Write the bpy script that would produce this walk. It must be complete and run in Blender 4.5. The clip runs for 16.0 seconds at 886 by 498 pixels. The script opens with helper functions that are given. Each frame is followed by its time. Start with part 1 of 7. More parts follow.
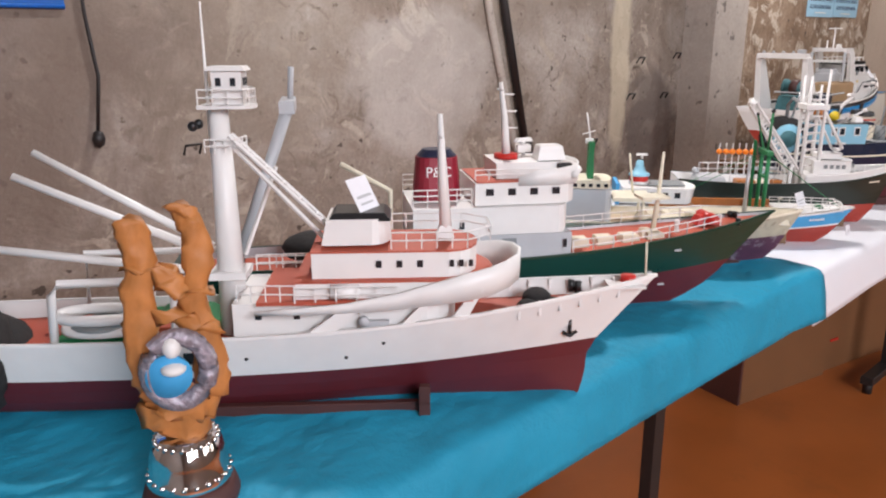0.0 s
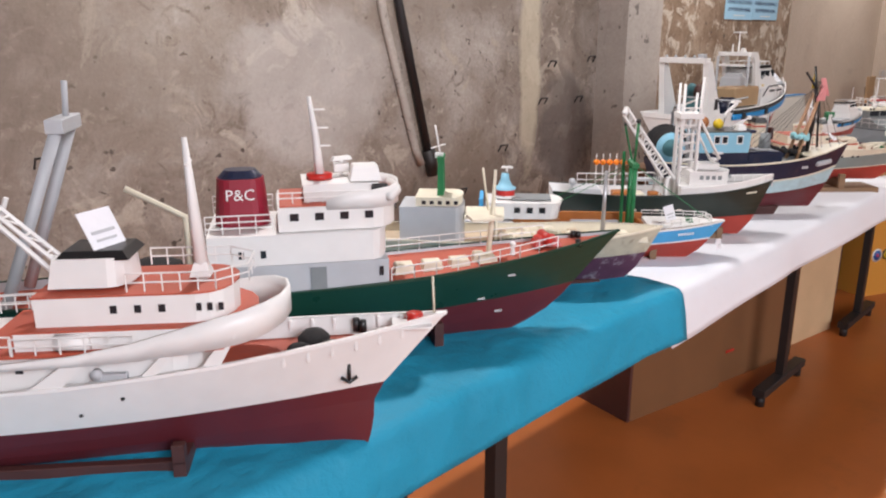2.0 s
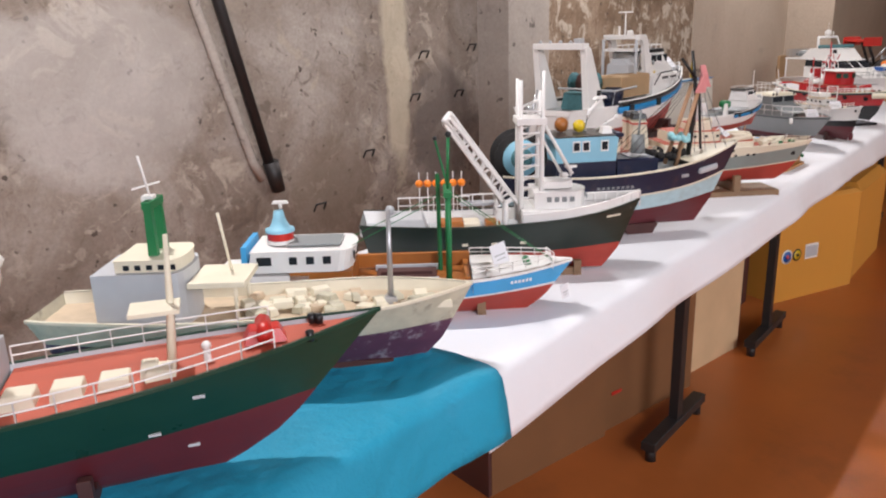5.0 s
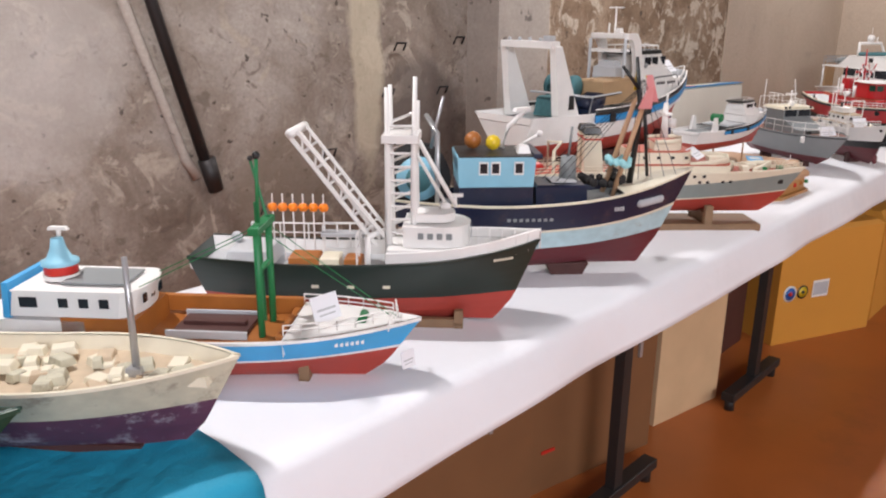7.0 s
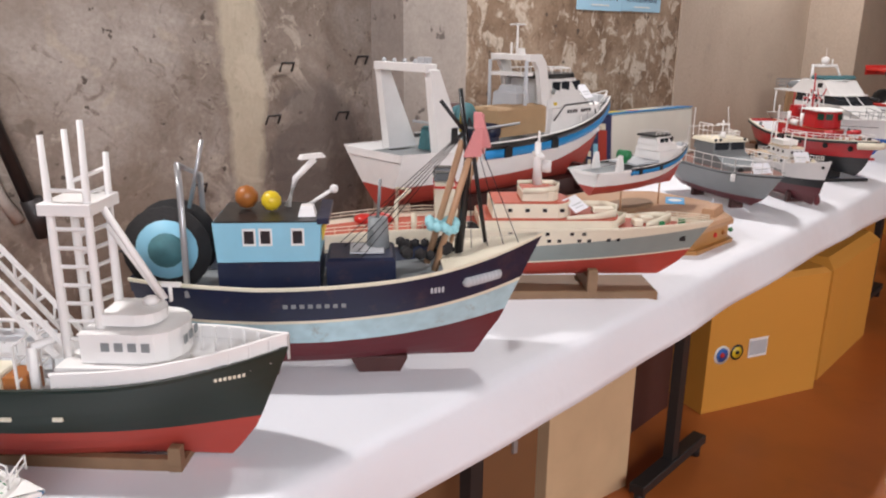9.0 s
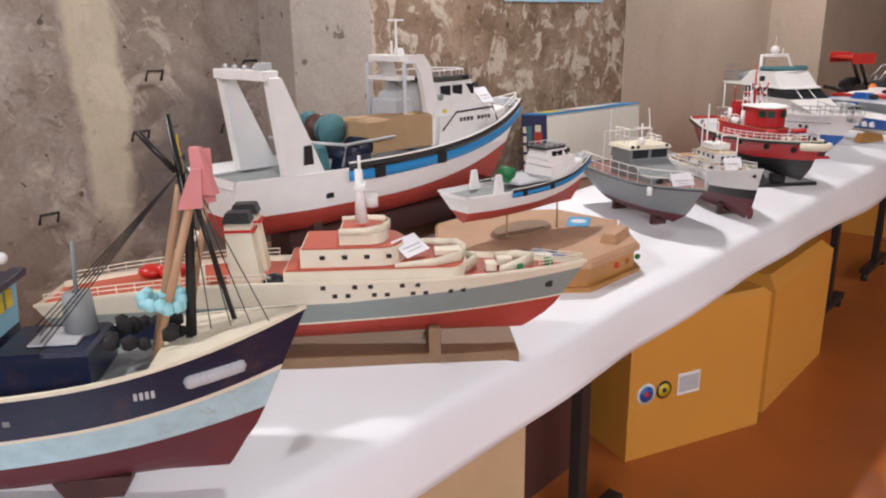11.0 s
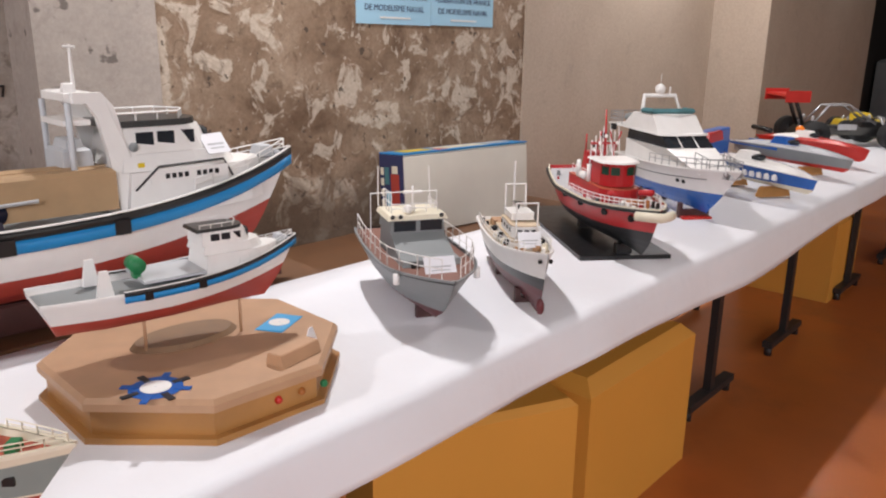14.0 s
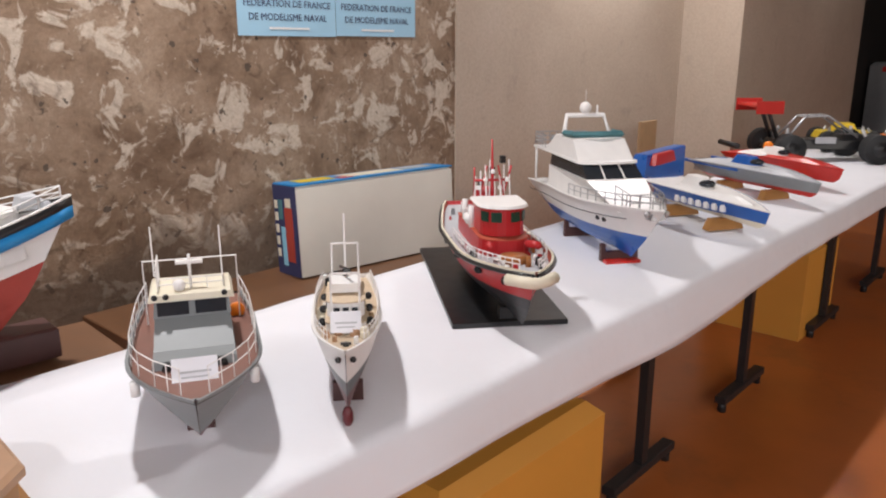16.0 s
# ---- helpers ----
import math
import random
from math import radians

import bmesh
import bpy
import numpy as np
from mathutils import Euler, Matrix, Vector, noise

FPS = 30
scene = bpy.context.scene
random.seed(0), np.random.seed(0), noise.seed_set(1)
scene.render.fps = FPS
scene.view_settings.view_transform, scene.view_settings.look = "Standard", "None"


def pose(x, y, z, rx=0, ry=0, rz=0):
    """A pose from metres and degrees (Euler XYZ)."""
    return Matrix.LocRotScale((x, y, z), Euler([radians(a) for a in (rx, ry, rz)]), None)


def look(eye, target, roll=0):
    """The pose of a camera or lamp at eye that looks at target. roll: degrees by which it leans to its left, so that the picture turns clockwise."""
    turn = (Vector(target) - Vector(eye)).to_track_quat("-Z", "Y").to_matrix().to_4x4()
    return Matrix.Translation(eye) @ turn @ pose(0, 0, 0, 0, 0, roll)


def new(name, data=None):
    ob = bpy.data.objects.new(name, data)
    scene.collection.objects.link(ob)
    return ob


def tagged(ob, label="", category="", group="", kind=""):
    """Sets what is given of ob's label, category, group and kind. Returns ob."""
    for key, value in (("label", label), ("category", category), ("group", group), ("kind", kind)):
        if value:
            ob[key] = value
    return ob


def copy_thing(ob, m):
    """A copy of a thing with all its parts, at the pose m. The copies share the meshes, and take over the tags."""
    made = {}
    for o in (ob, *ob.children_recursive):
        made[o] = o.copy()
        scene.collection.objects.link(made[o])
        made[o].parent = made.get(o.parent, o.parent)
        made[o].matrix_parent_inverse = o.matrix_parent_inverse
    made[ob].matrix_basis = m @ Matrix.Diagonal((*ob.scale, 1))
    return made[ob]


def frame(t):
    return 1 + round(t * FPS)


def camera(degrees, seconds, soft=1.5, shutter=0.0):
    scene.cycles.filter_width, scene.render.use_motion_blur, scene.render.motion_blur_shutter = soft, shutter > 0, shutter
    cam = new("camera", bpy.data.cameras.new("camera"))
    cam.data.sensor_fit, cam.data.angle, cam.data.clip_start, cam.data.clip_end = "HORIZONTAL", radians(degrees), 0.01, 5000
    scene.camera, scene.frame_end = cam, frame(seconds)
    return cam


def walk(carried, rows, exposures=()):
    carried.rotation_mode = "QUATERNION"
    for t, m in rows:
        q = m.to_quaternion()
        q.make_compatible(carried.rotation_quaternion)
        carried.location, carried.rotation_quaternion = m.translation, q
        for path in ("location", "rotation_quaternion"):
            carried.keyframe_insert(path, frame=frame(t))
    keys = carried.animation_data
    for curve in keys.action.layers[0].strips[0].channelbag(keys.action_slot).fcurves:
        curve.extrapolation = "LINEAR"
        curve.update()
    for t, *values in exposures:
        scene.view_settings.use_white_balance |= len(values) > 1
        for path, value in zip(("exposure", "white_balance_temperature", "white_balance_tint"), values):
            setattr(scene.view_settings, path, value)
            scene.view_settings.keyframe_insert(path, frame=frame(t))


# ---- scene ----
cam = camera(60.7, 16.0, soft=2.1)
METRES, EYE, TILT, LEAN, TURN = 4.45, 1.325, 0.0, 0.0, -43.0
ROWS = [
    (0.0, 0.0, 0.0, 0.0, -0.02, -15.72, 0.08),
    (0.5, 0.0059, 0.0031, -0.0004, -3.18, -15.4, 0.44),
    (1.0, 0.018, 0.0114, 0.0001, -4.04, -15.76, 1.44),
    (1.5, 0.0426, 0.0217, 0.0045, -3.22, -15.52, 0.26),
    (2.0, 0.0674, 0.03, 0.0041, -3.07, -15.74, 0.02),
    (2.5, 0.0848, 0.0406, 0.0051, -4.82, -15.56, -0.03),
    (3.0, 0.0927, 0.0648, 0.0035, -8.44, -16.46, -0.52),
    (3.5, 0.0967, 0.0948, 0.0049, -12.64, -15.23, 0.78),
    (4.0, 0.1223, 0.1119, 0.0031, -10.43, -15.83, 1.54),
    (6.5, 0.2283, 0.2089, 0.0018, -5.29, -17.0, 0.45),
    (7.0, 0.2644, 0.2206, 0.0025, -3.31, -17.34, -0.32),
    (7.5, 0.2934, 0.2339, 0.0042, -2.25, -16.89, -0.35),
    (8.0, 0.309, 0.2684, 0.0025, -4.62, -16.35, -0.48),
    (10.5, 0.424, 0.3796, 0.0039, -3.43, -15.77, -1.04),
    (11.0, 0.445, 0.3968, 0.004, -5.28, -16.45, 0.81),
    (11.5, 0.4816, 0.4075, 0.0065, -3.95, -16.32, 0.27),
    (12.0, 0.5113, 0.4165, 0.0092, -2.43, -16.36, 0.55),
    (12.5, 0.529, 0.4429, 0.0064, -5.86, -16.42, -0.61),
    (13.0, 0.5438, 0.4792, 0.0096, -8.92, -15.82, 0.08),
    (13.5, 0.5766, 0.4962, 0.0095, -6.29, -15.46, -0.21),
    (14.0, 0.6161, 0.5103, 0.0124, -5.21, -15.24, -0.82),
    (14.5, 0.6347, 0.5273, 0.01, -6.11, -16.02, 0.3),
    (15.0, 0.6499, 0.5642, 0.0135, -8.95, -16.31, 1.16),
    (15.5, 0.6734, 0.5899, 0.0139, -8.8, -16.12, 0.9),
    (16.0, 0.7208, 0.6098, 0.0197, -4.86, -14.86, -0.08),
]
walk(cam, [(t, pose(0, 0, EYE, TILT, LEAN, TURN) @ pose(METRES * x, METRES * y, METRES * z, 90 + pitch, roll, yaw)) for t, x, y, z, yaw, pitch, roll in ROWS])

# ---- world, lights ----
world = bpy.data.worlds.new("world")
scene.world = world
world.use_nodes = True
_nt = world.node_tree
_sky = _nt.nodes.new("ShaderNodeTexSky")
_sky.sky_type, _sky.sun_disc = "NISHITA", False
_sky.sun_elevation, _sky.sun_rotation = radians(40), radians(200)
_nt.links.new(_sky.outputs[0], _nt.nodes["Background"].inputs[0])
_nt.nodes["Background"].inputs[1].default_value = 0.1
scene.view_settings.exposure = 0.0

TABLE = 0.715      # top of the tables
FRONT, BACK = 0.71, 1.46


def area(name, eye, target, sx, sy, power, colour):
    d = bpy.data.lights.new(name, "AREA")
    d.shape, d.size, d.size_y, d.energy, d.color = "RECTANGLE", sx, sy, power, colour
    o = new(name, d)
    o.matrix_world = look(eye, target)
    return o


# unseen soft lamps opposite the tables, standing in for daylight from hall windows
for wx, power, tone in ((-0.5, 430, (0.91, 0.915, 1.0)), (4.2, 92, (1.0, 0.94, 0.90)), (8.5, 72, (1.0, 0.93, 0.86))):
    area("soft_front_light", (wx, -4.15, 2.6), (wx + 0.5, 1.2, 0.6), 2.6, 2.4, power, tone)
# unseen small lamps high behind the boats, so their shadows fall forward
for wx, power in ((1.9, 52), (5.2, 47), (8.6, 42), (11.6, 14)):
    area("lamp_light", (wx, 1.9, 2.95), (wx, 1.2, 0.0), 0.12, 0.08, power, (0.98, 0.95, 0.95))

# ---- materials ----


def mat(name, colour, rough=0.5, metal=0.0, var=0.12, scale=30.0, bump=0.0, dirt=None, dirt_amount=0.35, coat=0.0, dist=0.004):
    m = bpy.data.materials.new(name)
    m.use_nodes = True
    nt = m.node_tree
    n, l = nt.nodes, nt.links
    b = n["Principled BSDF"]
    b.inputs["Roughness"].default_value, b.inputs["Metallic"].default_value = rough, metal
    b.inputs["Coat Weight"].default_value = coat
    co = n.new("ShaderNodeTexCoord")
    t1, t2 = n.new("ShaderNodeTexNoise"), n.new("ShaderNodeTexNoise")
    t1.inputs["Scale"].default_value, t2.inputs["Scale"].default_value = scale, scale * 0.17
    t1.inputs["Detail"].default_value, t2.inputs["Detail"].default_value = 6, 4
    for t in (t1, t2):
        l.new(co.outputs["Object"], t.inputs["Vector"])
    add = n.new("ShaderNodeMath")
    add.operation = "ADD"
    l.new(t1.outputs[0], add.inputs[0])
    l.new(t2.outputs[0], add.inputs[1])
    ramp = n.new("ShaderNodeMapRange")
    ramp.inputs["From Min"].default_value, ramp.inputs["From Max"].default_value = 0.6, 1.4
    ramp.inputs["To Min"].default_value, ramp.inputs["To Max"].default_value = 1 - var, 1 + var
    l.new(add.outputs[0], ramp.inputs[0])
    mul = n.new("ShaderNodeVectorMath")
    mul.operation = "SCALE"
    mul.inputs[0].default_value = colour
    l.new(ramp.outputs[0], mul.inputs["Scale"])
    out = mul.outputs[0]
    if dirt:
        t3 = n.new("ShaderNodeTexNoise")
        t3.inputs["Scale"].default_value, t3.inputs["Detail"].default_value, t3.inputs["Roughness"].default_value = scale * 0.4, 8, 0.7
        l.new(co.outputs["Object"], t3.inputs["Vector"])
        cr = n.new("ShaderNodeMapRange")
        cr.inputs["From Min"].default_value, cr.inputs["From Max"].default_value = 0.55, 0.68
        cr.inputs["To Max"].default_value = dirt_amount
        l.new(t3.outputs[0], cr.inputs[0])
        mx = n.new("ShaderNodeMix")
        mx.data_type = "RGBA"
        l.new(cr.outputs[0], mx.inputs[0])
        l.new(out, mx.inputs[6])
        mx.inputs[7].default_value = (*dirt, 1)
        out = mx.outputs[2]
    l.new(out, b.inputs["Base Color"])
    rr = n.new("ShaderNodeMapRange")
    rr.inputs["To Min"].default_value, rr.inputs["To Max"].default_value = max(0.02, rough - 0.08), min(1, rough + 0.08)
    l.new(t1.outputs[0], rr.inputs[0])
    l.new(rr.outputs[0], b.inputs["Roughness"])
    if bump:
        bp = n.new("ShaderNodeBump")
        bp.inputs["Strength"].default_value, bp.inputs["Distance"].default_value = bump, dist
        l.new(t1.outputs[0], bp.inputs["Height"])
        l.new(bp.outputs[0], b.inputs["Normal"])
    return m


def plaster(name, stops, scale, patch, patch_lo, patch_hi, pit, bump=0.5, stains_and_shade=()):
    """Old wall: a tone ramp over cloudy noise, patches of bare coat, small dark pits."""
    m = bpy.data.materials.new(name)
    m.use_nodes = True
    nt = m.node_tree
    n, l = nt.nodes, nt.links
    b = n["Principled BSDF"]
    b.inputs["Roughness"].default_value = 0.9
    co = n.new("ShaderNodeTexCoord")

    def tex(s, d=8, r=0.6, warp=0.0, offset=0.0):
        mp = n.new("ShaderNodeMapping")
        mp.inputs["Location"].default_value = (offset, offset, offset)
        l.new(co.outputs["Object"], mp.inputs[0])
        t = n.new("ShaderNodeTexNoise")
        t.inputs["Scale"].default_value, t.inputs["Detail"].default_value = s, d
        t.inputs["Roughness"].default_value, t.inputs["Distortion"].default_value = r, warp
        l.new(mp.outputs[0], t.inputs["Vector"])
        return t.outputs[0]

    base = tex(scale, 9, 0.65, 0.4)
    cr = n.new("ShaderNodeValToRGB")
    els = cr.color_ramp.elements
    while len(els) < len(stops):
        els.new(0.5)
    for e, (p, c) in zip(els, stops):
        e.position, e.color = p, (*c, 1)
    l.new(base, cr.inputs[0])

    def over(below, fac, lo, hi, colour, amount=1.0):
        mr = n.new("ShaderNodeMapRange")
        mr.inputs["From Min"].default_value, mr.inputs["From Max"].default_value = lo, hi
        mr.inputs["To Max"].default_value = amount
        l.new(fac, mr.inputs[0])
        mx = n.new("ShaderNodeMix")
        mx.data_type = "RGBA"
        l.new(mr.outputs[0], mx.inputs[0])
        l.new(below, mx.inputs[6])
        mx.inputs[7].default_value = (*colour, 1)
        return mx.outputs[2]

    p1 = tex(scale * 2.6, 7, 0.6, 0.8, 3.1)
    p2 = tex(scale * 9, 3, 0.5, 0.0, 7.7)
    fine = tex(60, 5, 0.7, 0.0, 1.3)
    out = over(cr.outputs[0], p1, patch_lo, patch_hi, patch, 0.85)
    p3 = tex(scale * 4.5, 6, 0.65, 1.2, 5.5)
    out = over(out, p3, 0.57, 0.66, tuple(v * 0.75 for v in stops[0][1]), min(0.6, bump * 0.75) if bump > 0.2 else 0.06)
    p4 = tex(scale * 7, 5, 0.6, 1.0, 2.5)
    out = over(out, p4, 0.60, 0.66, patch, 0.5 if bump > 0.2 else 0.15)
    out = over(out, p2, 0.66, 0.70, pit, 0.9 if bump > 0.2 else 0.2)
    out = over(out, fine, 0.35, 0.9, tuple(v * 0.6 for v in stops[0][1]), 0.5)
    warp = tex(2.2, 6, 0.65, 0.6, 9.4)
    # soft-edged areas of another tone: stains, and shade put into the colour
    for centre, size, colour, amount in stains_and_shade:
        mp = n.new("ShaderNodeMapping")
        mp.vector_type = "TEXTURE"
        mp.inputs["Location"].default_value, mp.inputs["Scale"].default_value = centre, size
        l.new(co.outputs["Object"], mp.inputs[0])
        ln_ = n.new("ShaderNodeVectorMath")
        ln_.operation = "LENGTH"
        l.new(mp.outputs[0], ln_.inputs[0])
        su = n.new("ShaderNodeMath")
        su.operation = "MULTIPLY_ADD"
        su.inputs[1].default_value, su.inputs[2].default_value = 1.6, 0.2
        l.new(warp, su.inputs[0])
        df = n.new("ShaderNodeMath")
        df.operation = "SUBTRACT"
        l.new(su.outputs[0], df.inputs[0])
        l.new(ln_.outputs["Value"], df.inputs[1])
        out = over(out, df.outputs[0], 0.0, 0.3, colour, amount)
    l.new(out, b.inputs["Base Color"])
    bp = n.new("ShaderNodeBump")
    bp.inputs["Strength"].default_value, bp.inputs["Distance"].default_value = bump, 0.012
    l.new(p1, bp.inputs["Height"])
    bp2 = n.new("ShaderNodeBump")
    bp2.inputs["Strength"].default_value, bp2.inputs["Distance"].default_value = bump * 0.7, 0.004
    l.new(fine, bp2.inputs["Height"])
    l.new(bp.outputs[0], bp2.inputs["Normal"])
    l.new(bp2.outputs[0], b.inputs["Normal"])
    return m


WALL_GREY = plaster("old_concrete", ((0.30, (0.17, 0.125, 0.095)), (0.45, (0.29, 0.235, 0.195)), (0.57, (0.39, 0.335, 0.295)), (0.7, (0.50, 0.445, 0.40))), 2.1, (0.47, 0.40, 0.33), 0.57, 0.62, (0.06, 0.045, 0.035), 0.8, (
    # darker area beside the pillar
    ((4.25, 2.62, 0.75), (0.35, 0.5, 0.38), (0.12, 0.095, 0.085), 0.75),
    ((3.86, 2.62, 1.2), (0.10, 0.5, 0.75), (0.62, 0.54, 0.40), 0.6),
    # next three: shade put into the colour where the front lamps overlight the wall
    ((1.35, 2.62, 1.5), (0.7, 0.5, 0.8), (0.24, 0.19, 0.15), 0.5),
    ((3.0, 2.62, 1.9), (0.9, 0.5, 0.6), (0.22, 0.17, 0.135), 0.55),
    ((0.3, 2.62, 1.3), (1.0, 0.5, 0.7), (0.17, 0.125, 0.10), 0.75),
    ((3.4, 2.62, 0.6), (0.28, 0.5, 0.3), (0.20, 0.15, 0.11), 0.6),
    ((2.3, 2.62, 1.15), (0.45, 0.5, 0.35), (0.48, 0.44, 0.41), 0.55)))
WALL_MOTTLE = plaster("peeled_plaster", ((0.33, (0.135, 0.08, 0.046)), (0.47, (0.26, 0.175, 0.115)), (0.62, (0.40, 0.295, 0.21))), 2.5, (0.62, 0.53, 0.43), 0.54, 0.585, (0.08, 0.06, 0.045), 0.9, (
    ((5.7, 2.44, 0.45), (1.2, 0.5, 0.35), (0.10, 0.07, 0.05), 0.7),))
WALL_SMOOTH = plaster("smooth_render", ((0.3, (0.43, 0.345, 0.27)), (0.5, (0.48, 0.39, 0.31)), (0.7, (0.53, 0.44, 0.36))), 0.9, (0.36, 0.30, 0.25), 0.66, 0.76, (0.3, 0.25, 0.2), 0.15)
WALL_PILLAR = plaster("pillar_concrete", ((0.3, (0.33, 0.285, 0.25)), (0.5, (0.41, 0.36, 0.32)), (0.7, (0.48, 0.42, 0.37))), 1.4, (0.30, 0.26, 0.23), 0.62, 0.74, (0.12, 0.1, 0.09), 0.3)
HALL = mat("hall_paint", (0.30, 0.265, 0.24), 0.9, scale=2, bump=0.2)
FLOOR = mat("terracotta_floor", (0.40, 0.115, 0.028), 0.33, var=0.22, scale=4, bump=0.06, dirt=(0.22, 0.075, 0.025), dirt_amount=0.5)
CLOTH_BLUE = mat("turquoise_cloth", (0.008, 0.27, 0.43), 0.7, var=0.16, scale=7, bump=1.0, dist=0.03)
PAPER = mat("white_paper", (0.79, 0.79, 0.83), 0.7, var=0.03, scale=5, bump=0.6, dist=0.012)
BLACK_METAL = mat("dark_steel", (0.03, 0.026, 0.026), 0.45, 0.3, scale=20)
WOOD_TOP = mat("brown_table", (0.16, 0.075, 0.035), 0.5, var=0.25, scale=9)
WOOD_STAND = mat("stand_wood", (0.22, 0.13, 0.07), 0.6, var=0.2, scale=25, bump=0.1)
WOOD_DARK = mat("dark_stand_wood", (0.07, 0.025, 0.022), 0.5, var=0.2, scale=25)
WOOD_LIGHT = mat("light_wood", (0.44, 0.26, 0.15), 0.5, var=0.15, scale=18)
WOOD_OCT = mat("varnished_wood", (0.37, 0.175, 0.05), 0.4, var=0.18, scale=14)
CARD_BROWN = mat("brown_card", (0.17, 0.072, 0.026), 0.7, var=0.15, scale=8)
CARD_YELLOW = mat("yellow_card", (0.60, 0.27, 0.04), 0.6, var=0.06, scale=5)
CARD_PALE = mat("pale_plywood", (0.56, 0.38, 0.22), 0.7, var=0.12, scale=9)
WHITE = mat("white_paint", (0.78, 0.76, 0.74), 0.4, var=0.05, scale=25)
CREAM = mat("cream_paint", (0.72, 0.66, 0.52), 0.5, var=0.08, scale=30)
MAROON = mat("maroon_antifoul", (0.115, 0.016, 0.022), 0.45, var=0.12, scale=22)
RED = mat("red_paint", (0.50, 0.02, 0.014), 0.35, var=0.1, scale=22)
TUG_RED = mat("crimson_paint", (0.43, 0.014, 0.018), 0.35, var=0.1, scale=22)
FUNNEL_RED = mat("dark_red_paint", (0.26, 0.012, 0.03), 0.4, var=0.1, scale=22)
STRIPE_BLUE = mat("strong_blue_paint", (0.010, 0.22, 0.52), 0.4, var=0.08, scale=25)
DECK_BROWN = mat("red_brown_deck", (0.20, 0.085, 0.06), 0.6, var=0.15, scale=30)
CARTON_WHITE = mat("off_white_carton", (0.72, 0.70, 0.62), 0.6, var=0.08, scale=6)
RED_BOTTOM = mat("red_antifoul", (0.38, 0.05, 0.035), 0.5, var=0.12, scale=22)
DECK_RED = mat("red_deck", (0.45, 0.085, 0.045), 0.6, var=0.12, scale=30)
GREEN_HULL = mat("dark_green_paint", (0.008, 0.045, 0.028), 0.3, var=0.12, scale=22)
GREEN_BLACK = mat("blackish_green_paint", (0.015, 0.026, 0.02), 0.35, var=0.15, scale=22)
GREEN = mat("green_paint", (0.012, 0.17, 0.055), 0.45, var=0.12, scale=30)
NAVY = mat("navy_paint", (0.009, 0.014, 0.040), 0.35, var=0.2, scale=50, dirt=(0.10, 0.05, 0.045), dirt_amount=0.4)
SKY_BLUE = mat("light_blue_paint", (0.25, 0.52, 0.66), 0.5, var=0.1, scale=25)
HULL_BLUE = mat("bright_blue_paint", (0.06, 0.36, 0.68), 0.4, var=0.08, scale=25)
DEEP_BLUE = mat("deep_blue_paint", (0.008, 0.095, 0.38), 0.3, var=0.08, scale=25)
GREY = mat("ship_grey_paint", (0.22, 0.235, 0.24), 0.5, var=0.08, scale=25)
GREY_GREEN = mat("grey_green_paint", (0.235, 0.275, 0.26), 0.5, var=0.1, scale=25)
GREY_LIGHT = mat("pale_grey_paint", (0.46, 0.47, 0.49), 0.5, var=0.08, scale=25)
WORN = mat("worn_cream_hull", (0.50, 0.47, 0.36), 0.65, var=0.2, scale=45, dirt=(0.2, 0.15, 0.12), dirt_amount=0.7)
WORN_PURPLE = mat("worn_purple_bottom", (0.10, 0.035, 0.07), 0.6, var=0.25, scale=38, dirt=(0.45, 0.42, 0.46), dirt_amount=0.85)
WORN_WHITE = mat("worn_pale_band", (0.40, 0.56, 0.60), 0.6, var=0.2, scale=40, dirt=(0.26, 0.18, 0.13), dirt_amount=0.8)
PALE_DECK = mat("pale_plank_deck", (0.55, 0.43, 0.30), 0.6, var=0.18, scale=40, bump=0.1)
ORANGE_WOOD = mat("orange_varnish", (0.34, 0.115, 0.022), 0.4, var=0.22, scale=25)
ORANGE = mat("orange_float", (0.85, 0.22, 0.01), 0.4, var=0.05)
PINK = mat("pink_cloth", (0.62, 0.24, 0.24), 0.8, var=0.15, bump=0.2)
YELLOW = mat("yellow_paint", (0.70, 0.50, 0.02), 0.4, var=0.1)
BLACK = mat("black_paint", (0.012, 0.012, 0.013), 0.35, var=0.2)
BLACK_NET = mat("black_net", (0.018, 0.016, 0.016), 0.9, var=0.4, scale=80, bump=0.5)
GLASS_DARK = mat("dark_window", (0.02, 0.024, 0.03), 0.12, var=0.1)
STEEL = mat("steel", (0.42, 0.42, 0.43), 0.35, 0.6, var=0.1)
CHROME = mat("silver_plate", (0.82, 0.80, 0.78), 0.08, 1.0, var=0.03)
BROWN_LEAF = mat("burr_wood", (0.44, 0.17, 0.045), 0.55, var=0.3, scale=40, bump=0.4)
GLASS_STONE = mat("sparkling_glass", (0.30, 0.27, 0.31), 0.12, 0.4, var=0.6, scale=160, bump=1.0)
POSTER_BLUE = mat("poster_blue", (0.36, 0.60, 0.76), 0.5, var=0.04, scale=6)
INK = mat("ink", (0.03, 0.035, 0.10), 0.6)
INK_RED = mat("red_ink", (0.6, 0.05, 0.08), 0.6)
TEAL = mat("teal_net", (0.06, 0.17, 0.19), 0.7, var=0.25, scale=60, bump=0.3)
AQUA = mat("aqua_float", (0.30, 0.60, 0.65), 0.5, var=0.15)
RUBBER = mat("rubber", (0.016, 0.016, 0.017), 0.8, var=0.2, bump=0.2)
CURTAIN = mat("black_curtain", (0.02, 0.018, 0.017), 0.9, var=0.3, scale=6)
CARD_TAN = mat("tan_card", (0.40, 0.26, 0.14), 0.7, var=0.1)

# ---- building tools ----


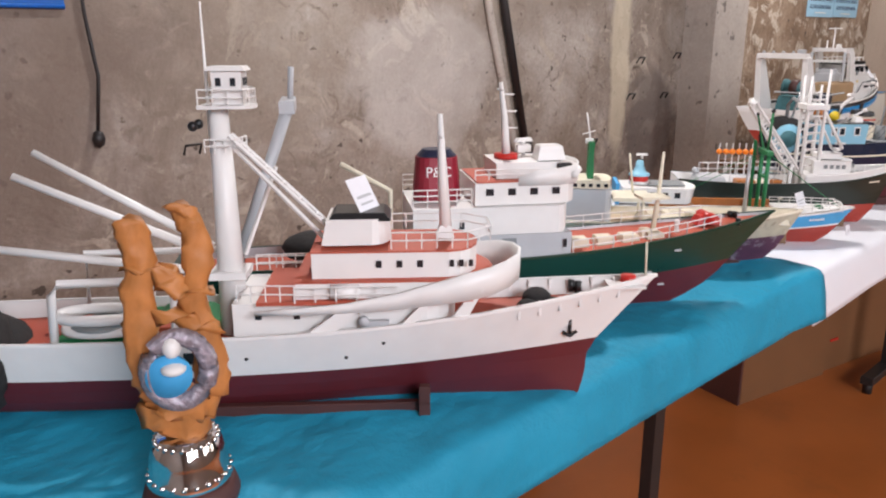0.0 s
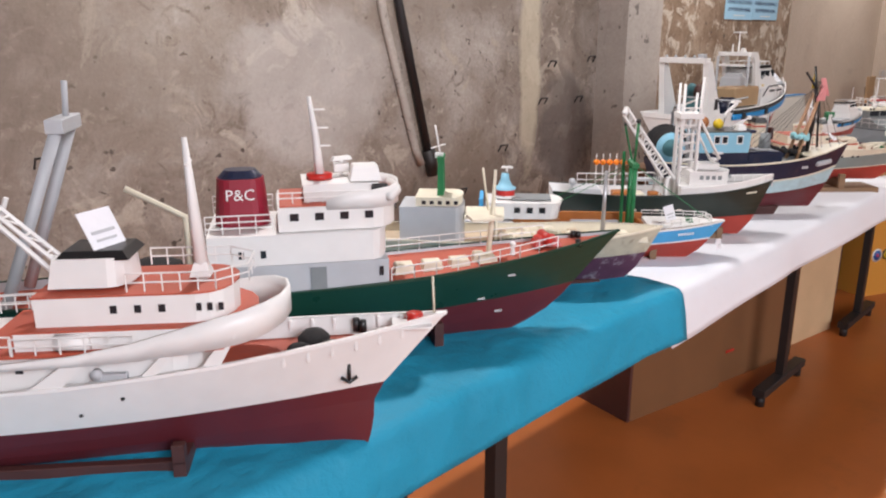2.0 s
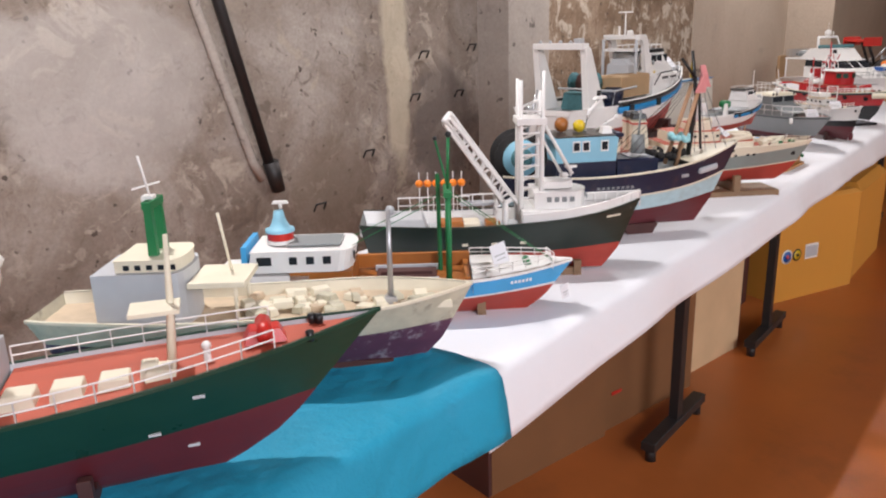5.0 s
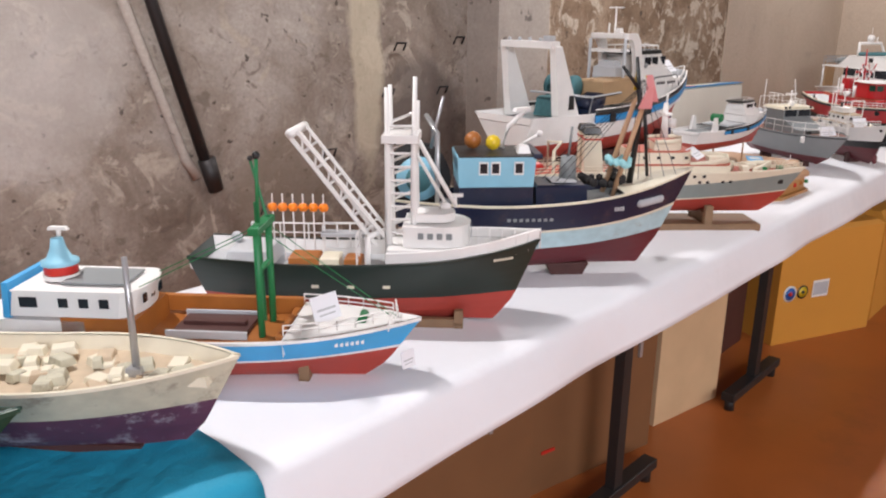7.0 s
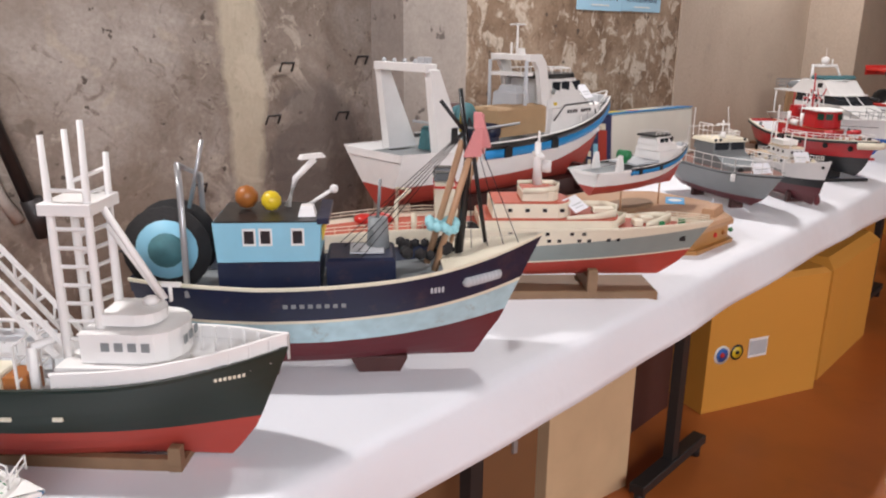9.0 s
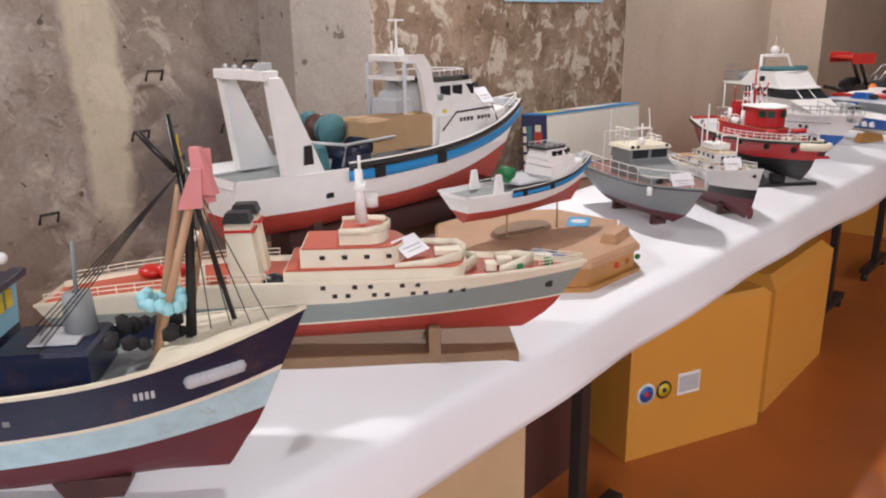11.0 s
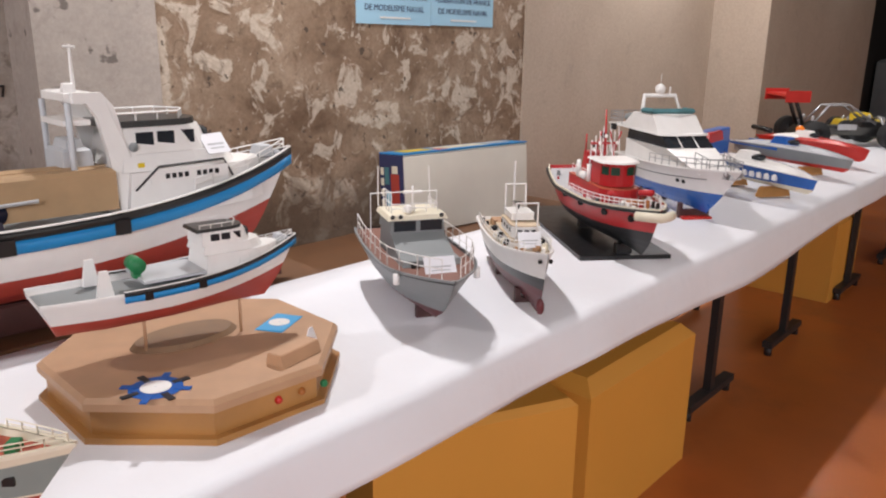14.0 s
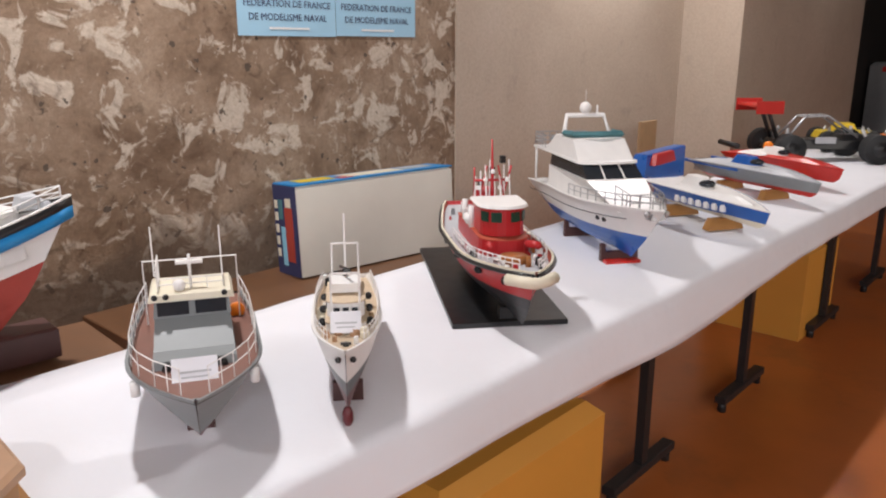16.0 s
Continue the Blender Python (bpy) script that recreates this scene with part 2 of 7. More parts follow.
class Geo:
    """Collects faces of one part."""

    def __init__(self):
        self.v, self.f, self.mi, self.sm = [], [], [], []

    def add(self, verts, faces, m=0, smooth=False):
        k = len(self.v)
        self.v += [tuple(p) for p in verts]
        for q in faces:
            self.f.append([i + k for i in q])
            self.mi.append(m)
            self.sm.append(smooth)
        return self

    def box(self, c, s, m=0, top=1.0, topx=None, shift=0.0, rz=0.0):
        """Box at centre c of size s; its top may be smaller, and shifted along x."""
        tx = top if topx is None else topx
        a, b, h = s[0] / 2, s[1] / 2, s[2] / 2
        e = min(s) * 0.08
        pts = []
        for z, kx, ky, sh in ((-h, 1, 1, 0), (h - e, 1 + (tx - 1) * (1 - e / s[2]), 1 + (top - 1) * (1 - e / s[2]), shift * (1 - e / s[2])), (h, tx, top, shift)):
            d = e if z == h else 0
            for x, y in ((-a, -b), (a, -b), (a, b), (-a, b)):
                pts.append((x * kx - math.copysign(d, x) + sh, y * ky - math.copysign(d, y), z))
        cr, sr = math.cos(radians(rz)), math.sin(radians(rz))
        pts = [(c[0] + x * cr - y * sr, c[1] + x * sr + y * cr, c[2] + z) for x, y, z in pts]
        f = [(3, 2, 1, 0), (8, 9, 10, 11)]
        for k in (0, 4):
            for i in range(4):
                j = (i + 1) % 4
                f.append((k + i, k + j, k + 4 + j, k + 4 + i))
        return self.add(pts, f, m)

    def prism(self, outline, z0, z1, m=0, mtop=None, k=1.0, shift=0.0, bevel=0.0):
        """Upright prism over an outline (anticlockwise)."""
        n = len(outline)
        cx, cy = sum(p[0] for p in outline) / n, sum(p[1] for p in outline) / n
        lo = [(x, y, z0) for x, y in outline]
        hi = [(cx + (x - cx) * k + shift, cy + (y - cy) * k, z1) for x, y in outline]
        self.add(lo + hi, [(i, (i + 1) % n, n + (i + 1) % n, n + i) for i in range(n)] + [tuple(range(n - 1, -1, -1))], m)
        self.add(hi, [tuple(range(n))], m if mtop is None else mtop)
        return self

    def tube(self, pts, r, n=6, m=0, r1=None):
        """Round bar through points; r to r1."""
        pts = [Vector(p) for p in pts]
        r1 = r if r1 is None else r1
        vs, fs = [], []
        for i, p in enumerate(pts):
            d = (pts[min(i + 1, len(pts) - 1)] - pts[max(i - 1, 0)]).normalized()
            u = d.orthogonal().normalized() if abs(d.z) > 0.9 else d.cross(Vector((0, 0, 1))).normalized()
            w = d.cross(u)
            rr = r + (r1 - r) * i / max(1, len(pts) - 1)
            for k in range(n):
                a = 2 * math.pi * k / n
                vs.append(p + u * rr * math.cos(a) + w * rr * math.sin(a))
        for i in range(len(pts) - 1):
            for k in range(n):
                j = (k + 1) % n
                fs.append((i * n + k, i * n + j, i * n + n + j, i * n + n + k))
        fs += [tuple(range(n - 1, -1, -1)), tuple(range(len(vs) - n, len(vs)))]
        return self.add(vs, fs, m, n > 5)

    def ball(self, c, r, m=0, n=10, sz=1.0):
        vs, fs = [], []
        rings = n // 2
        for i in range(rings + 1):
            a = math.pi * i / rings
            for k in range(n):
                b = 2 * math.pi * k / n
                vs.append((c[0] + r * math.sin(a) * math.cos(b), c[1] + r * math.sin(a) * math.sin(b), c[2] + r * sz * math.cos(a)))
        for i in range(rings):
            for k in range(n):
                fs.append((i * n + k, i * n + n + k, i * n + n + (k + 1) % n, i * n + (k + 1) % n))
        return self.add(vs, fs, m, True)

    def lathe(self, c, prof, n=24, m=0, smooth=True):
        vs = [(c[0] + r * math.cos(2 * math.pi * k / n), c[1] + r * math.sin(2 * math.pi * k / n), c[2] + z) for r, z in prof for k in range(n)]
        fs = [(i * n + k, i * n + (k + 1) % n, i * n + n + (k + 1) % n, i * n + n + k) for i in range(len(prof) - 1) for k in range(n)]
        return self.add(vs, fs, m, smooth)

    def rail(self, pts, h, gap=0.03, bars=2, r=0.0013, m=0):
        """Handrail along deck points: bars and stanchions."""
        pts = [Vector(p) for p in pts]
        for b in range(bars):
            z = h * (b + 1) / bars
            self.tube([p + Vector((0, 0, z)) for p in pts], r, 4, m)
        for p, q in zip(pts, pts[1:]):
            n = max(1, round((q - p).length / gap))
            for i in range(n + 1):
                a = p.lerp(q, i / n)
                self.tube([a, a + Vector((0, 0, h))], r, 4, m)
        return self

    def truss(self, a, b, w0, w1, r=0.003, n=6, m=0, up=(0, 0, 1)):
        """Lattice boom of two chords with rungs."""
        a, b = Vector(a), Vector(b)
        s = (b - a).cross(Vector(up)).normalized()
        self.tube([a + s * w0, b + s * w1], r, 5, m)
        self.tube([a - s * w0, b - s * w1], r, 5, m)
        for i in range(1, n):
            t, t2 = i / n, (i + 0.6) / n
            self.tube([a.lerp(b, t) + s * (w0 + (w1 - w0) * t), a.lerp(b, t) - s * (w0 + (w1 - w0) * t)], r * 0.6, 4, m)
            self.tube([a.lerp(b, t) + s * (w0 + (w1 - w0) * t), a.lerp(b, t2) - s * (w0 + (w1 - w0) * t2)], r * 0.5, 4, m)
        return self

    def make(self, name, mats, parent=None, label=""):
        me = bpy.data.meshes.new(name)
        me.from_pydata(self.v, [], self.f)
        for m in mats if isinstance(mats, (list, tuple)) else (mats,):
            me.materials.append(m)
        me.polygons.foreach_set("material_index", self.mi)
        me.polygons.foreach_set("use_smooth", self.sm)
        bm = bmesh.new()
        bm.from_mesh(me)
        bmesh.ops.recalc_face_normals(bm, faces=bm.faces)
        bm.to_mesh(me)
        bm.free()
        o = new(name, me)
        if parent:
            o.parent = parent
        if label:
            o["label"] = label
        return o


def thing(name, m, label, category, group=""):
    e = new(name)
    e.empty_display_size = 0.05
    e.matrix_world = m
    return tagged(e, label, category, group)


def lettering(text, size, m, parent, at, rx=90, rz=0, ry=0, name="lettering", thick=0.0004):
    cu = bpy.data.curves.new("lettering", "FONT")
    cu.body, cu.size, cu.extrude, cu.align_x, cu.align_y = text, size, thick, "CENTER", "CENTER"
    cu.resolution_u = 2
    tmp = new("tmp", cu)
    me = bpy.data.meshes.new_from_object(tmp.evaluated_get(bpy.context.evaluated_depsgraph_get()))
    bpy.data.objects.remove(tmp)
    me.materials.append(m)
    o = new(name, me)
    o.matrix_world = pose(*at, rx, ry, rz)
    if parent:
        o.parent = parent
    return o


class Hull:
    """Lines of a model hull. Local frame: bow tip at x=0, stern at x=-L, port is +y, keel bottom at z=0."""

    def __init__(self, L, B, deck, bow, stern, wl, rake=0.08, full=0.35, transom=0.75, stern_rake=0.03, bulwark=0.02, wl_bow=0.0, rise=0.0, entry=0.42, knee=0.85, foot=0.045, band_bow=0.0):
        self.foot, self.band_bow = foot, band_bow
        self.L, self.B, self.deck, self.bow, self.stern, self.wl, self.rake = L, B, deck, bow, stern, wl, rake
        self.full, self.transom, self.stern_rake, self.bulwark, self.wl_bow, self.rise, self.entry, self.knee = full, transom, stern_rake, bulwark, wl_bow, rise, entry, knee

    def top(self, u):
        """Height of the rail at u (0 stern, 1 bow)."""
        return self.deck + (self.bow - self.deck) * max(0, (u - 0.35) / 0.65) ** 2 + (self.stern - self.deck) * max(0, (0.35 - u) / 0.35) ** 1.6

    def half(self, u):
        """Half breadth at the rail."""
        a = 1 - max(0, (u - (1 - self.entry)) / self.entry) ** 2.1
        b = self.transom + (1 - self.transom) * min(1, u / 0.3) ** 0.7
        return max(0.0008, self.B / 2 * a * b)

    def water(self, u):
        return self.wl + self.wl_bow * max(0, (u - 0.4) / 0.6) ** 1.5

    def side(self, u, z):
        """Point on the starboard skin (y negative)."""
        zt = self.top(u)
        v = min(1, max(0, z / zt))
        p = self.full + (1.1 - self.full) * max(0, (u - 0.45) / 0.55) ** 1.3 + 0.35 * max(0, (0.18 - u) / 0.18)
        lift = 1 - (1 - v) ** 3
        y = self.half(u) * v ** p
        w = max(0, (u - 0.5) / 0.5) ** 2
        x = -self.L + u * self.L - self.rake * w * min(1, (1 - v) / self.knee) + self.stern_rake * (1 - v) * max(0, (0.3 - u) / 0.3)
        x -= self.foot * self.L * max(0, (u - 0.7) / 0.3) ** 2 * max(0, (0.34 - v) / 0.34) ** 2
        return (x, -y, z + self.rise * max(0, (0.25 - u) / 0.25) ** 2 * (1 - v))

    def mesh(self, bands, deck_mat, rail_mat, parent, inner_mat=None, n=34):
        """bands: (share of the height above the waterline where it ends, material); the first is the bottom's material."""
        us = [1 - (1 - i / n) ** 1.15 for i in range(n + 1)]
        lows = [0.0, 0.06, 0.2, 0.45, 0.72, 1.0]
        ups, mats = [], [bands[0]]
        prev = 0.0
        for share, m in bands[1:]:
            k = max(2, round((share - prev) * 5))
            for i in range(1, k + 1):
                ups.append((prev + (share - prev) * i / k, len(mats)))
            mats.append(m)
            prev = share
        g = Geo()
        for sgn in (1, -1):
            rows, idx = [], []
            for k in lows:
                rows.append([self.side(u, k * self.water(u)) for u in us])
                idx.append(0)
            for k, m in ups:
                kk = [k + (1 - k) * self.band_bow * max(0, (u - 0.55) / 0.45) if k > 0.2 else k for u in us]
                rows.append([self.side(u, self.water(u) + q * (self.top(u) - self.water(u))) for u, q in zip(us, kk)])
                idx.append(m)
            rows = [[(x, y * sgn, z) for x, y, z in r] for r in rows]
            for a, b, m in zip(rows, rows[1:], idx[1:]):
                g.add(a + b, [(i, i + 1, n + 2 + i, n + 1 + i) for i in range(n)], m, True)
        # transom
        cols = []
        for k, m in [(k, 0) for k in lows]:
            cols.append((self.side(0, k * self.water(0)), m))
        for k, m in ups:
            cols.append((self.side(0, self.water(0) + k * (self.top(0) - self.water(0))), m))
        for (a, _), (b, m) in zip(cols, cols[1:]):
            g.add([a, b, (b[0], -b[1], b[2]), (a[0], -a[1], a[2])], [(0, 1, 2, 3)], m)
        hull = g.make("hull", mats, parent)
        # bulwark's inner side with its rail, and the deck
        t = 0.004
        gi, gd = Geo(), Geo()
        deckline = []
        for sgn in (1, -1):
            out = [self.side(u, self.top(u)) for u in us]
            inn = [(x - (0.012 if i == n else 0), min(0, y + t), z) for i, (x, y, z) in enumerate(out)]
            skin = [self.side(u, self.top(u) - self.bulwark) for u in us]
            low = [(min(q[0], p[0]) - (0.004 if i == n else 0), max(p[1], min(0, q[1] + t)), q[2]) for i, (p, q) in enumerate(zip(inn, skin))]
            rail = [(x, y - 0.002, z + 0.002) for x, y, z in out], [(x, y, z + 0.002) for x, y, z in inn]
            f = [(i, i + 1, n + 2 + i, n + 1 + i) for i in range(n)]
            fl = lambda r: [(x, y * sgn, z) for x, y, z in r]
            gi.add(fl(inn) + fl(low), f, 1, True)
            gi.add(fl(rail[0]) + fl(rail[1]), f, 0)
            gi.add(fl([(x, y - 0.002, z - 0.003) for x, y, z in out]) + fl(rail[0]), f, 0)
            deckline.append(fl(low))
        a, b = deckline
        gi.add([a[0], b[0], (b[0][0], b[0][1], b[0][2] + self.bulwark), (a[0][0], a[0][1], a[0][2] + self.bulwark)], [(0, 1, 2, 3)], 1)
        gd.add(a + b, [(i, i + 1, n + 2 + i, n + 1 + i) for i in range(n)])
        gi.make("bulwark", [rail_mat, inner_mat or rail_mat], parent)
        gd.make("deck", deck_mat, parent)
        return hull

    def edge(self, s0, s1, inset=0.006, dz=0.0, side=-1, n=8):
        """Points on the rail from s0 to s1 metres behind the bow."""
        r = []
        for i in range(n + 1):
            u = 1 - (s0 + (s1 - s0) * i / n) / self.L
            x, y, z = self.side(u, self.top(u))
            r.append((x, side * max(0, -y - inset), z + dz))
        return r


def ship(name, bow_xy, heading, base, label, group="model boats on the tables"):
    return thing(name, pose(bow_xy[0], bow_xy[1], base, 0, 0, heading), label, "model boat", group)


def windows(parent, pts, w, h, rz=0, mat_=None, rx=0):
    """Small window panes with frames, set 1 mm proud of a wall, at points; rz turns the wall's outward normal."""
    for p in pts:
        g = Geo()
        g.box((0, 0, 0), (0.0016, w, h), 0)
        o = g.make("window", mat_ or GLASS_DARK, parent)
        o.matrix_basis = pose(*p, rx, 0, rz)


def cradle(parent, xs, w, h, low, m=WOOD_STAND, rails=True, rail_y=0.035):
    """Wooden cradle under a hull: cross boards at xs, joined by two battens; low is the table's height in the local frame."""
    for x in xs:
        g = Geo()
        g.prism([(x - 0.009, -w / 2), (x + 0.009, -w / 2), (x + 0.009, w / 2), (x - 0.009, w / 2)], low + 0.001, low + h)
        g.box((x, -w / 2 + 0.008, low + h + 0.012), (0.018, 0.016, 0.03))
        g.box((x, w / 2 - 0.008, low + h + 0.012), (0.018, 0.016, 0.03))
        g.make("cradle_board", m, parent)
    if rails and len(xs) > 1:
        g = Geo()
        for y in (-rail_y, rail_y):
            g.box(((xs[0] + xs[-1]) / 2, y, low + 0.012), (abs(xs[-1] - xs[0]) - 0.019, 0.015, 0.02))
        g.make("cradle_batten", m, parent)


def card(parent, at, w=0.07, h=0.045, tilt=50, rz=-90):
    g = Geo()
    g.box((0, 0, 0), (w, h, 0.0012))
    g.box((0, -h * 0.05, 0.0009), (w * 0.7, h * 0.08, 0.0004), 1)
    g.box((0, -h * 0.25, 0.0009), (w * 0.6, h * 0.06, 0.0004), 1)
    o = g.make("name_card", [PAPER, GREY_LIGHT], parent, "white paper name card")
    o.matrix_basis = pose(*at, tilt, 0, rz)

# ---- the hall ----


def slab(name, lo, hi, m, label="", bevel=False):
    g = Geo()
    c = [(a + b) / 2 for a, b in zip(lo, hi)]
    s = [b - a for a, b in zip(lo, hi)]
    g.box(c, s)
    return tagged(g.make(name, m), label, kind="structure")


slab("floor", (-4, -6.3, -0.2), (16, 2.9, 0.0), FLOOR, "terracotta painted concrete floor")
slab("wall_back_grey", (-4, 2.62, 0), (4.54, 2.9, 5), WALL_GREY, "stained old grey-brown concrete wall")
slab("wall_pillar_near", (4.54, 2.41, 0), (4.96, 2.9, 5), WALL_PILLAR, "plain concrete pillar standing out of the wall")
slab("wall_back_mottled", (4.96, 2.44, 0), (7.21, 2.9, 5), WALL_MOTTLE, "brown wall with peeled cream plaster patches")
slab("wall_back_smooth", (7.21, 2.43, 0), (9.78, 2.9, 5), WALL_SMOOTH, "smooth beige rendered wall")
slab("wall_pillar_far", (9.78, 1.98, 0), (12.85, 2.9, 5), WALL_SMOOTH, "wide beige rendered wall projection")
slab("wall_curtain", (12.85, 2.3, 0), (16, 2.5, 5), CURTAIN, "black curtained wall")
slab("wall_far", (16, -6.3, 0), (16.2, 2.9, 5), CURTAIN, "dark far wall of the hall")
# out of view: end wall, opposite wall and ceiling, added to enclose the light
slab("wall_near_end", (-4.2, -6.3, 0), (-4, 2.9, 5), HALL, "unseen plain beige end wall closing the hall")
# unseen wall, its distance set to suit the soft lamps before it
slab("wall_opposite", (-4.2, -4.5, 0), (16.2, -4.3, 5), HALL, "unseen plain beige wall added opposite the tables")
slab("ceiling", (-4.2, -6.5, 5), (16.2, 2.9, 5.2), HALL, "unseen plain ceiling closing the hall")

# conduit running down across the grey wall
g = Geo()
g.tube([(2.60, 2.585, 2.6), (2.81, 2.585, 1.49), (3.0, 2.585, 0.76)], 0.022, 10)
g.tube([(3.0, 2.585, 0.79), (3.03, 2.585, 0.66)], 0.035, 10, 0, 0.03)
tagged(g.make("wall_conduit", BLACK_METAL), "dark steel conduit slanting down the wall", kind="structure")
g = Geo()
g.tube([(2.46, 2.598, 2.6), (2.735, 2.598, 1.40), (2.92, 2.598, 0.80), (2.96, 2.598, 0.72)], 0.02, 8)
tagged(g.make("wall_channel", WALL_PILLAR), "plastered cable channel beside the conduit", kind="structure")
g = Geo()
g.tube([(0.86, 2.608, 2.4), (0.88, 2.608, 1.4), (0.90, 2.608, 1.2), (0.875, 2.6, 1.02)], 0.006, 6, 0)
g.ball((0.875, 2.6, 1.0), 0.022, 0, 8, 1.4)
tagged(g.make("wall_cable", BLACK_METAL), "dark cable hanging on the wall", kind="structure")


def hook():
    g = Geo()
    g.tube([(-0.03, 0, -0.035), (-0.03, -0.02, 0), (0.03, -0.02, 0), (0.03, 0, -0.035)], 0.005, 6)
    return g.make("wall_hook", BLACK_METAL)


hk = hook()
tagged(hk, "small rusty iron staple in the wall", "wall hook", "iron staples in the wall")
hk.matrix_world = pose(4.06, 2.62, 1.20)
for hx, hz in ((4.47, 1.22), (3.98, 0.99), (3.28, 0.55), (3.62, 0.75), (1.2, 0.95), (4.35, 0.98)):
    copy_thing(hk, pose(hx, 2.62, hz))

# posters
po = thing("poster", pose(6.42, 2.436, 1.47), "light blue printed poster pair pinned to the wall", "poster")
g = Geo()
for k, x in enumerate((-0.247, 0.247)):
    g.box((x, 0, 0.33 + 0.004 * k), (0.49, 0.003, 0.68))
g.make("sheet", POSTER_BLUE, po)
for x in (-0.247, 0.247):
    lettering("FEDERATION DE FRANCE", 0.038, INK, po, (x, -0.003, 0.115))
    lettering("DE MODELISME NAVAL", 0.038, INK, po, (x, -0.003, 0.062))
    g = Geo()
    g.box((x, -0.003, 0.02), (0.2, 0.002, 0.008))
    g.make("small_print", WHITE, po)
    g = Geo()
    g.lathe((0, 0, 0), [(0.001, 0.003), (0.10, 0.003), (0.10, 0)], 24, 0, False)
    g.ball((0, 0, 0), 0.05, 1, 12, 0.08)
    o = g.make("emblem", [ORANGE, WHITE], po)
    o.matrix_basis = pose(x, -0.002, 0.28, 90)
ban = thing("banner", pose(0.55, 2.612, 1.415), "deep blue banner edge on the wall", "banner")
g = Geo()
g.box((-0.35, 0, 0.3), (1.25, 0.006, 0.6))
g.tube([(-0.975, 0, 0.0), (0.275, 0, 0.0)], 0.008)
g.make("sheet", DEEP_BLUE, ban)

# ---- tables ----


def table(x0, x1, posts, y0=FRONT + 0.02, y1=BACK):
    t = thing("folding_table", pose(x0, y0, 0), "folding table on dark steel posts with T-shaped feet", "table", "row of tables")
    w, d = x1 - x0, y1 - y0
    g = Geo()
    g.box((w / 2, d / 2, TABLE - 0.018), (w - 0.004, d - 0.02, 0.028))
    g.make("top", WOOD_TOP, t)
    for px in posts:
        lx = px - x0
        for ly in (0.10, d - 0.12):
            part_ = Geo()
            part_.box((lx, ly, 0.375), (0.04, 0.03, 0.62))
            part_.make("leg", BLACK_METAL, t)
            part_ = Geo()
            part_.box((lx, ly, 0.055), (0.42, 0.045, 0.03))
            part_.tube([(lx - 0.185, ly, 0.0), (lx - 0.185, ly, 0.044)], 0.018, 8)
            part_.tube([(lx + 0.185, ly, 0.0), (lx + 0.185, ly, 0.044)], 0.018, 8)
            part_.make("foot", BLACK_METAL, t)
        part_ = Geo()
        part_.box((lx, d / 2, 0.66), (0.03, d - 0.1, 0.03))
        part_.make("cross_bar", BLACK_METAL, t)
    return t


table(-1.2, 2.03, (0.45, 1.45))
table(2.05, 4.75, (3.19, 4.15))
table(4.77, 7.6, (6.33, 7.2))
table(7.62, 10.2, (8.3, 9.3))


def cover(name, x0, x1, z, drop, m, label, y0=FRONT, y1=BACK, amp=0.004, seed=0.0, sag=0.02, longer=(), crease=0.0, lift=None):
    """Paper or cloth over the tables, with a rounded front fold, ripples and a loose hem."""
    nx = int((x1 - x0) / 0.035)
    prof = [(y1, 0.0)] + [(y1 + (y0 + 0.03 - y1) * i / 14, 0.0) for i in range(1, 15)]
    prof += [(y0 + 0.012, -0.004), (y0, -0.016), (y0 - 0.006, -0.04)] + [(y0 - 0.008 - 0.012 * i / 5, -0.04 - (drop - 0.04) * i / 5) for i in range(1, 6)]
    rows = []
    for i in range(nx + 1):
        x = x0 + (x1 - x0) * i / nx
        r = []
        for k, (y, dz) in enumerate(prof):
            w = noise.noise(Vector((x * 2.1 + seed, y * 2.5, seed))) + 0.5 * noise.noise(Vector((x * 6 + seed, y * 7, 3 + seed))) + crease * abs(noise.noise(Vector((x * 5 + y * 6 + seed, y * 3 - x * 2, 9))))
            hang = max(0.0, -dz / drop)
            more = sum(e * math.exp(-((x - c) / w0) ** 2) for c, e, w0 in longer) / drop
            up = min(1, max(0, (x - lift[0]) / lift[1])) if lift else 0.0
            fold = 0.012 * abs(noise.noise(Vector((x * 9, y * 8, 2.0)))) * up
            wob = noise.noise(Vector((x * 3.0 + seed, 5.0, seed)))
            r.append((x, y + hang * 0.03 * wob + 0.012 * noise.noise(Vector((x * 1.3 + seed, 1, 0))) * (k > 12) - 0.030 * up * (k > 13), z + 0.003 + (0.018 * up + fold) * (1 - 0.5 * hang) + dz * (1 + (sag * 8 * wob + more) * hang) + amp * (w + 0.6) * (1 - hang)))
        rows.append(r)
    m_ = len(prof)
    g = Geo()
    g.add([p for r in rows for p in r], [(i * m_ + k, i * m_ + k + 1, i * m_ + m_ + k + 1, i * m_ + m_ + k) for i in range(nx) for k in range(m_ - 1)], 0, True)
    o = g.make(name, m)
    so = o.modifiers.new("thick", "SOLIDIFY")
    so.thickness = 0.0015
    return tagged(o, label, "table cover")


cover("tablecloth", -1.25, 2.0, TABLE, 0.115, CLOTH_BLUE, "turquoise cloth draped over the tables, creased", y0=FRONT + 0.015, amp=0.007, seed=2.0, crease=2.2, sag=0.035, lift=(1.86, 0.10))
cover("paper_cover", 1.95, 10.22, TABLE + 0.008, 0.115, PAPER, "white paper covering the row of tables", seed=5.0, amp=0.0035, longer=((2.05, 0.015, 0.25), (6.3, 0.05, 0.7)), crease=0.6)

# ---- boxes under the tables ----


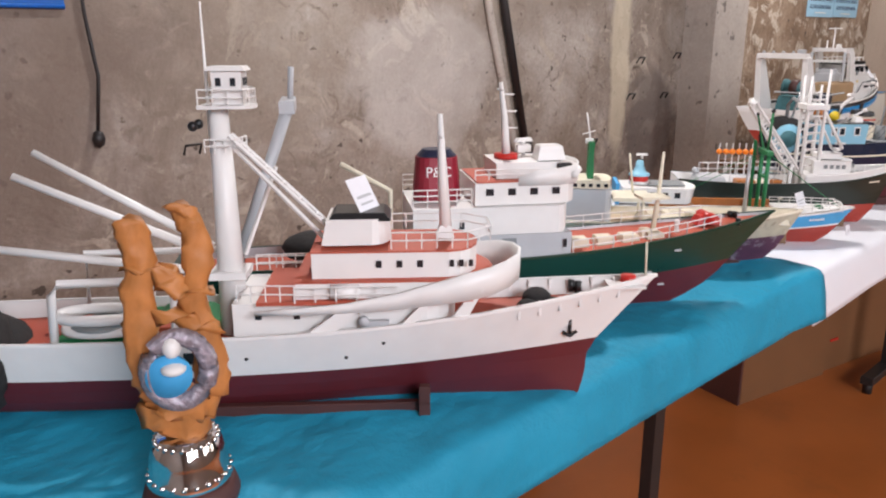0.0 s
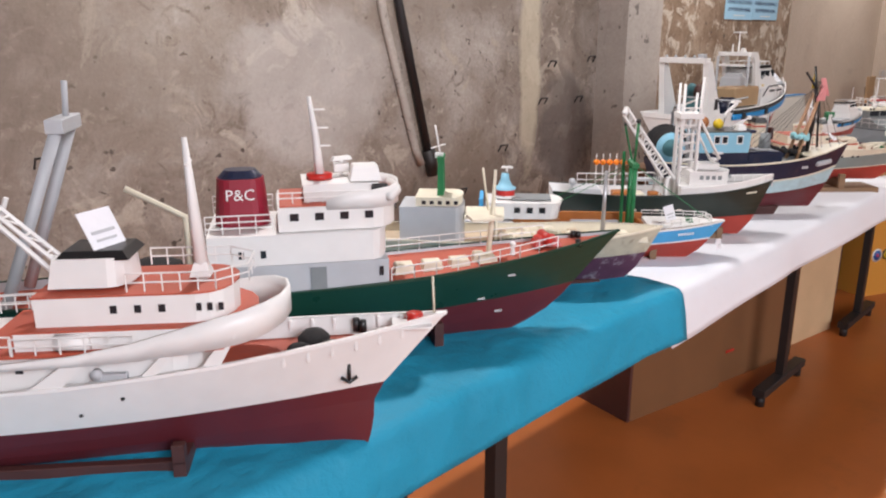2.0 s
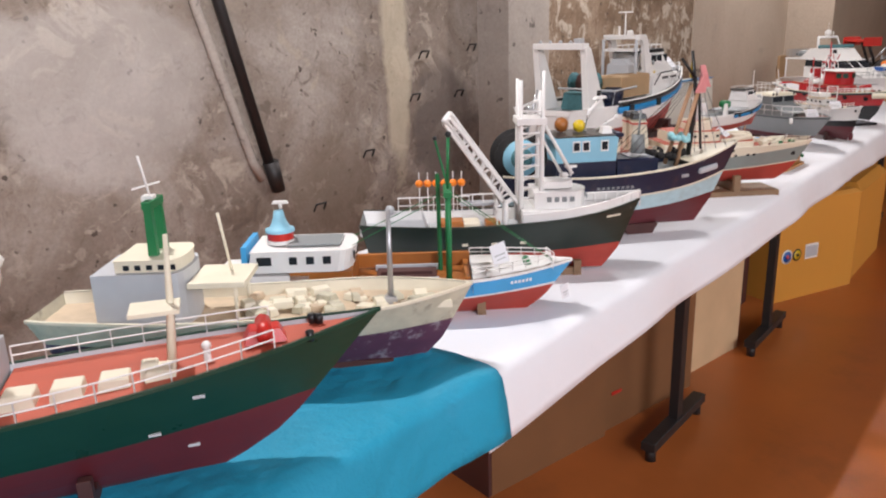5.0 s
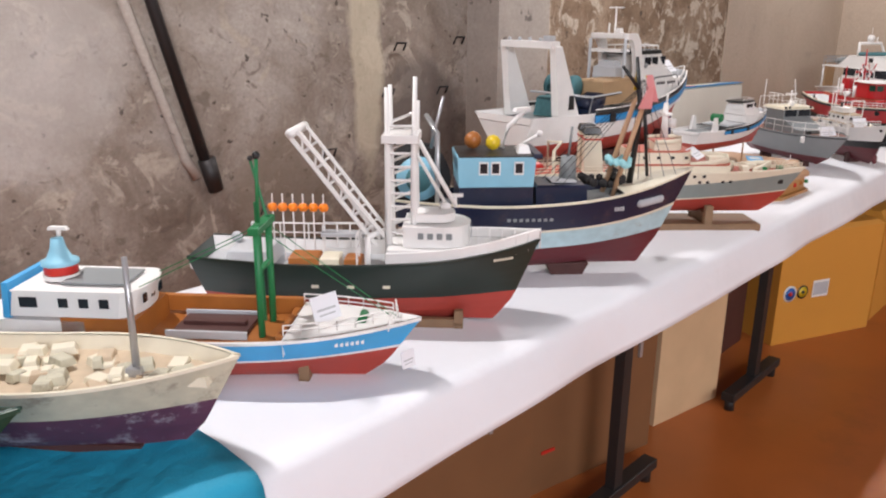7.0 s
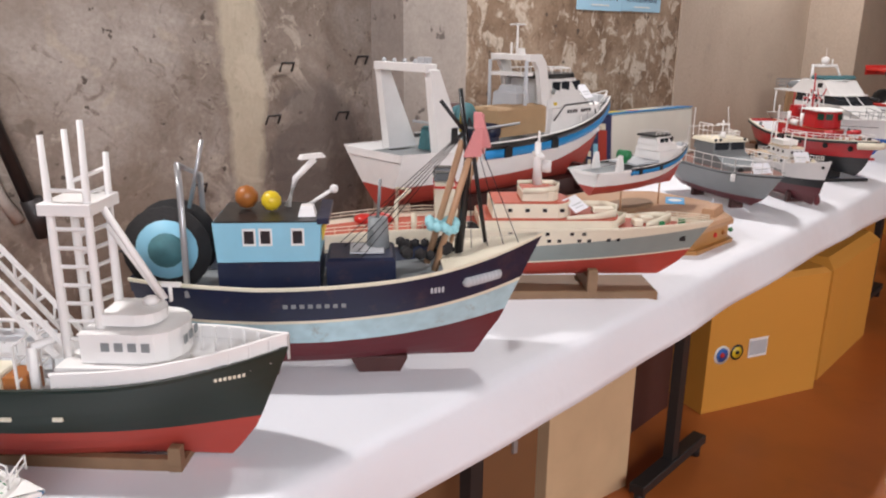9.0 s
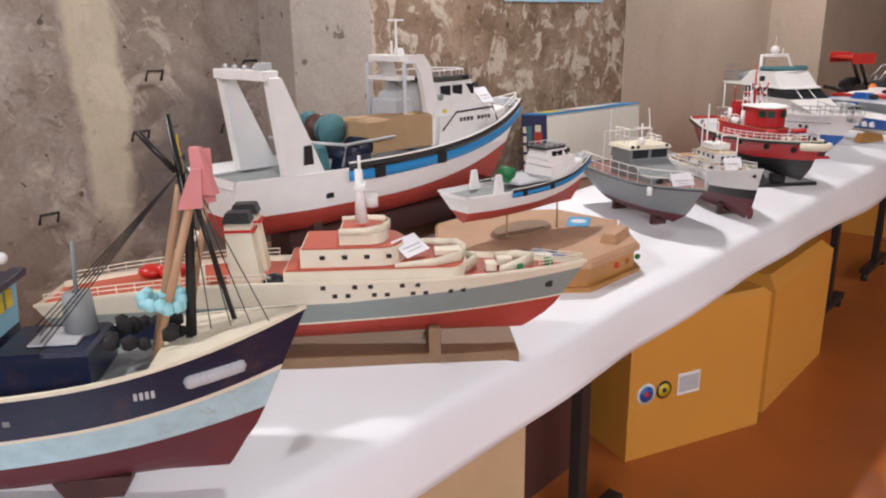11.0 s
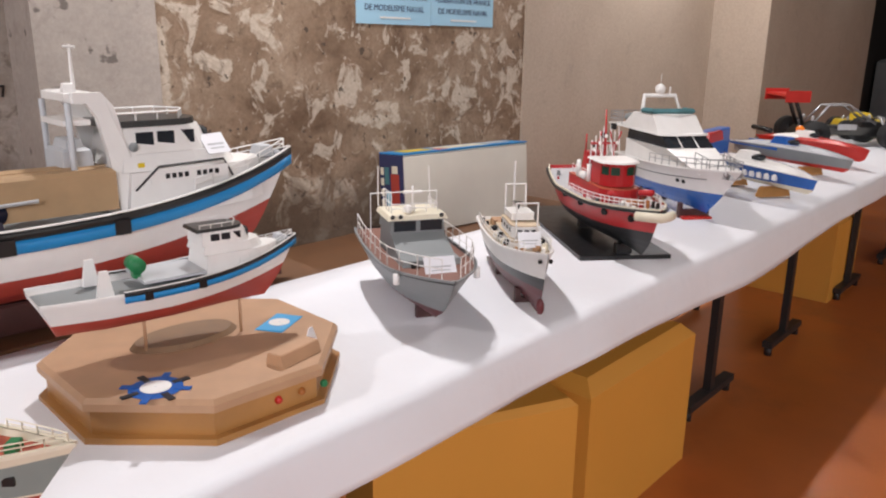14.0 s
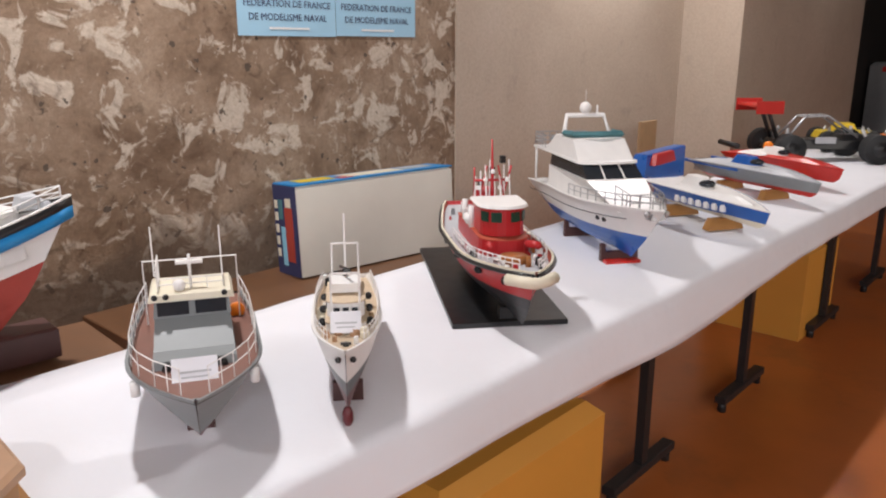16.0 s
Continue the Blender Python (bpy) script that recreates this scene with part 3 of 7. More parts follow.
def carton(name, x0, x1, y0, y1, h, m, label, rz=0.0, flaps=True):
    t = thing(name, pose((x0 + x1) / 2, (y0 + y1) / 2, 0, 0, 0, rz), label, "box", "boxes under the tables")
    g = Geo()
    g.box((0, 0, h / 2), (x1 - x0, y1 - y0, h))
    g.make("body", m, t)
    if flaps:
        g = Geo()
        g.box((0, 0, h + 0.002), (x1 - x0 - 0.01, (y1 - y0) * 0.49, 0.004))
        g.make("flap", m, t)
    return t


bx = carton("cabinet", 2.58, 3.09, 1.06, 1.40, 0.5, CARD_BROWN, "brown wooden cupboard with small metal catch under the table", -12, False)
g = Geo()
g.box((0.1, -0.174, 0.30), (0.012, 0.008, 0.05))
g.make("catch", STEEL, bx)
g = Geo()
g.box((-0.262, 0, 0.25), (0.012, 0.34, 0.5))
g.make("side_panel", WOOD_DARK, bx)
bx2 = carton("cabinet", 3.10, 3.60, 0.97, 1.33, 0.5, CARD_BROWN, "brown wooden cupboard under the table", -12, False)
g = Geo()
g.box((0.17, -0.184, 0.36), (0.012, 0.008, 0.05))
g.make("catch", STEEL, bx2)
g = Geo()
g.box((-0.19, -0.182, 0.13), (0.05, 0.003, 0.01))
g.make("red_tag", RED, bx2)
carton("plywood_crate", 3.70, 4.05, 0.93, 1.3, 0.46, CARD_PALE, "pale plywood crate on the floor", -10)
carton("dark_case", 4.22, 4.58, 1.05, 1.42, 0.56, WOOD_DARK, "dark brown case on the floor", 0)
yb = carton("yellow_box", 4.63, 5.19, 0.81, 1.03, 0.50, CARD_YELLOW, "yellow cardboard box with round stickers and a photo", -24, False)
g = Geo()
for k, (x, r, mi) in enumerate(((-0.215, 0.036, 1), (-0.145, 0.03, 2))):
    g.tube([(x, -0.1105, 0.225), (x, -0.1125, 0.225)], r, 20, 0 if k == 0 else 2)
    g.tube([(x, -0.112, 0.225), (x, -0.1135, 0.225)], r * 0.75, 20, 1 if k == 0 else 4)
    g.ball((x, -0.1125, 0.225), r * 0.3, 3 if k == 0 else 2, 8)
g.box((-0.045, -0.1115, 0.23), (0.09, 0.002, 0.075), 0)
g.box((-0.045, -0.1125, 0.23), (0.08, 0.002, 0.055), 5)
g.make("sticker", [WHITE, DEEP_BLUE, BLACK, RED, YELLOW, GREY_LIGHT], yb)
carton("yellow_box", 5.21, 5.87, 0.72, 1.2, 0.50, CARD_YELLOW, "plain yellow cardboard box", 0, False)
carton("yellow_box", 8.0, 8.5, 0.85, 1.35, 0.48, CARD_YELLOW, "plain yellow cardboard box", 0, False)

# ---- model boats ----


def plan(s0, s1, w, nose=0.0, tail=0.0):
    """Outline of a deckhouse from s0 (aft) to s1 (fore), anticlockwise, with a rounded front or back."""
    h = w / 2
    if nose:
        front = [(s1 - nose + nose * math.sin(a), -h * math.cos(a)) for a in [math.pi * i / 8 for i in range(9)]]
    else:
        front = [(s1, -h), (s1, h)]
    if tail:
        back = [(s0 + tail - tail * math.sin(a), h * math.cos(a)) for a in [math.pi * i / 8 for i in range(9)]]
    else:
        back = [(s0, h), (s0, -h)]
    return front + back


def house(parent, s0, s1, w, z0, z1, m, roof=None, nose=0.0, k=1.0, shift=0.0, name="deckhouse", lip=0.0015, tail=0.0):
    g = Geo()
    g.prism(plan(s0, s1, w, nose, tail), z0, z1, 0, 0, k, shift)
    g.make(name, m, parent)
    if roof:
        g = Geo()
        g.prism([(x + shift, y * k) for x, y in plan(s0 - lip, s1 + lip, w + 2 * lip, nose, tail)], z1 + 0.0005, z1 + 0.003)
        g.make("roof", roof, parent)


def side_windows(parent, s0, s1, n, y, z, w=0.012, h=0.014, m=None, both=False):
    for i in range(n):
        x = s0 + (s1 - s0) * i / max(1, n - 1)
        windows(parent, [(x, -y - 0.0012, z)], w, h, 90, m)
        if both:
            windows(parent, [(x, y + 0.0012, z)], w, h, 90, m)


def front_windows(parent, x, y0, n, z, w=0.014, h=0.016, m=None):
    for i in range(n):
        windows(parent, [(x + 0.0012, -y0 + 2 * y0 * i / max(1, n - 1), z)], w, h, 0, m)


def part(parent, name, m, *calls, label=""):
    """One part from a list of (method, arguments)."""
    g = Geo()
    for method, *a in calls:
        if method == "box":
            g.box(*a)
        elif method == "tube":
            g.tube(*a)
        elif method == "ball":
            g.ball(*a)
        elif method == "rail":
            g.rail(*a)
        elif method == "truss":
            g.truss(*a)
    return g.make(name, m, parent, label)


def screen(parent, name, pts, los, his, m, thick=0.003):
    """Curved plate standing along plan points, between a lower and an upper edge."""
    n = len(pts)
    g = Geo()
    g.add([(x, y, z) for (x, y), z in zip(pts, los)] + [(x, y, z) for (x, y), z in zip(pts, his)], [(i, i + 1, n + i + 1, n + i) for i in range(n - 1)], 0, True)
    o = g.make(name, m, parent)
    so = o.modifiers.new("thick", "SOLIDIFY")
    so.thickness, so.offset = thick, 0
    return o


def both_sides(rows):
    """Mirrors (x, y, low, high) rows that run from one side to the middle."""
    full = rows + [(x, -y, a, b) for x, y, a, b in reversed(rows[:-1])]
    return [(x, y) for x, y, _, _ in full], [r[2] for r in full], [r[3] for r in full]


def flip(pts):
    return [(x, -y, z) for x, y, z in pts]


# white tuna seiner
se = ship("tuna_seiner", (1.105, 0.65), -40, 0.7165, "white model tuna seiner with maroon bottom and red decks")
H = Hull(1.45, 0.215, 0.155, 0.217, 0.15, 0.085, rake=0.115, knee=0.6, bulwark=0.028, wl_bow=0.02, foot=0.008)
H.mesh([MAROON, (1, WHITE)], DECK_RED, WHITE, se)
# forecastle break and the main house
house(se, -0.70, -0.345, 0.158, 0.148, 0.205, WHITE, None, 0.05)
side_windows(se, -0.66, -0.60, 2, 0.079, 0.185, 0.010, 0.011)
wing = [(x, -H.half(1 + x / 1.45) - 0.001, lo, hi) for x, lo, hi in ((-0.66, 0.198, 0.203), (-0.60, 0.197, 0.207), (-0.52, 0.198, 0.213), (-0.44, 0.201, 0.226), (-0.37, 0.205, 0.243), (-0.33, 0.208, 0.252))]
wing += [(-0.295, -0.080, 0.213, 0.259), (-0.265, -0.062, 0.220, 0.265), (-0.245, -0.036, 0.226, 0.268), (-0.238, 0.0, 0.229, 0.269)]
screen(se, "wing_bulwark", *both_sides(wing), WHITE, 0.005)
for sd in (-1, 1):
    for s, w_, lean in ((-0.565, 0.022, 0.05), (-0.43, 0.010, 0.03), (-0.345, 0.013, 0.03)):
        g = Geo()
        z0_ = H.top(1 + s / 1.45) - 0.004
        y0_ = sd * -H.side(1 + s / 1.45, z0_)[1]
        zt_ = 0.206 + 0.02 * (s > -0.4)
        y1_ = sd * (H.half(1 + (s + lean) / 1.45) + 0.001)
        pts_ = [(s - w_, y0_, z0_), (s + w_, y0_, z0_), (s + lean + w_ * 0.8, y1_, zt_), (s + lean - w_ * 0.4, y1_, zt_)]
        g.add(pts_ + [(x, y - sd * 0.006, z) for x, y, z in pts_], [(0, 1, 2, 3), (7, 6, 5, 4), (0, 4, 5, 1), (1, 5, 6, 2), (2, 6, 7, 3), (3, 7, 4, 0)])
        g.make("gallery_post", WHITE, se)
    part(se, "gallery_winch", GREY_LIGHT, ("box", (-0.475, sd * 0.090, 0.17), (0.04, 0.010, 0.018)), ("tube", [(-0.495, sd * 0.086, 0.178), (-0.495, sd * 0.096, 0.178)], 0.008, 10))
house(se, -0.66, -0.275, 0.184, 0.206, 0.212, DECK_RED, None, 0.07, name="gallery_deck")
house(se, -0.60, -0.285, 0.165, 0.2125, 0.238, WHITE, DECK_RED, 0.06, name="deckhouse", lip=0.002)
house(se, -0.575, -0.31, 0.135, 0.239, 0.282, WHITE, DECK_RED, 0.05)
side_windows(se, -0.47, -0.405, 3, 0.0675, 0.264, 0.009, 0.011)
side_windows(se, -0.355, -0.325, 3, 0.0675, 0.264, 0.007, 0.011)
part(se, "life_raft", WHITE, ("tube", [(-0.545, -0.084, 0.225), (-0.50, -0.084, 0.225)], 0.012, 12))
house(se, -0.56, -0.45, 0.10, 0.29, 0.33, WHITE, None, 0.03, 0.9)
part(se, "awning", BLACK, ("box", (-0.50, 0, 0.333), (0.10, 0.085, 0.012), 0, 0.8))
g = Geo()
g.rail([(-0.45, -0.066, 0.288), (-0.33, -0.066, 0.288), (-0.29, -0.03, 0.288), (-0.29, 0.03, 0.288), (-0.33, 0.066, 0.288), (-0.45, 0.066, 0.288)], 0.026, 0.024)
g.rail([(-0.69, -0.085, 0.21), (-0.60, -0.092, 0.21)], 0.028, 0.024)
g.rail([(-0.60, -0.096, 0.212), (-0.44, -0.096, 0.212)], 0.024, 0.03)
g.rail([(-0.69, 0.085, 0.21), (-0.60, 0.092, 0.21)], 0.028, 0.024)
g.make("railing", WHITE, se)
# masts
part(se, "foremast", WHITE, ("tube", [(-0.36, 0, 0.285), (-0.366, 0, 0.40), (-0.37, 0, 0.49)], 0.011, 8, 0, 0.004), ("tube", [(-0.368, -0.02, 0.455), (-0.368, 0.02, 0.455)], 0.002), ("box", (-0.362, 0, 0.30), (0.03, 0.03, 0.02), 0, 0.6))
part(se, "main_mast", WHITE, ("tube", [(-0.715, 0, 0.13), (-0.715, 0, 0.50)], 0.024, 14, 0, 0.015), ("tube", [(-0.735, 0.02, 0.43), (-0.735, 0.02, 0.66)], 0.004, 6, 0, 0.0015), ("box", (-0.715, 0, 0.235), (0.06, 0.06, 0.012)))
g = Geo()
g.prism(plan(-0.74, -0.655, 0.066, 0.02), 0.502, 0.507)
g.make("crow_nest", WHITE, se)
g = Geo()
g.prism(plan(-0.716, -0.674, 0.040), 0.508, 0.558, 0, 0, 1.1)
g.prism(plan(-0.726, -0.666, 0.054), 0.5585, 0.565, 0, 0, 0.85)
g.make("lookout_cabin", WHITE, se)
front_windows(se, -0.672, 0.009, 2, 0.542, 0.008, 0.012)
side_windows(se, -0.707, -0.685, 2, 0.0215, 0.542, 0.008, 0.012)
g = Geo()
g.rail([(-0.738, -0.031, 0.507), (-0.67, -0.031, 0.507), (-0.657, 0, 0.507), (-0.67, 0.031, 0.507), (-0.738, 0.031, 0.507)], 0.024, 0.02)
g.rail([(-0.735, -0.024, 0.435), (-0.69, -0.024, 0.435), (-0.68, 0.024, 0.435)], 0.02, 0.015)
g.make("railing", WHITE, se)
g = Geo()
g.truss((-0.70, 0, 0.46), (-0.545, -0.0, 0.305), 0.012, 0.012, 0.0035, 6)
g.tube([(-0.70, 0, 0.445), (-0.56, 0, 0.29)], 0.004, 5)
g.tube([(-0.70, 0.05, 0.25), (-0.64, 0.05, 0.40)], 0.004, 5)
g.make("ladder_boom", WHITE, se)
g = Geo()
for y, z in ((-0.045, 0.405), (0.03, 0.43)):
    g.tube([(-0.745, y * 0.5, 0.275), (-1.02, y, z)], 0.0075, 8, 0, 0.006)
g.tube([(-0.745, -0.03, 0.245), (-1.12, -0.05, 0.30)], 0.008, 8, 0, 0.006)
g.make("cargo_boom", WHITE, se)
g = Geo()
for y in (0.018, -0.018):
    g.ball((-0.752, y, 0.475), 0.008)
g.make("floodlight", BLACK, se)
# afterdeck
part(se, "net_deck", GREEN, ("box", (-0.86, 0, 0.14), (0.24, 0.15, 0.02)), ("box", (-0.80, 0.03, 0.155), (0.12, 0.08, 0.02), 0, 0.6))
part(se, "deck_hatch", DECK_RED, ("box", (-0.93, 0.02, 0.156), (0.08, 0.06, 0.014)), ("box", (-0.80, -0.03, 0.154), (0.05, 0.05, 0.012)))
g = Geo()
g.tube([(-0.97, -0.095, 0.15), (-0.965, -0.095, 0.23), (-0.955, -0.09, 0.247), (-0.75, -0.085, 0.25)], 0.007, 8)
g.tube([(-0.99, 0.09, 0.13), (-0.985, 0.09, 0.245), (-0.75, 0.085, 0.25)], 0.006, 8)
g.tube([(-0.82, -0.09, 0.155), (-0.825, -0.09, 0.21), (-0.815, -0.09, 0.245)], 0.009, 8)
g.tube([(-0.79, -0.085, 0.15), (-0.785, -0.085, 0.24)], 0.006, 8)
g.make("davit_frame", WHITE, se)
g = Geo()
for k in range(2):
    r = 0.065 - 0.01 * k
    ring = [(-0.905 + r * math.cos(a), -0.07 + 0.03 * math.sin(a) * r / 0.065, 0.168 + 0.022 * (k == 0)) for a in [2 * math.pi * i / 18 for i in range(19)]]
    g.tube(ring, 0.009, 7)
g.make("work_boat", WHITE, se)
part(se, "work_boat_floor", GREY, ("ball", (-0.905, -0.07, 0.176), 0.045, 0, 12, 0.15))
part(se, "winch", BLACK_NET, ("ball", (-0.205, 0.005, 0.178), 0.026, 0, 10, 0.7), ("ball", (-0.225, -0.025, 0.172), 0.022, 0, 8, 0.6), ("ball", (-0.18, -0.022, 0.175), 0.018, 0, 8, 0.7))
part(se, "bollard", BLACK, ("tube", [(-0.14, 0.03, 0.18), (-0.14, 0.03, 0.20)], 0.006), ("tube", [(-0.13, 0.022, 0.18), (-0.13, 0.022, 0.20)], 0.006))
g = Geo()
for i in range(6):
    s = 0.07 + 0.035 * i
    for sd in (-1, 1):
        p = H.edge(s, s + 0.001, 0.008, -0.012, sd, 1)[0]
        g.box(p, (0.004, 0.008, 0.024))
g.make("bulwark_stay", WHITE, se)
g = Geo()
p = H.side(1 - 0.105 / 1.45, 0.135)
g.tube([(p[0], p[1] - 0.003, 0.15), (p[0], p[1] - 0.003, 0.12)], 0.003)
g.tube([(p[0] - 0.012, p[1] - 0.004, 0.127), (p[0], p[1] - 0.004, 0.119), (p[0] + 0.012, p[1] - 0.002, 0.127)], 0.003)
g.make("anchor", BLACK, se)
part(se, "flagstaff", CREAM, ("tube", [(-0.02, 0, 0.217), (-0.022, 0, 0.275)], 0.002))
part(se, "bow_chock", RED, ("tube", [(-0.05, 0, 0.205), (-0.05, 0, 0.217)], 0.013, 10))
part(se, "bow_plate", WHITE, ("box", (-0.055, 0, 0.201), (0.06, 0.05, 0.003), 0, 1.0))
g = Geo()
for s, z in ((-0.46, 0.14), (-0.52, 0.115), (-0.8, 0.12), (-0.68, 0.12)):
    q = H.side(1 + s / 1.45, z)
    g.ball((q[0], q[1], q[2]), 0.0035, 0, 6)
q = H.side(1 - 0.765 / 1.45, 0.128)
g.box((q[0], q[1], q[2]), (0.02, 0.004, 0.024))
g.make("porthole", BLACK, se)
card(se, (-0.495, 0.0, 0.362), 0.06, 0.06, 62, 62)
cradle(se, [-0.40, -0.80], 0.17, 0.03, 0.0015, WOOD_DARK, True, 0.06)

# dark green trawler
gt = ship("trawler", (1.74, 0.732), -34, 0.7165, "dark green model trawler with white wheelhouse and red decks")
H = Hull(1.35, 0.215, 0.155, 0.216, 0.155, 0.08, rake=0.20, knee=1.0, bulwark=0.018, wl_bow=0.025)
H.mesh([MAROON, (1, GREEN_HULL)], DECK_RED, GREEN_HULL, gt, GREY_LIGHT)
house(gt, -0.86, -0.525, 0.205, 0.1535, 0.212, GREY_LIGHT, None, 0.0)
house(gt, -0.86, -0.52, 0.206, 0.213, 0.268, WHITE, WHITE, 0.035, lip=0.0005)
house(gt, -0.73, -0.50, 0.18, 0.2725, 0.318, WHITE, DECK_RED, 0.05, lip=-0.004)
screen(gt, "bridge_bulwark", *both_sides([(-0.64, -0.091, 0.312, 0.330), (-0.60, -0.092, 0.312, 0.343), (-0.55, -0.092, 0.312, 0.347), (-0.515, -0.075, 0.312, 0.350), (-0.497, -0.04, 0.312, 0.351), (-0.492, 0.0, 0.312, 0.352)]), WHITE)
g = Geo()
top = H.edge(0.03, 0.52, 0.007, -0.006, -1, 14)
g.add(top + flip(top), [(i, i + 1, 16 + i, 15 + i) for i in range(14)])
g.make("raised_deck", DECK_RED, gt)
side_windows(gt, -0.70, -0.56, 4, 0.09, 0.30, 0.016, 0.014)
front_windows(gt, -0.5, 0.02, 3, 0.30, 0.012, 0.014)
side_windows(gt, -0.80, -0.76, 2, 0.103, 0.235, 0.010, 0.014)
windows(gt, [(-0.66, -0.105, 0.18)], 0.03, 0.05, 90, GREY)
windows(gt, [(-0.54, -0.105, 0.19)], 0.008, 0.018, 90)
house(gt, -0.68, -0.53, 0.12, 0.3215, 0.352, WHITE, WHITE, 0.02)
part(gt, "mast_step", RED, ("tube", [(-0.646, 0, 0.3555), (-0.646, 0, 0.366)], 0.026, 12))
part(gt, "bridge_screen", WHITE, ("box", (-0.56, -0.03, 0.372), (0.06, 0.05, 0.03), 0, 0.8), ("tube", [(-0.52, -0.085, 0.33), (-0.50, -0.05, 0.335), (-0.495, 0, 0.336), (-0.50, 0.05, 0.335)], 0.009, 6))
part(gt, "search_light", BLACK, ("box", (-0.535, -0.062, 0.342), (0.03, 0.014, 0.02)))
g = Geo()
g.prism(plan(-0.85, -0.745, 0.085, 0.03, 0.03), 0.275, 0.365, 0, 0, 0.85)
g.prism([(x, y * 0.86) for x, y in plan(-0.84, -0.755, 0.085, 0.03, 0.03)], 0.366, 0.38, 1, 1, 0.7)
g.make("funnel", [FUNNEL_RED, NAVY], gt)
lettering("P&C", 0.030, WHITE, gt, (-0.798, -0.0405, 0.335), 84)
part(gt, "mast", WHITE, ("tube", [(-0.645, 0, 0.355), (-0.65, 0, 0.44), (-0.66, 0, 0.515)], 0.010, 8, 0, 0.004), ("tube", [(-0.655, 0, 0.49), (-0.63, 0, 0.49)], 0.002), ("tube", [(-0.652, 0, 0.455), (-0.625, 0, 0.455)], 0.002), ("tube", [(-0.65, 0, 0.42), (-0.622, 0, 0.42)], 0.002), ("tube", [(-0.66, 0.03, 0.50), (-0.66, -0.03, 0.50)], 0.002))
part(gt, "radar", WHITE, ("tube", [(-0.60, 0.03, 0.355), (-0.60, 0.03, 0.385)], 0.004), ("box", (-0.60, 0.03, 0.39), (0.045, 0.012, 0.008), 0, 0.8, None, 0.0, 25), ("box", (-0.60, 0.03, 0.372), (0.03, 0.026, 0.016)))
g = Geo()
g.rail([(-0.86, -0.1, 0.275), (-0.74, -0.1, 0.275)], 0.035, 0.03, 3)
g.rail([(-0.73, -0.088, 0.326), (-0.56, -0.088, 0.326)], 0.02, 0.03)
g.rail(H.edge(0.16, 0.52, 0.006, 0.0), 0.028, 0.035)
g.rail(flip(H.edge(0.16, 0.52, 0.006, 0.0)), 0.028, 0.035)
g.rail([(-1.25, -0.09, 0.155), (-0.87, -0.1, 0.155)], 0.03, 0.04)
g.rail([(-0.86, 0.09, 0.275), (-0.74, 0.09, 0.275)], 0.035, 0.03, 3)
g.make("railing", WHITE, gt)
for i in range(4):
    part(gt, "hatch_cover", CREAM, ("box", (-0.485 + 0.058 * i, -0.03, 0.168 + 0.0022 * i), (0.042, 0.040, 0.024), 0, 0.88))
part(gt, "derrick", CREAM, ("tube", [(-0.30, 0, 0.155), (-0.29, 0, 0.27), (-0.285, 0, 0.36)], 0.007, 8, 0, 0.003), ("box", (-0.31, -0.01, 0.262), (0.065, 0.05, 0.006)), ("box", (-0.325, -0.02, 0.175), (0.03, 0.03, 0.035), 0, 0.7))
part(gt, "vent", WHITE, ("tube", [(-0.25, -0.02, 0.165), (-0.25, -0.02, 0.20)], 0.007, 8, 0, 0.004), ("ball", (-0.25, -0.02, 0.203), 0.007))
part(gt, "windlass", RED, ("box", (-0.17, 0, 0.203), (0.06, 0.04, 0.02), 0, 0.7), ("tube", [(-0.17, -0.03, 0.208), (-0.17, 0.03, 0.208)], 0.012, 10))
part(gt, "bollard", BLACK, ("tube", [(-0.10, 0.02, 0.20), (-0.10, 0.02, 0.214)], 0.006), ("tube", [(-0.09, 0.015, 0.20), (-0.09, 0.015, 0.214)], 0.006), ("tube", [(-0.11, -0.035, 0.195), (-0.11, -0.035, 0.21)], 0.006))
part(gt, "stern_gantry", GREY_LIGHT, ("tube", [(-1.22, -0.07, 0.15), (-1.10, -0.05, 0.47)], 0.012, 6), ("tube", [(-1.22, 0.07, 0.15), (-1.10, 0.05, 0.47)], 0.012, 6), ("box", (-1.10, 0, 0.475), (0.03, 0.13, 0.025)), ("tube", [(-1.095, 0, 0.48), (-1.09, 0, 0.55)], 0.006))
part(gt, "net_pile", BLACK_NET, ("ball", (-1.06, -0.01, 0.18), 0.07, 0, 12, 0.45), ("ball", (-0.97, 0.01, 0.18), 0.06, 0, 12, 0.5))
part(gt, "crane", CREAM, ("tube", [(-0.90, -0.04, 0.16), (-0.90, -0.04, 0.30), (-1.0, -0.05, 0.36)], 0.006, 6))
g = Geo()
for s, z in ((-0.25, 0.15), (-0.3, 0.10), (-0.22, 0.06)):
    q = H.side(1 + s / 1.35, z)
    g.box((q[0], q[1] - 0.001, q[2]), (0.016, 0.004, 0.004))
g.make("hull_plate", GREY_LIGHT, gt)
cradle(gt, [-0.42, -0.95], 0.15, 0.03, 0.0015, WOOD_DARK, False)

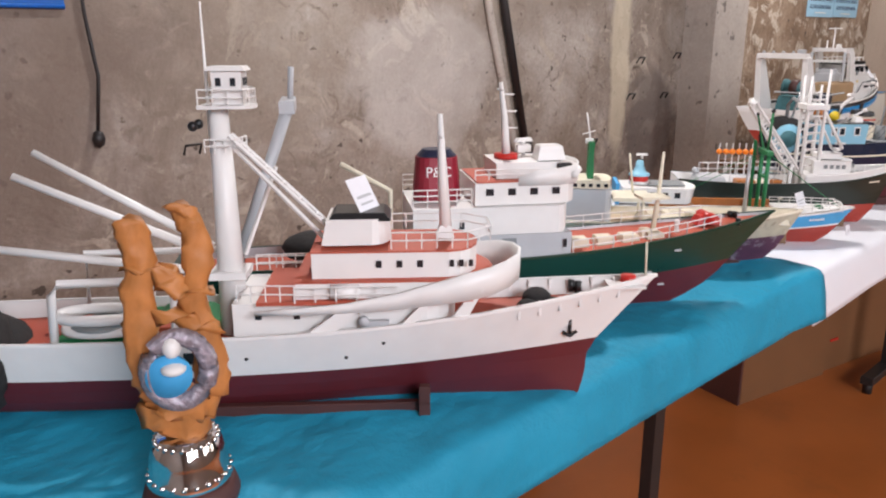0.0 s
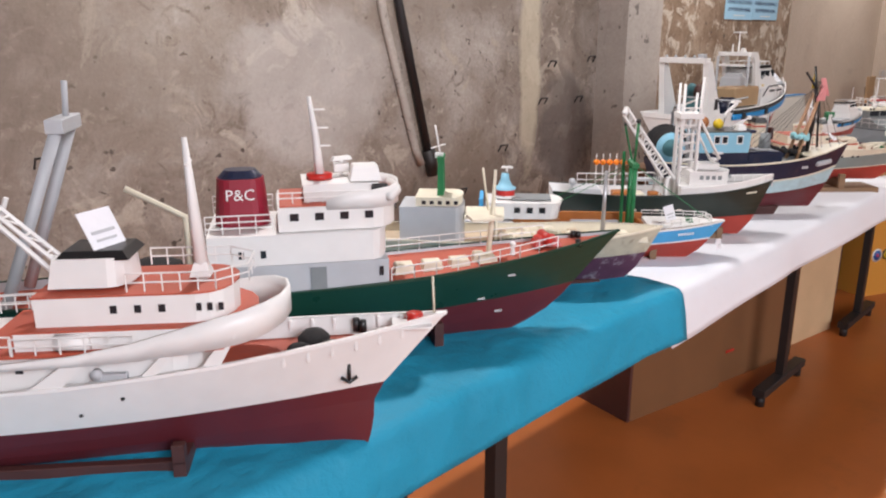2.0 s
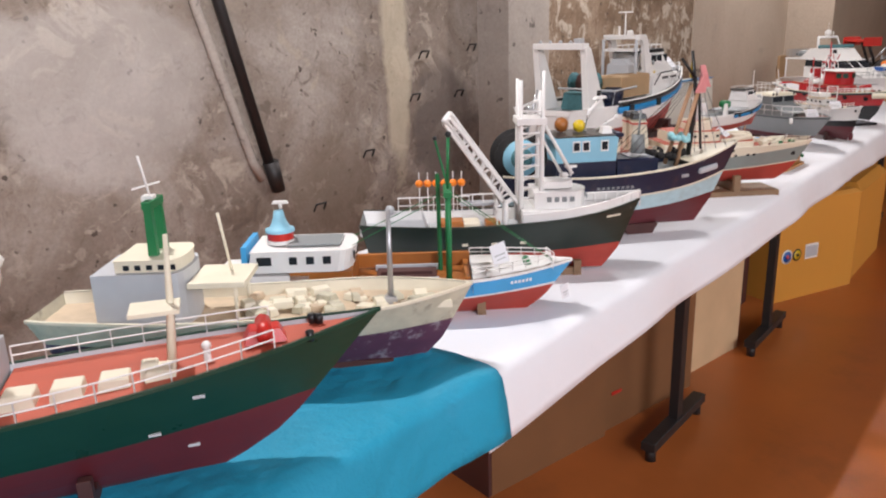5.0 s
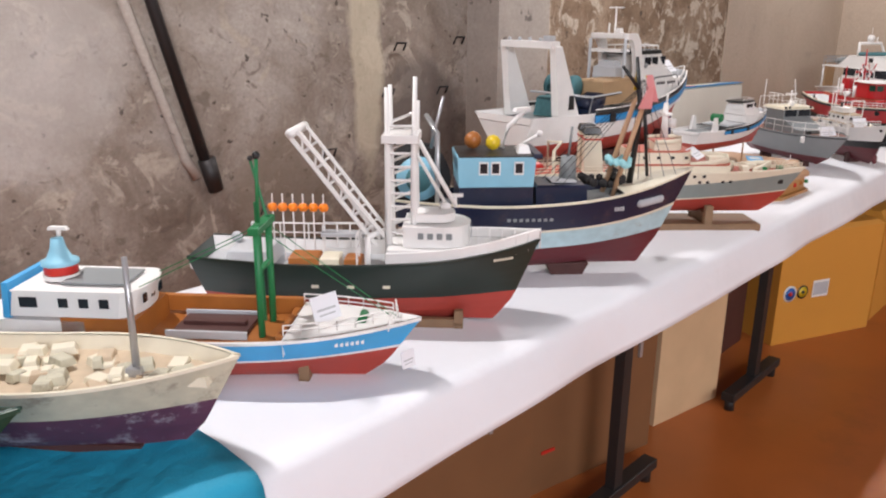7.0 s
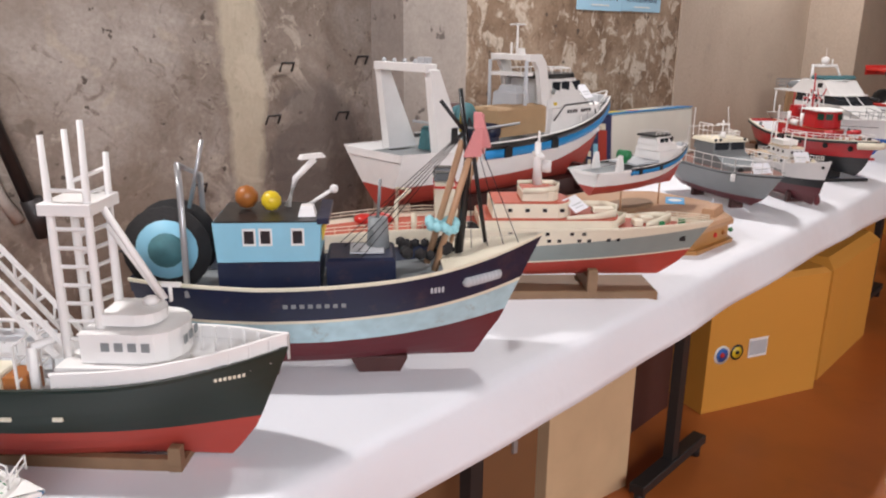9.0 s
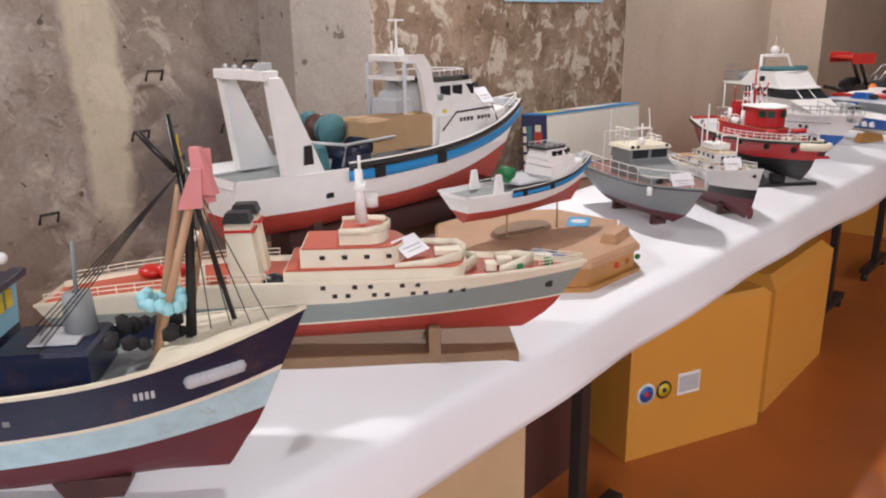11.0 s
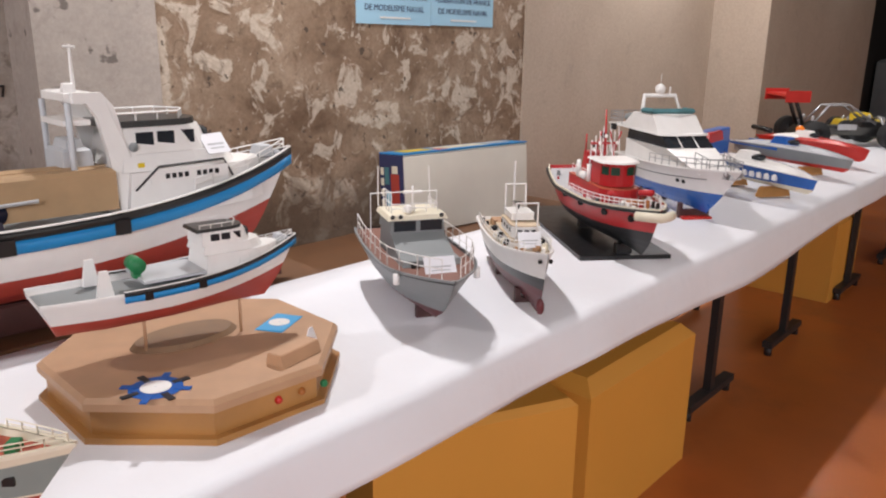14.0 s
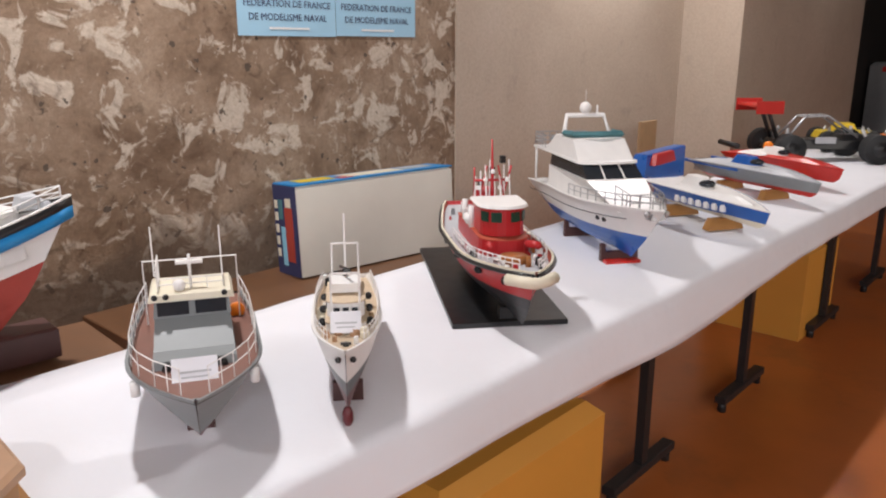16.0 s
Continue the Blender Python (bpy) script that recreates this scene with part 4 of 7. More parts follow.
# worn cream fishing boat
bt = ship("fishing_boat", (2.03, 0.78), -50, 0.73, "worn cream model fishing boat with flaking purple bottom")
H = Hull(0.78, 0.2, 0.125, 0.15, 0.13, 0.06, rake=0.07, bulwark=0.02, entry=0.36)
H.mesh([WORN_PURPLE, (0.25, WORN_PURPLE), (1, WORN)], PALE_DECK, CREAM, bt)
house(bt, -0.66, -0.50, 0.13, 0.105, 0.205, GREY_LIGHT, None, 0.02)
house(bt, -0.62, -0.505, 0.11, 0.206, 0.225, CREAM, CREAM, 0.02)
side_windows(bt, -0.60, -0.52, 5, 0.055, 0.215, 0.010, 0.009)
part(bt, "shelter_roof", CREAM, ("box", (-0.45, 0, 0.178), (0.10, 0.11, 0.01)), ("tube", [(-0.42, -0.045, 0.11), (-0.42, -0.045, 0.175)], 0.004), ("tube", [(-0.42, 0.045, 0.11), (-0.42, 0.045, 0.175)], 0.004))
part(bt, "gallows", GREEN, ("box", (-0.56, -0.024, 0.275), (0.016, 0.014, 0.10), 0, 0.8), ("box", (-0.56, 0.024, 0.275), (0.016, 0.014, 0.10), 0, 0.8), ("box", (-0.56, 0, 0.318), (0.016, 0.066, 0.014)))
part(bt, "aerial", WHITE, ("tube", [(-0.56, 0, 0.312), (-0.575, 0, 0.40)], 0.0022), ("tube", [(-0.585, -0.02, 0.345), (-0.55, 0.02, 0.35)], 0.0018), ("box", (-0.565, 0, 0.325), (0.02, 0.02, 0.012)))
part(bt, "mast", STEEL, ("tube", [(-0.15, 0, 0.11), (-0.148, 0, 0.29)], 0.006, 6, 0, 0.004), ("box", (-0.15, 0, 0.12), (0.03, 0.03, 0.02), 0, 0.7))
part(bt, "pole", CREAM, ("tube", [(-0.44, 0.02, 0.18), (-0.455, 0.02, 0.29)], 0.003))
for i in range(60):
    a, r = random.uniform(-0.42, -0.05), random.uniform(0.02, 0.042)
    w_ = 0.055 * min(1, (-a) / 0.25)
    part(bt, "fish_box_lid", random.choice((CREAM, PALE_DECK, CREAM, WORN)), ("box", (a, random.uniform(-w_, w_), 0.112 + random.uniform(0, 0.014)), (r, r * 0.7, 0.012), 0, 0.8, None, 0.0, random.uniform(0, 180)))
part(bt, "keel_block", WOOD_DARK, ("box", (-0.3, 0, -0.003), (0.3, 0.03, 0.022)))

# light blue fishing boat
bl = ship("fishing_boat", (2.373, 0.768), -50, 0.7255, "light blue model fishing boat with white foredeck and green gallows")
H = Hull(0.77, 0.185, 0.092, 0.112, 0.097, 0.046, rake=0.07, bulwark=0.012, wl_bow=0.012, entry=0.38)
H.mesh([RED_BOTTOM, (0.10, WHITE), (1, HULL_BLUE)], ORANGE_WOOD, WHITE, bl)
g = Geo()
top = H.edge(0.0, 0.22, 0.002, 0.004, -1, 10)
g.add(top + flip(top), [(i, i + 1, 12 + i, 11 + i) for i in range(10)])
g.add([top[-1], flip(top)[-1], (top[-1][0], -top[-1][1], 0.07), (top[-1][0], top[-1][1], 0.07)], [(0, 1, 2, 3)])
g.make("foredeck", WHITE, bl)
part(bl, "side_coaming", ORANGE_WOOD, ("box", (-0.37, 0.075, 0.10), (0.30, 0.012, 0.03)), ("box", (-0.23, 0, 0.085), (0.012, 0.13, 0.03)))
part(bl, "hatch", WOOD_DARK, ("box", (-0.36, 0, 0.085), (0.13, 0.09, 0.012)), ("box", (-0.36, 0, 0.094), (0.11, 0.014, 0.008)))
part(bl, "hatch_edge", GREY_LIGHT, ("box", (-0.36, -0.047, 0.09), (0.14, 0.005, 0.014)), ("box", (-0.36, 0.047, 0.09), (0.14, 0.005, 0.014)))
house(bl, -0.76, -0.56, 0.13, 0.075, 0.115, WHITE, None)
house(bl, -0.60, -0.47, 0.13, 0.074, 0.121, ORANGE_WOOD, None)
house(bl, -0.685, -0.47, 0.13, 0.122, 0.165, WHITE, WHITE, 0.03, 1.0, 0.008)
side_windows(bl, -0.59, -0.52, 3, 0.066, 0.148, 0.016, 0.016)
windows(bl, [(-0.65, -0.067, 0.148)], 0.03, 0.018, 90)
front_windows(bl, -0.468, 0.03, 3, 0.148, 0.014, 0.016)
part(bl, "roof_hatch", GREY, ("box", (-0.55, 0, 0.173), (0.11, 0.08, 0.003)))
part(bl, "side_flash", HULL_BLUE, ("box", (-0.692, 0, 0.148), (0.012, 0.131, 0.06), 0, 0.9))
g = Geo()
g.lathe((-0.625, 0, 0.171), [(0.03, 0), (0.03, 0.008)], 16, 1)
g.lathe((-0.625, 0, 0.179), [(0.028, 0), (0.028, 0.016)], 16, 0)
g.lathe((-0.625, 0, 0.195), [(0.031, 0), (0.031, 0.006), (0.022, 0.008), (0.013, 0.028), (0.010, 0.045), (0.001, 0.045)], 16, 2)
g.make("funnel", [RED, WHITE, SKY_BLUE], bl)
part(bl, "radar", WHITE, ("tube", [(-0.62, 0, 0.245), (-0.62, 0, 0.256)], 0.004), ("box", (-0.62, 0, 0.258), (0.035, 0.010, 0.006), 0, 0.8))
g = Geo()
for y in (-0.034, 0.034):
    g.tube([(-0.268, y, 0.075), (-0.266, y, 0.28)], 0.0062, 8)
g.box((-0.267, 0, 0.272), (0.018, 0.095, 0.012))
g.box((-0.267, 0, 0.20), (0.008, 0.07, 0.006))
g.tube([(-0.267, -0.018, 0.28), (-0.263, -0.018, 0.39)], 0.0035, 6)
g.tube([(-0.267, 0.03, 0.28), (-0.29, 0.035, 0.375)], 0.003, 5)
g.tube([(-0.285, 0.04, 0.08), (-0.287, 0.042, 0.30)], 0.005, 5)
g.make("gallows", GREEN, bl)
part(bl, "mast_lamp", BLACK, ("ball", (-0.263, -0.018, 0.392), 0.007), ("ball", (-0.29, 0.035, 0.377), 0.005))
part(bl, "winch", GREEN, ("tube", [(-0.10, -0.02, 0.112), (-0.10, 0.015, 0.112)], 0.008, 8), ("tube", [(-0.19, -0.05, 0.09), (-0.19, 0.05, 0.09)], 0.006, 8))
g = Geo()
for sd in (-1, 1):
    g.rail([(x, y * sd, z) for x, y, z in H.edge(0.05, 0.22, 0.014, 0.006, 1, 6)], 0.018, 0.03)
g.rail([(-0.05, -0.05, 0.108), (-0.04, 0, 0.109), (-0.05, 0.05, 0.108)], 0.018, 0.03)
g.make("railing", WHITE, bl)
g = Geo()
for y in (-0.02, 0.02):
    g.tube([(-0.266, y, 0.27), (-0.04, y * 0.3, 0.11)], 0.0009, 3)
    g.tube([(-0.266, y, 0.27), (-0.47, y * 2, 0.17)], 0.0009, 3)
g.make("rigging", GREEN, bl)
card(bl, (-0.16, -0.02, 0.135), 0.055, 0.045, 70, 50)
card(bl, (-0.02, -0.03, 0.05), 0.03, 0.03, 80, 50)
q = H.side(1 - 0.07 / 0.77, 0.075)
g = Geo()
for i in range(6):
    q = H.side(1 - (0.085 + 0.009 * i) / 0.77, 0.083)
    g.box((q[0], q[1] - 0.0005, q[2]), (0.005, 0.002, 0.008))
g.make("number_marks", WHITE, bl)
cradle(bl, [-0.2, -0.55], 0.07, 0.010, -0.0025, WOOD_STAND, False)

# black-green longliner
dg = ship("fishing_boat", (2.713, 0.774), -49, 0.733, "black-green model longliner with red bottom and white lattice cranes")
H = Hull(0.69, 0.185, 0.137, 0.172, 0.147, 0.064, rake=0.06, bulwark=0.03, entry=0.36, transom=0.85)
H.mesh([RED_BOTTOM, (1, GREEN_BLACK)], GREY_LIGHT, GREEN_BLACK, dg, WHITE)
g = Geo()
top = H.edge(0.0, 0.30, 0.008, 0.002, -1, 12)
hi = [(x, y, z + 0.018) for x, y, z in top]
for sd in (1, -1):
    fl = [(x, y * sd, z) for x, y, z in top], [(x, y * sd, z) for x, y, z in hi]
    g.add(fl[0] + fl[1], [(i, i + 1, 14 + i, 13 + i) for i in range(12)])
    for p, r in zip(*fl):
        g.tube([(p[0], p[1] * 0.94, p[2] - 0.02), (r[0], r[1] * 0.94, r[2])], 0.0025, 4)
    g.tube([(x, y, z) for x, y, z in fl[1]], 0.003, 5)
g.make("bow_bulwark", WHITE, dg)
house(dg, -0.30, -0.15, 0.14, 0.115, 0.165, WHITE, None, 0.04)
house(dg, -0.27, -0.14, 0.11, 0.166, 0.205, WHITE, WHITE, 0.05)
house(dg, -0.25, -0.17, 0.07, 0.212, 0.228, WHITE, None, 0.03)
side_windows(dg, -0.235, -0.18, 4, 0.055, 0.190, 0.011, 0.012, GREY)
front_windows(dg, -0.139, 0.02, 3, 0.190, 0.011, 0.012, GREY)
g = Geo()
for s, y, zt in ((-0.30, -0.03, 0.47), (-0.25, -0.03, 0.49), (-0.30, 0.03, 0.47), (-0.25, 0.03, 0.44)):
    g.tube([(s, y, 0.12), (s, y, 0.33), (s + (0.004 if s > -0.28 else 0), y, zt)], 0.0078, 8, 0, 0.004)
for i in range(9):
    z = 0.19 + 0.026 * i
    g.tube([(-0.30, -0.03, z), (-0.25, -0.03, z)], 0.003, 4)
    g.tube([(-0.30, 0.03, z), (-0.25, 0.03, z + 0.02)], 0.003, 4)
g.box((-0.275, 0, 0.375), (0.07, 0.085, 0.016))
g.tube([(-0.25, 0.0, 0.38), (-0.17, 0.0, 0.24)], 0.005, 6)
g.tube([(-0.25, 0.02, 0.34), (-0.19, 0.03, 0.235)], 0.004, 6)
g.make("mast", WHITE, dg)
g = Geo()
g.truss((-0.315, -0.02, 0.165), (-0.475, -0.05, 0.385), 0.014, 0.010, 0.005, 7, 0, (0.3, 1, 0))
g.truss((-0.315, 0.03, 0.165), (-0.47, 0.0, 0.39), 0.014, 0.010, 0.004, 7, 0, (0.3, 1, 0))
g.tube([(-0.48, -0.06, 0.385), (-0.465, 0.01, 0.392)], 0.009, 6)
g.tube([(-0.34, -0.05, 0.11), (-0.34, -0.05, 0.185)], 0.007, 6)
g.tube([(-0.34, -0.05, 0.185), (-0.31, 0.0, 0.185)], 0.006, 6)
g.make("crane", WHITE, dg)
for i in range(6):
    x = -0.545 + 0.021 * i
    part(dg, "marker_buoy", ORANGE, ("ball", (x, 0.03, 0.222), 0.011, 0, 8, 0.9))
g = Geo()
for i in range(6):
    x = -0.545 + 0.021 * i
    g.tube([(x, 0.03, 0.10), (x, 0.03, 0.25)], 0.002, 4)
g.rail([(-0.60, 0.06, 0.14), (-0.42, 0.06, 0.14)], 0.04, 0.03, 2, 0.0018)
g.rail([(-0.44, 0.03, 0.11), (-0.36, 0.03, 0.11), (-0.36, -0.06, 0.11)], 0.08, 0.03, 3, 0.0022)
g.make("rack", WHITE, dg)
part(dg, "fish_box", ORANGE_WOOD, ("box", (-0.47, -0.02, 0.12), (0.06, 0.05, 0.04)), ("box", (-0.37, -0.03, 0.12), (0.035, 0.04, 0.04)))
part(dg, "hatch", CREAM, ("box", (-0.42, -0.01, 0.12), (0.04, 0.05, 0.03)))
part(dg, "deck_gear", GREY_LIGHT, ("box", (-0.58, 0, 0.135), (0.10, 0.11, 0.03), 0, 0.8), ("ball", (-0.62, 0.02, 0.16), 0.012), ("box", (-0.40, 0.03, 0.168), (0.09, 0.03, 0.008)))
part(dg, "radar", WHITE, ("ball", (-0.19, 0, 0.238), 0.012, 0, 10, 0.6), ("box", (-0.17, 0.02, 0.255), (0.03, 0.008, 0.006)), ("tube", [(-0.17, 0.02, 0.23), (-0.17, 0.02, 0.255)], 0.003))
g = Geo()
for s in (-0.30, -0.37, -0.44):
    q = H.side(1 + s / 0.69, 0.092)
    g.box((q[0], q[1] - 0.001, q[2]), (0.014, 0.004, 0.006))
q = H.side(1 - 0.055 / 0.69, 0.135)
for i in range(7):
    q = H.side(1 - (0.05 + 0.006 * i) / 0.69, 0.142)
    g.box((q[0], q[1] - 0.0005, q[2]), (0.004, 0.002, 0.005))
g.make("hull_mark", CREAM, dg)
cradle(dg, [-0.16, -0.5], 0.09, 0.014, -0.0095)

# navy fishing boat
nv = ship("fishing_boat", (3.239, 0.716), -42, 0.752, "navy and pale blue model fishing boat with weathered paint")
H = Hull(0.72, 0.21, 0.168, 0.233, 0.178, 0.058, rake=0.09, bulwark=0.025, wl_bow=0.03, entry=0.42, transom=0.6)
H.mesh([MAROON, (0.38, WORN_WHITE), (0.43, CREAM), (1, NAVY)], GREY, CREAM, nv, NAVY)
g = Geo()
top = H.edge(0.0, 0.19, 0.004, 0.001, -1, 10)
g.add(top + flip(top), [(i, i + 1, 12 + i, 11 + i) for i in range(10)])
g.make("foredeck", CREAM, nv)
house(nv, -0.57, -0.40, 0.14, 0.13, 0.205, NAVY, None, 0.0)
house(nv, -0.57, -0.40, 0.138, 0.206, 0.275, SKY_BLUE, BLACK, 0.0, 1.05)
for x in (-0.515, -0.488, -0.435):
    windows(nv, [(x, -0.0723, 0.25)], 0.022, 0.030, 90, WHITE)
    windows(nv, [(x, -0.0730, 0.25)], 0.016, 0.022, 90)
front_windows(nv, -0.396, 0.04, 4, 0.25, 0.018, 0.024, YELLOW)
part(nv, "engine_casing", NAVY, ("box", (-0.33, 0, 0.175), (0.12, 0.11, 0.06)))
part(nv, "casing_lid", GREY_LIGHT, ("box", (-0.32, 0, 0.208), (0.06, 0.06, 0.003)))
part(nv, "funnel", GREY, ("tube", [(-0.30, 0.02, 0.20), (-0.30, 0.02, 0.26)], 0.022, 12, 0, 0.018), ("tube", [(-0.30, 0.02, 0.26), (-0.295, 0.02, 0.33)], 0.003))
part(nv, "mast", BLACK, ("tube", [(-0.155, 0, 0.19), (-0.14, 0, 0.36), (-0.155, 0.01, 0.49)], 0.008, 6, 0, 0.004), ("tube", [(-0.15, 0, 0.42), (-0.19, 0, 0.47)], 0.004), ("tube", [(-0.10, 0.03, 0.20), (-0.135, 0, 0.40)], 0.004))
part(nv, "boom_leg", WOOD_LIGHT, ("tube", [(-0.20, -0.02, 0.17), (-0.13, 0.0, 0.40)], 0.006), ("tube", [(-0.21, 0.03, 0.17), (-0.15, 0.01, 0.40)], 0.006), ("tube", [(-0.17, 0.05, 0.18), (-0.12, 0.02, 0.38)], 0.004))
part(nv, "flag", PINK, ("box", (-0.135, -0.012, 0.40), (0.03, 0.012, 0.05), 0, 0.5, 0.4, 0.012, 15), ("box", (-0.115, 0.0, 0.42), (0.028, 0.016, 0.06), 0, 0.6, 0.5, -0.01, -20), ("box", (-0.12, 0.018, 0.41), (0.022, 0.010, 0.07), 0, 0.4, 0.5, 0.006, 40))
part(nv, "pennant", YELLOW, ("box", (-0.15, 0.015, 0.44), (0.012, 0.003, 0.05), 0, 0.5))
g = Geo()
for i in range(14):
    a = i * 2.4
    g.ball((-0.185 + 0.024 * math.cos(a), 0.024 * math.sin(a), 0.245 + 0.003 * (i % 5)), 0.010, 0, 7)
g.make("float_bunch", AQUA, nv)
part(nv, "buoy", ORANGE_WOOD, ("ball", (-0.53, 0.02, 0.300), 0.021))
part(nv, "buoy", YELLOW, ("ball", (-0.485, 0.0, 0.297), 0.018))
g = Geo()
for i in range(16):
    g.ball((random.uniform(-0.26, -0.17), random.uniform(-0.07, 0.07), 0.19 + random.uniform(0, 0.02)), random.uniform(0.008, 0.016), 0, 6)
g.make("net_heap", BLACK_NET, nv)
g = Geo()
for y in (-0.03, 0.03):
    g.tube([(-0.66, y, 0.22), (-0.66, y * 1.1, 0.22)], 0.075, 20)
g.tube([(-0.66, -0.035, 0.22), (-0.66, 0.03, 0.22)], 0.052, 20, 1)
g.tube([(-0.66, -0.042, 0.22), (-0.66, -0.034, 0.22)], 0.03, 16, 2)
g.make("net_drum", [BLACK_NET, SKY_BLUE, TEAL], nv)
part(nv, "stern_gallows", STEEL, ("tube", [(-0.62, -0.08, 0.15), (-0.62, -0.075, 0.33), (-0.64, 0, 0.36), (-0.62, 0.075, 0.33), (-0.62, 0.08, 0.15)], 0.006), ("tube", [(-0.63, 0.02, 0.28), (-0.60, 0.02, 0.40)], 0.004))
part(nv, "radar", WHITE, ("tube", [(-0.46, 0.03, 0.28), (-0.445, 0.03, 0.33), (-0.41, 0.03, 0.365)], 0.0065), ("box", (-0.415, 0.03, 0.37), (0.05, 0.014, 0.008), 0, 0.8, None, 0.0, 35), ("tube", [(-0.43, 0.02, 0.28), (-0.38, 0.0, 0.315)], 0.0035), ("ball", (-0.376, 0.0, 0.317), 0.008), ("box", (-0.42, -0.035, 0.288), (0.03, 0.03, 0.018), 0, 0.7))
part(nv, "roof_visor", NAVY, ("box", (-0.392, 0, 0.277), (0.02, 0.15, 0.010)))
g = Geo()
for i in range(5):
    y = -0.05 + 0.025 * i
    g.tube([(-0.14, y * 0.2, 0.44), (-0.04 - 0.03 * i, y * 0.4, 0.20)], 0.0009, 3)
    g.tube([(-0.145, y * 0.2, 0.42), (-0.33 - 0.01 * i, y, 0.205)], 0.0009, 3)
g.make("rigging", BLACK, nv)
g = Geo()
for i in range(9):
    q = H.side(1 - (0.075 + 0.008 * i) / 0.72, 0.168)
    g.ball((q[0], q[1], q[2] - 0.0006 * i), 0.010, 0, 8)
g.make("name_board", GREY_LIGHT, nv)
g = Geo()
for i in range(4):
    q = H.side(1 - (0.185 + 0.007 * i) / 0.72, 0.155)
    g.box((q[0], q[1] - 0.001, q[2]), (0.004, 0.002, 0.010))
g.make("number_marks", GREY_LIGHT, nv)
g = Geo()
for i in range(8):
    q = H.side(1 - (0.36 + 0.014 * i) / 0.72, 0.135)
    g.box((q[0], q[1] - 0.0005, q[2]), (0.008, 0.002, 0.007))
g.make("name_marks", GREY, nv)
for x, k in ((-0.30, 1.5), (-0.52, 1.2)):
    part(nv, "keel_stand", WOOD_DARK, ("box", (x, 0, -0.010), (0.07, 0.05, 0.037), 0, 1.2, k))

# cream and grey ship with red decks
ln = ship("research_ship", (3.877, 0.668), -45, 0.772, "cream and grey model ship with red decks and red bottom")
H = Hull(1.02, 0.175, 0.132, 0.132, 0.098, 0.04, rake=0.08, bulwark=0.008, wl_bow=0.022, entry=0.36, band_bow=0.62)
H.mesh([RED_BOTTOM, (0.05, CREAM), (0.5, GREY_GREEN), (1, CREAM)], DECK_RED, CREAM, ln)
house(ln, -0.57, -0.235, 0.158, 0.127, 0.150, CREAM, DECK_RED, 0.03, lip=-0.003)
house(ln, -0.54, -0.35, 0.130, 0.1535, 0.186, CREAM, DECK_RED, 0.04, lip=-0.003)
house(ln, -0.47, -0.38, 0.095, 0.1895, 0.210, CREAM, DECK_RED, 0.03, lip=-0.003)
screen(ln, "bridge_bulwark", *both_sides([(-0.47, -0.048, 0.208, 0.220), (-0.42, -0.049, 0.208, 0.222), (-0.39, -0.035, 0.208, 0.224), (-0.378, 0.0, 0.208, 0.225)]), CREAM)
for row, z, s0_, s1_, n_ in ((0, 0.103, -0.48, -0.24, 11), (1, 0.121, -0.50, -0.30, 8)):
    for i in range(n_):
        if (i + row) % 3 == 2:
            continue
        u_ = 1 + (s0_ + (s1_ - s0_) * i / (n_ - 1)) / 1.02
        q = H.side(u_, z)
        windows(ln, [(q[0], q[1] - 0.0005, z), (q[0], -q[1] + 0.0005, z)], 0.009, 0.008, 90)
side_windows(ln, -0.50, -0.38, 4, 0.0652, 0.172, 0.010, 0.008)
front_windows(ln, -0.352, 0.03, 4, 0.172, 0.010, 0.008)
for s0_, hw, z in ((-0.215, 0.072, 0.128), (-0.105, 0.045, 0.128)):
    screen(ln, "breakwater", *both_sides([(s0_ - 0.07, -hw, z, z + 0.012), (s0_ - 0.03, -hw * 0.6, z, z + 0.02), (s0_, 0.0, z, z + 0.024)]), CREAM, 0.004)
screen(ln, "deck_coaming", *both_sides([(-0.37, -0.074, 0.150, 0.160), (-0.30, -0.070, 0.150, 0.166), (-0.25, -0.045, 0.150, 0.170), (-0.237, 0.0, 0.150, 0.172)]), CREAM, 0.004)
part(ln, "hatch", CREAM, ("box", (-0.27, 0, 0.16), (0.05, 0.03, 0.01)), ("box", (-0.16, 0.01, 0.134), (0.03, 0.02, 0.014)), ("box", (-0.19, -0.02, 0.134), (0.02, 0.03, 0.014)))
part(ln, "winch", GREEN, ("box", (-0.075, 0.0, 0.130), (0.014, 0.02, 0.014)), ("box", (-0.135, -0.03, 0.132), (0.012, 0.014, 0.014)))
part(ln, "mast", WHITE, ("tube", [(-0.43, 0, 0.22), (-0.432, 0, 0.32)], 0.012, 8, 0, 0.007), ("box", (-0.43, 0, 0.29), (0.02, 0.06, 0.006)), ("tube", [(-0.43, 0, 0.32), (-0.43, 0, 0.345)], 0.003), ("tube", [(-0.41, 0, 0.25), (-0.41, 0, 0.275)], 0.012, 10))
for y in (0.035, -0.035):
    g = Geo()
    g.box((-0.64, y, 0.165), (0.06, 0.04, 0.14), 0, 0.9, 0.75, -0.01)
    g.box((-0.65, y, 0.246), (0.05, 0.04, 0.018), 1, 0.8)
    g.box((-0.647, y, 0.222), (0.054, 0.039, 0.005), 2)
    g.make("funnel", [CREAM, BLACK, RED], ln)
part(ln, "lifeboat", RED, ("ball", (-0.80, 0.04, 0.125), 0.03, 0, 12, 0.5), ("ball", (-0.84, 0.04, 0.125), 0.026, 0, 12, 0.5))
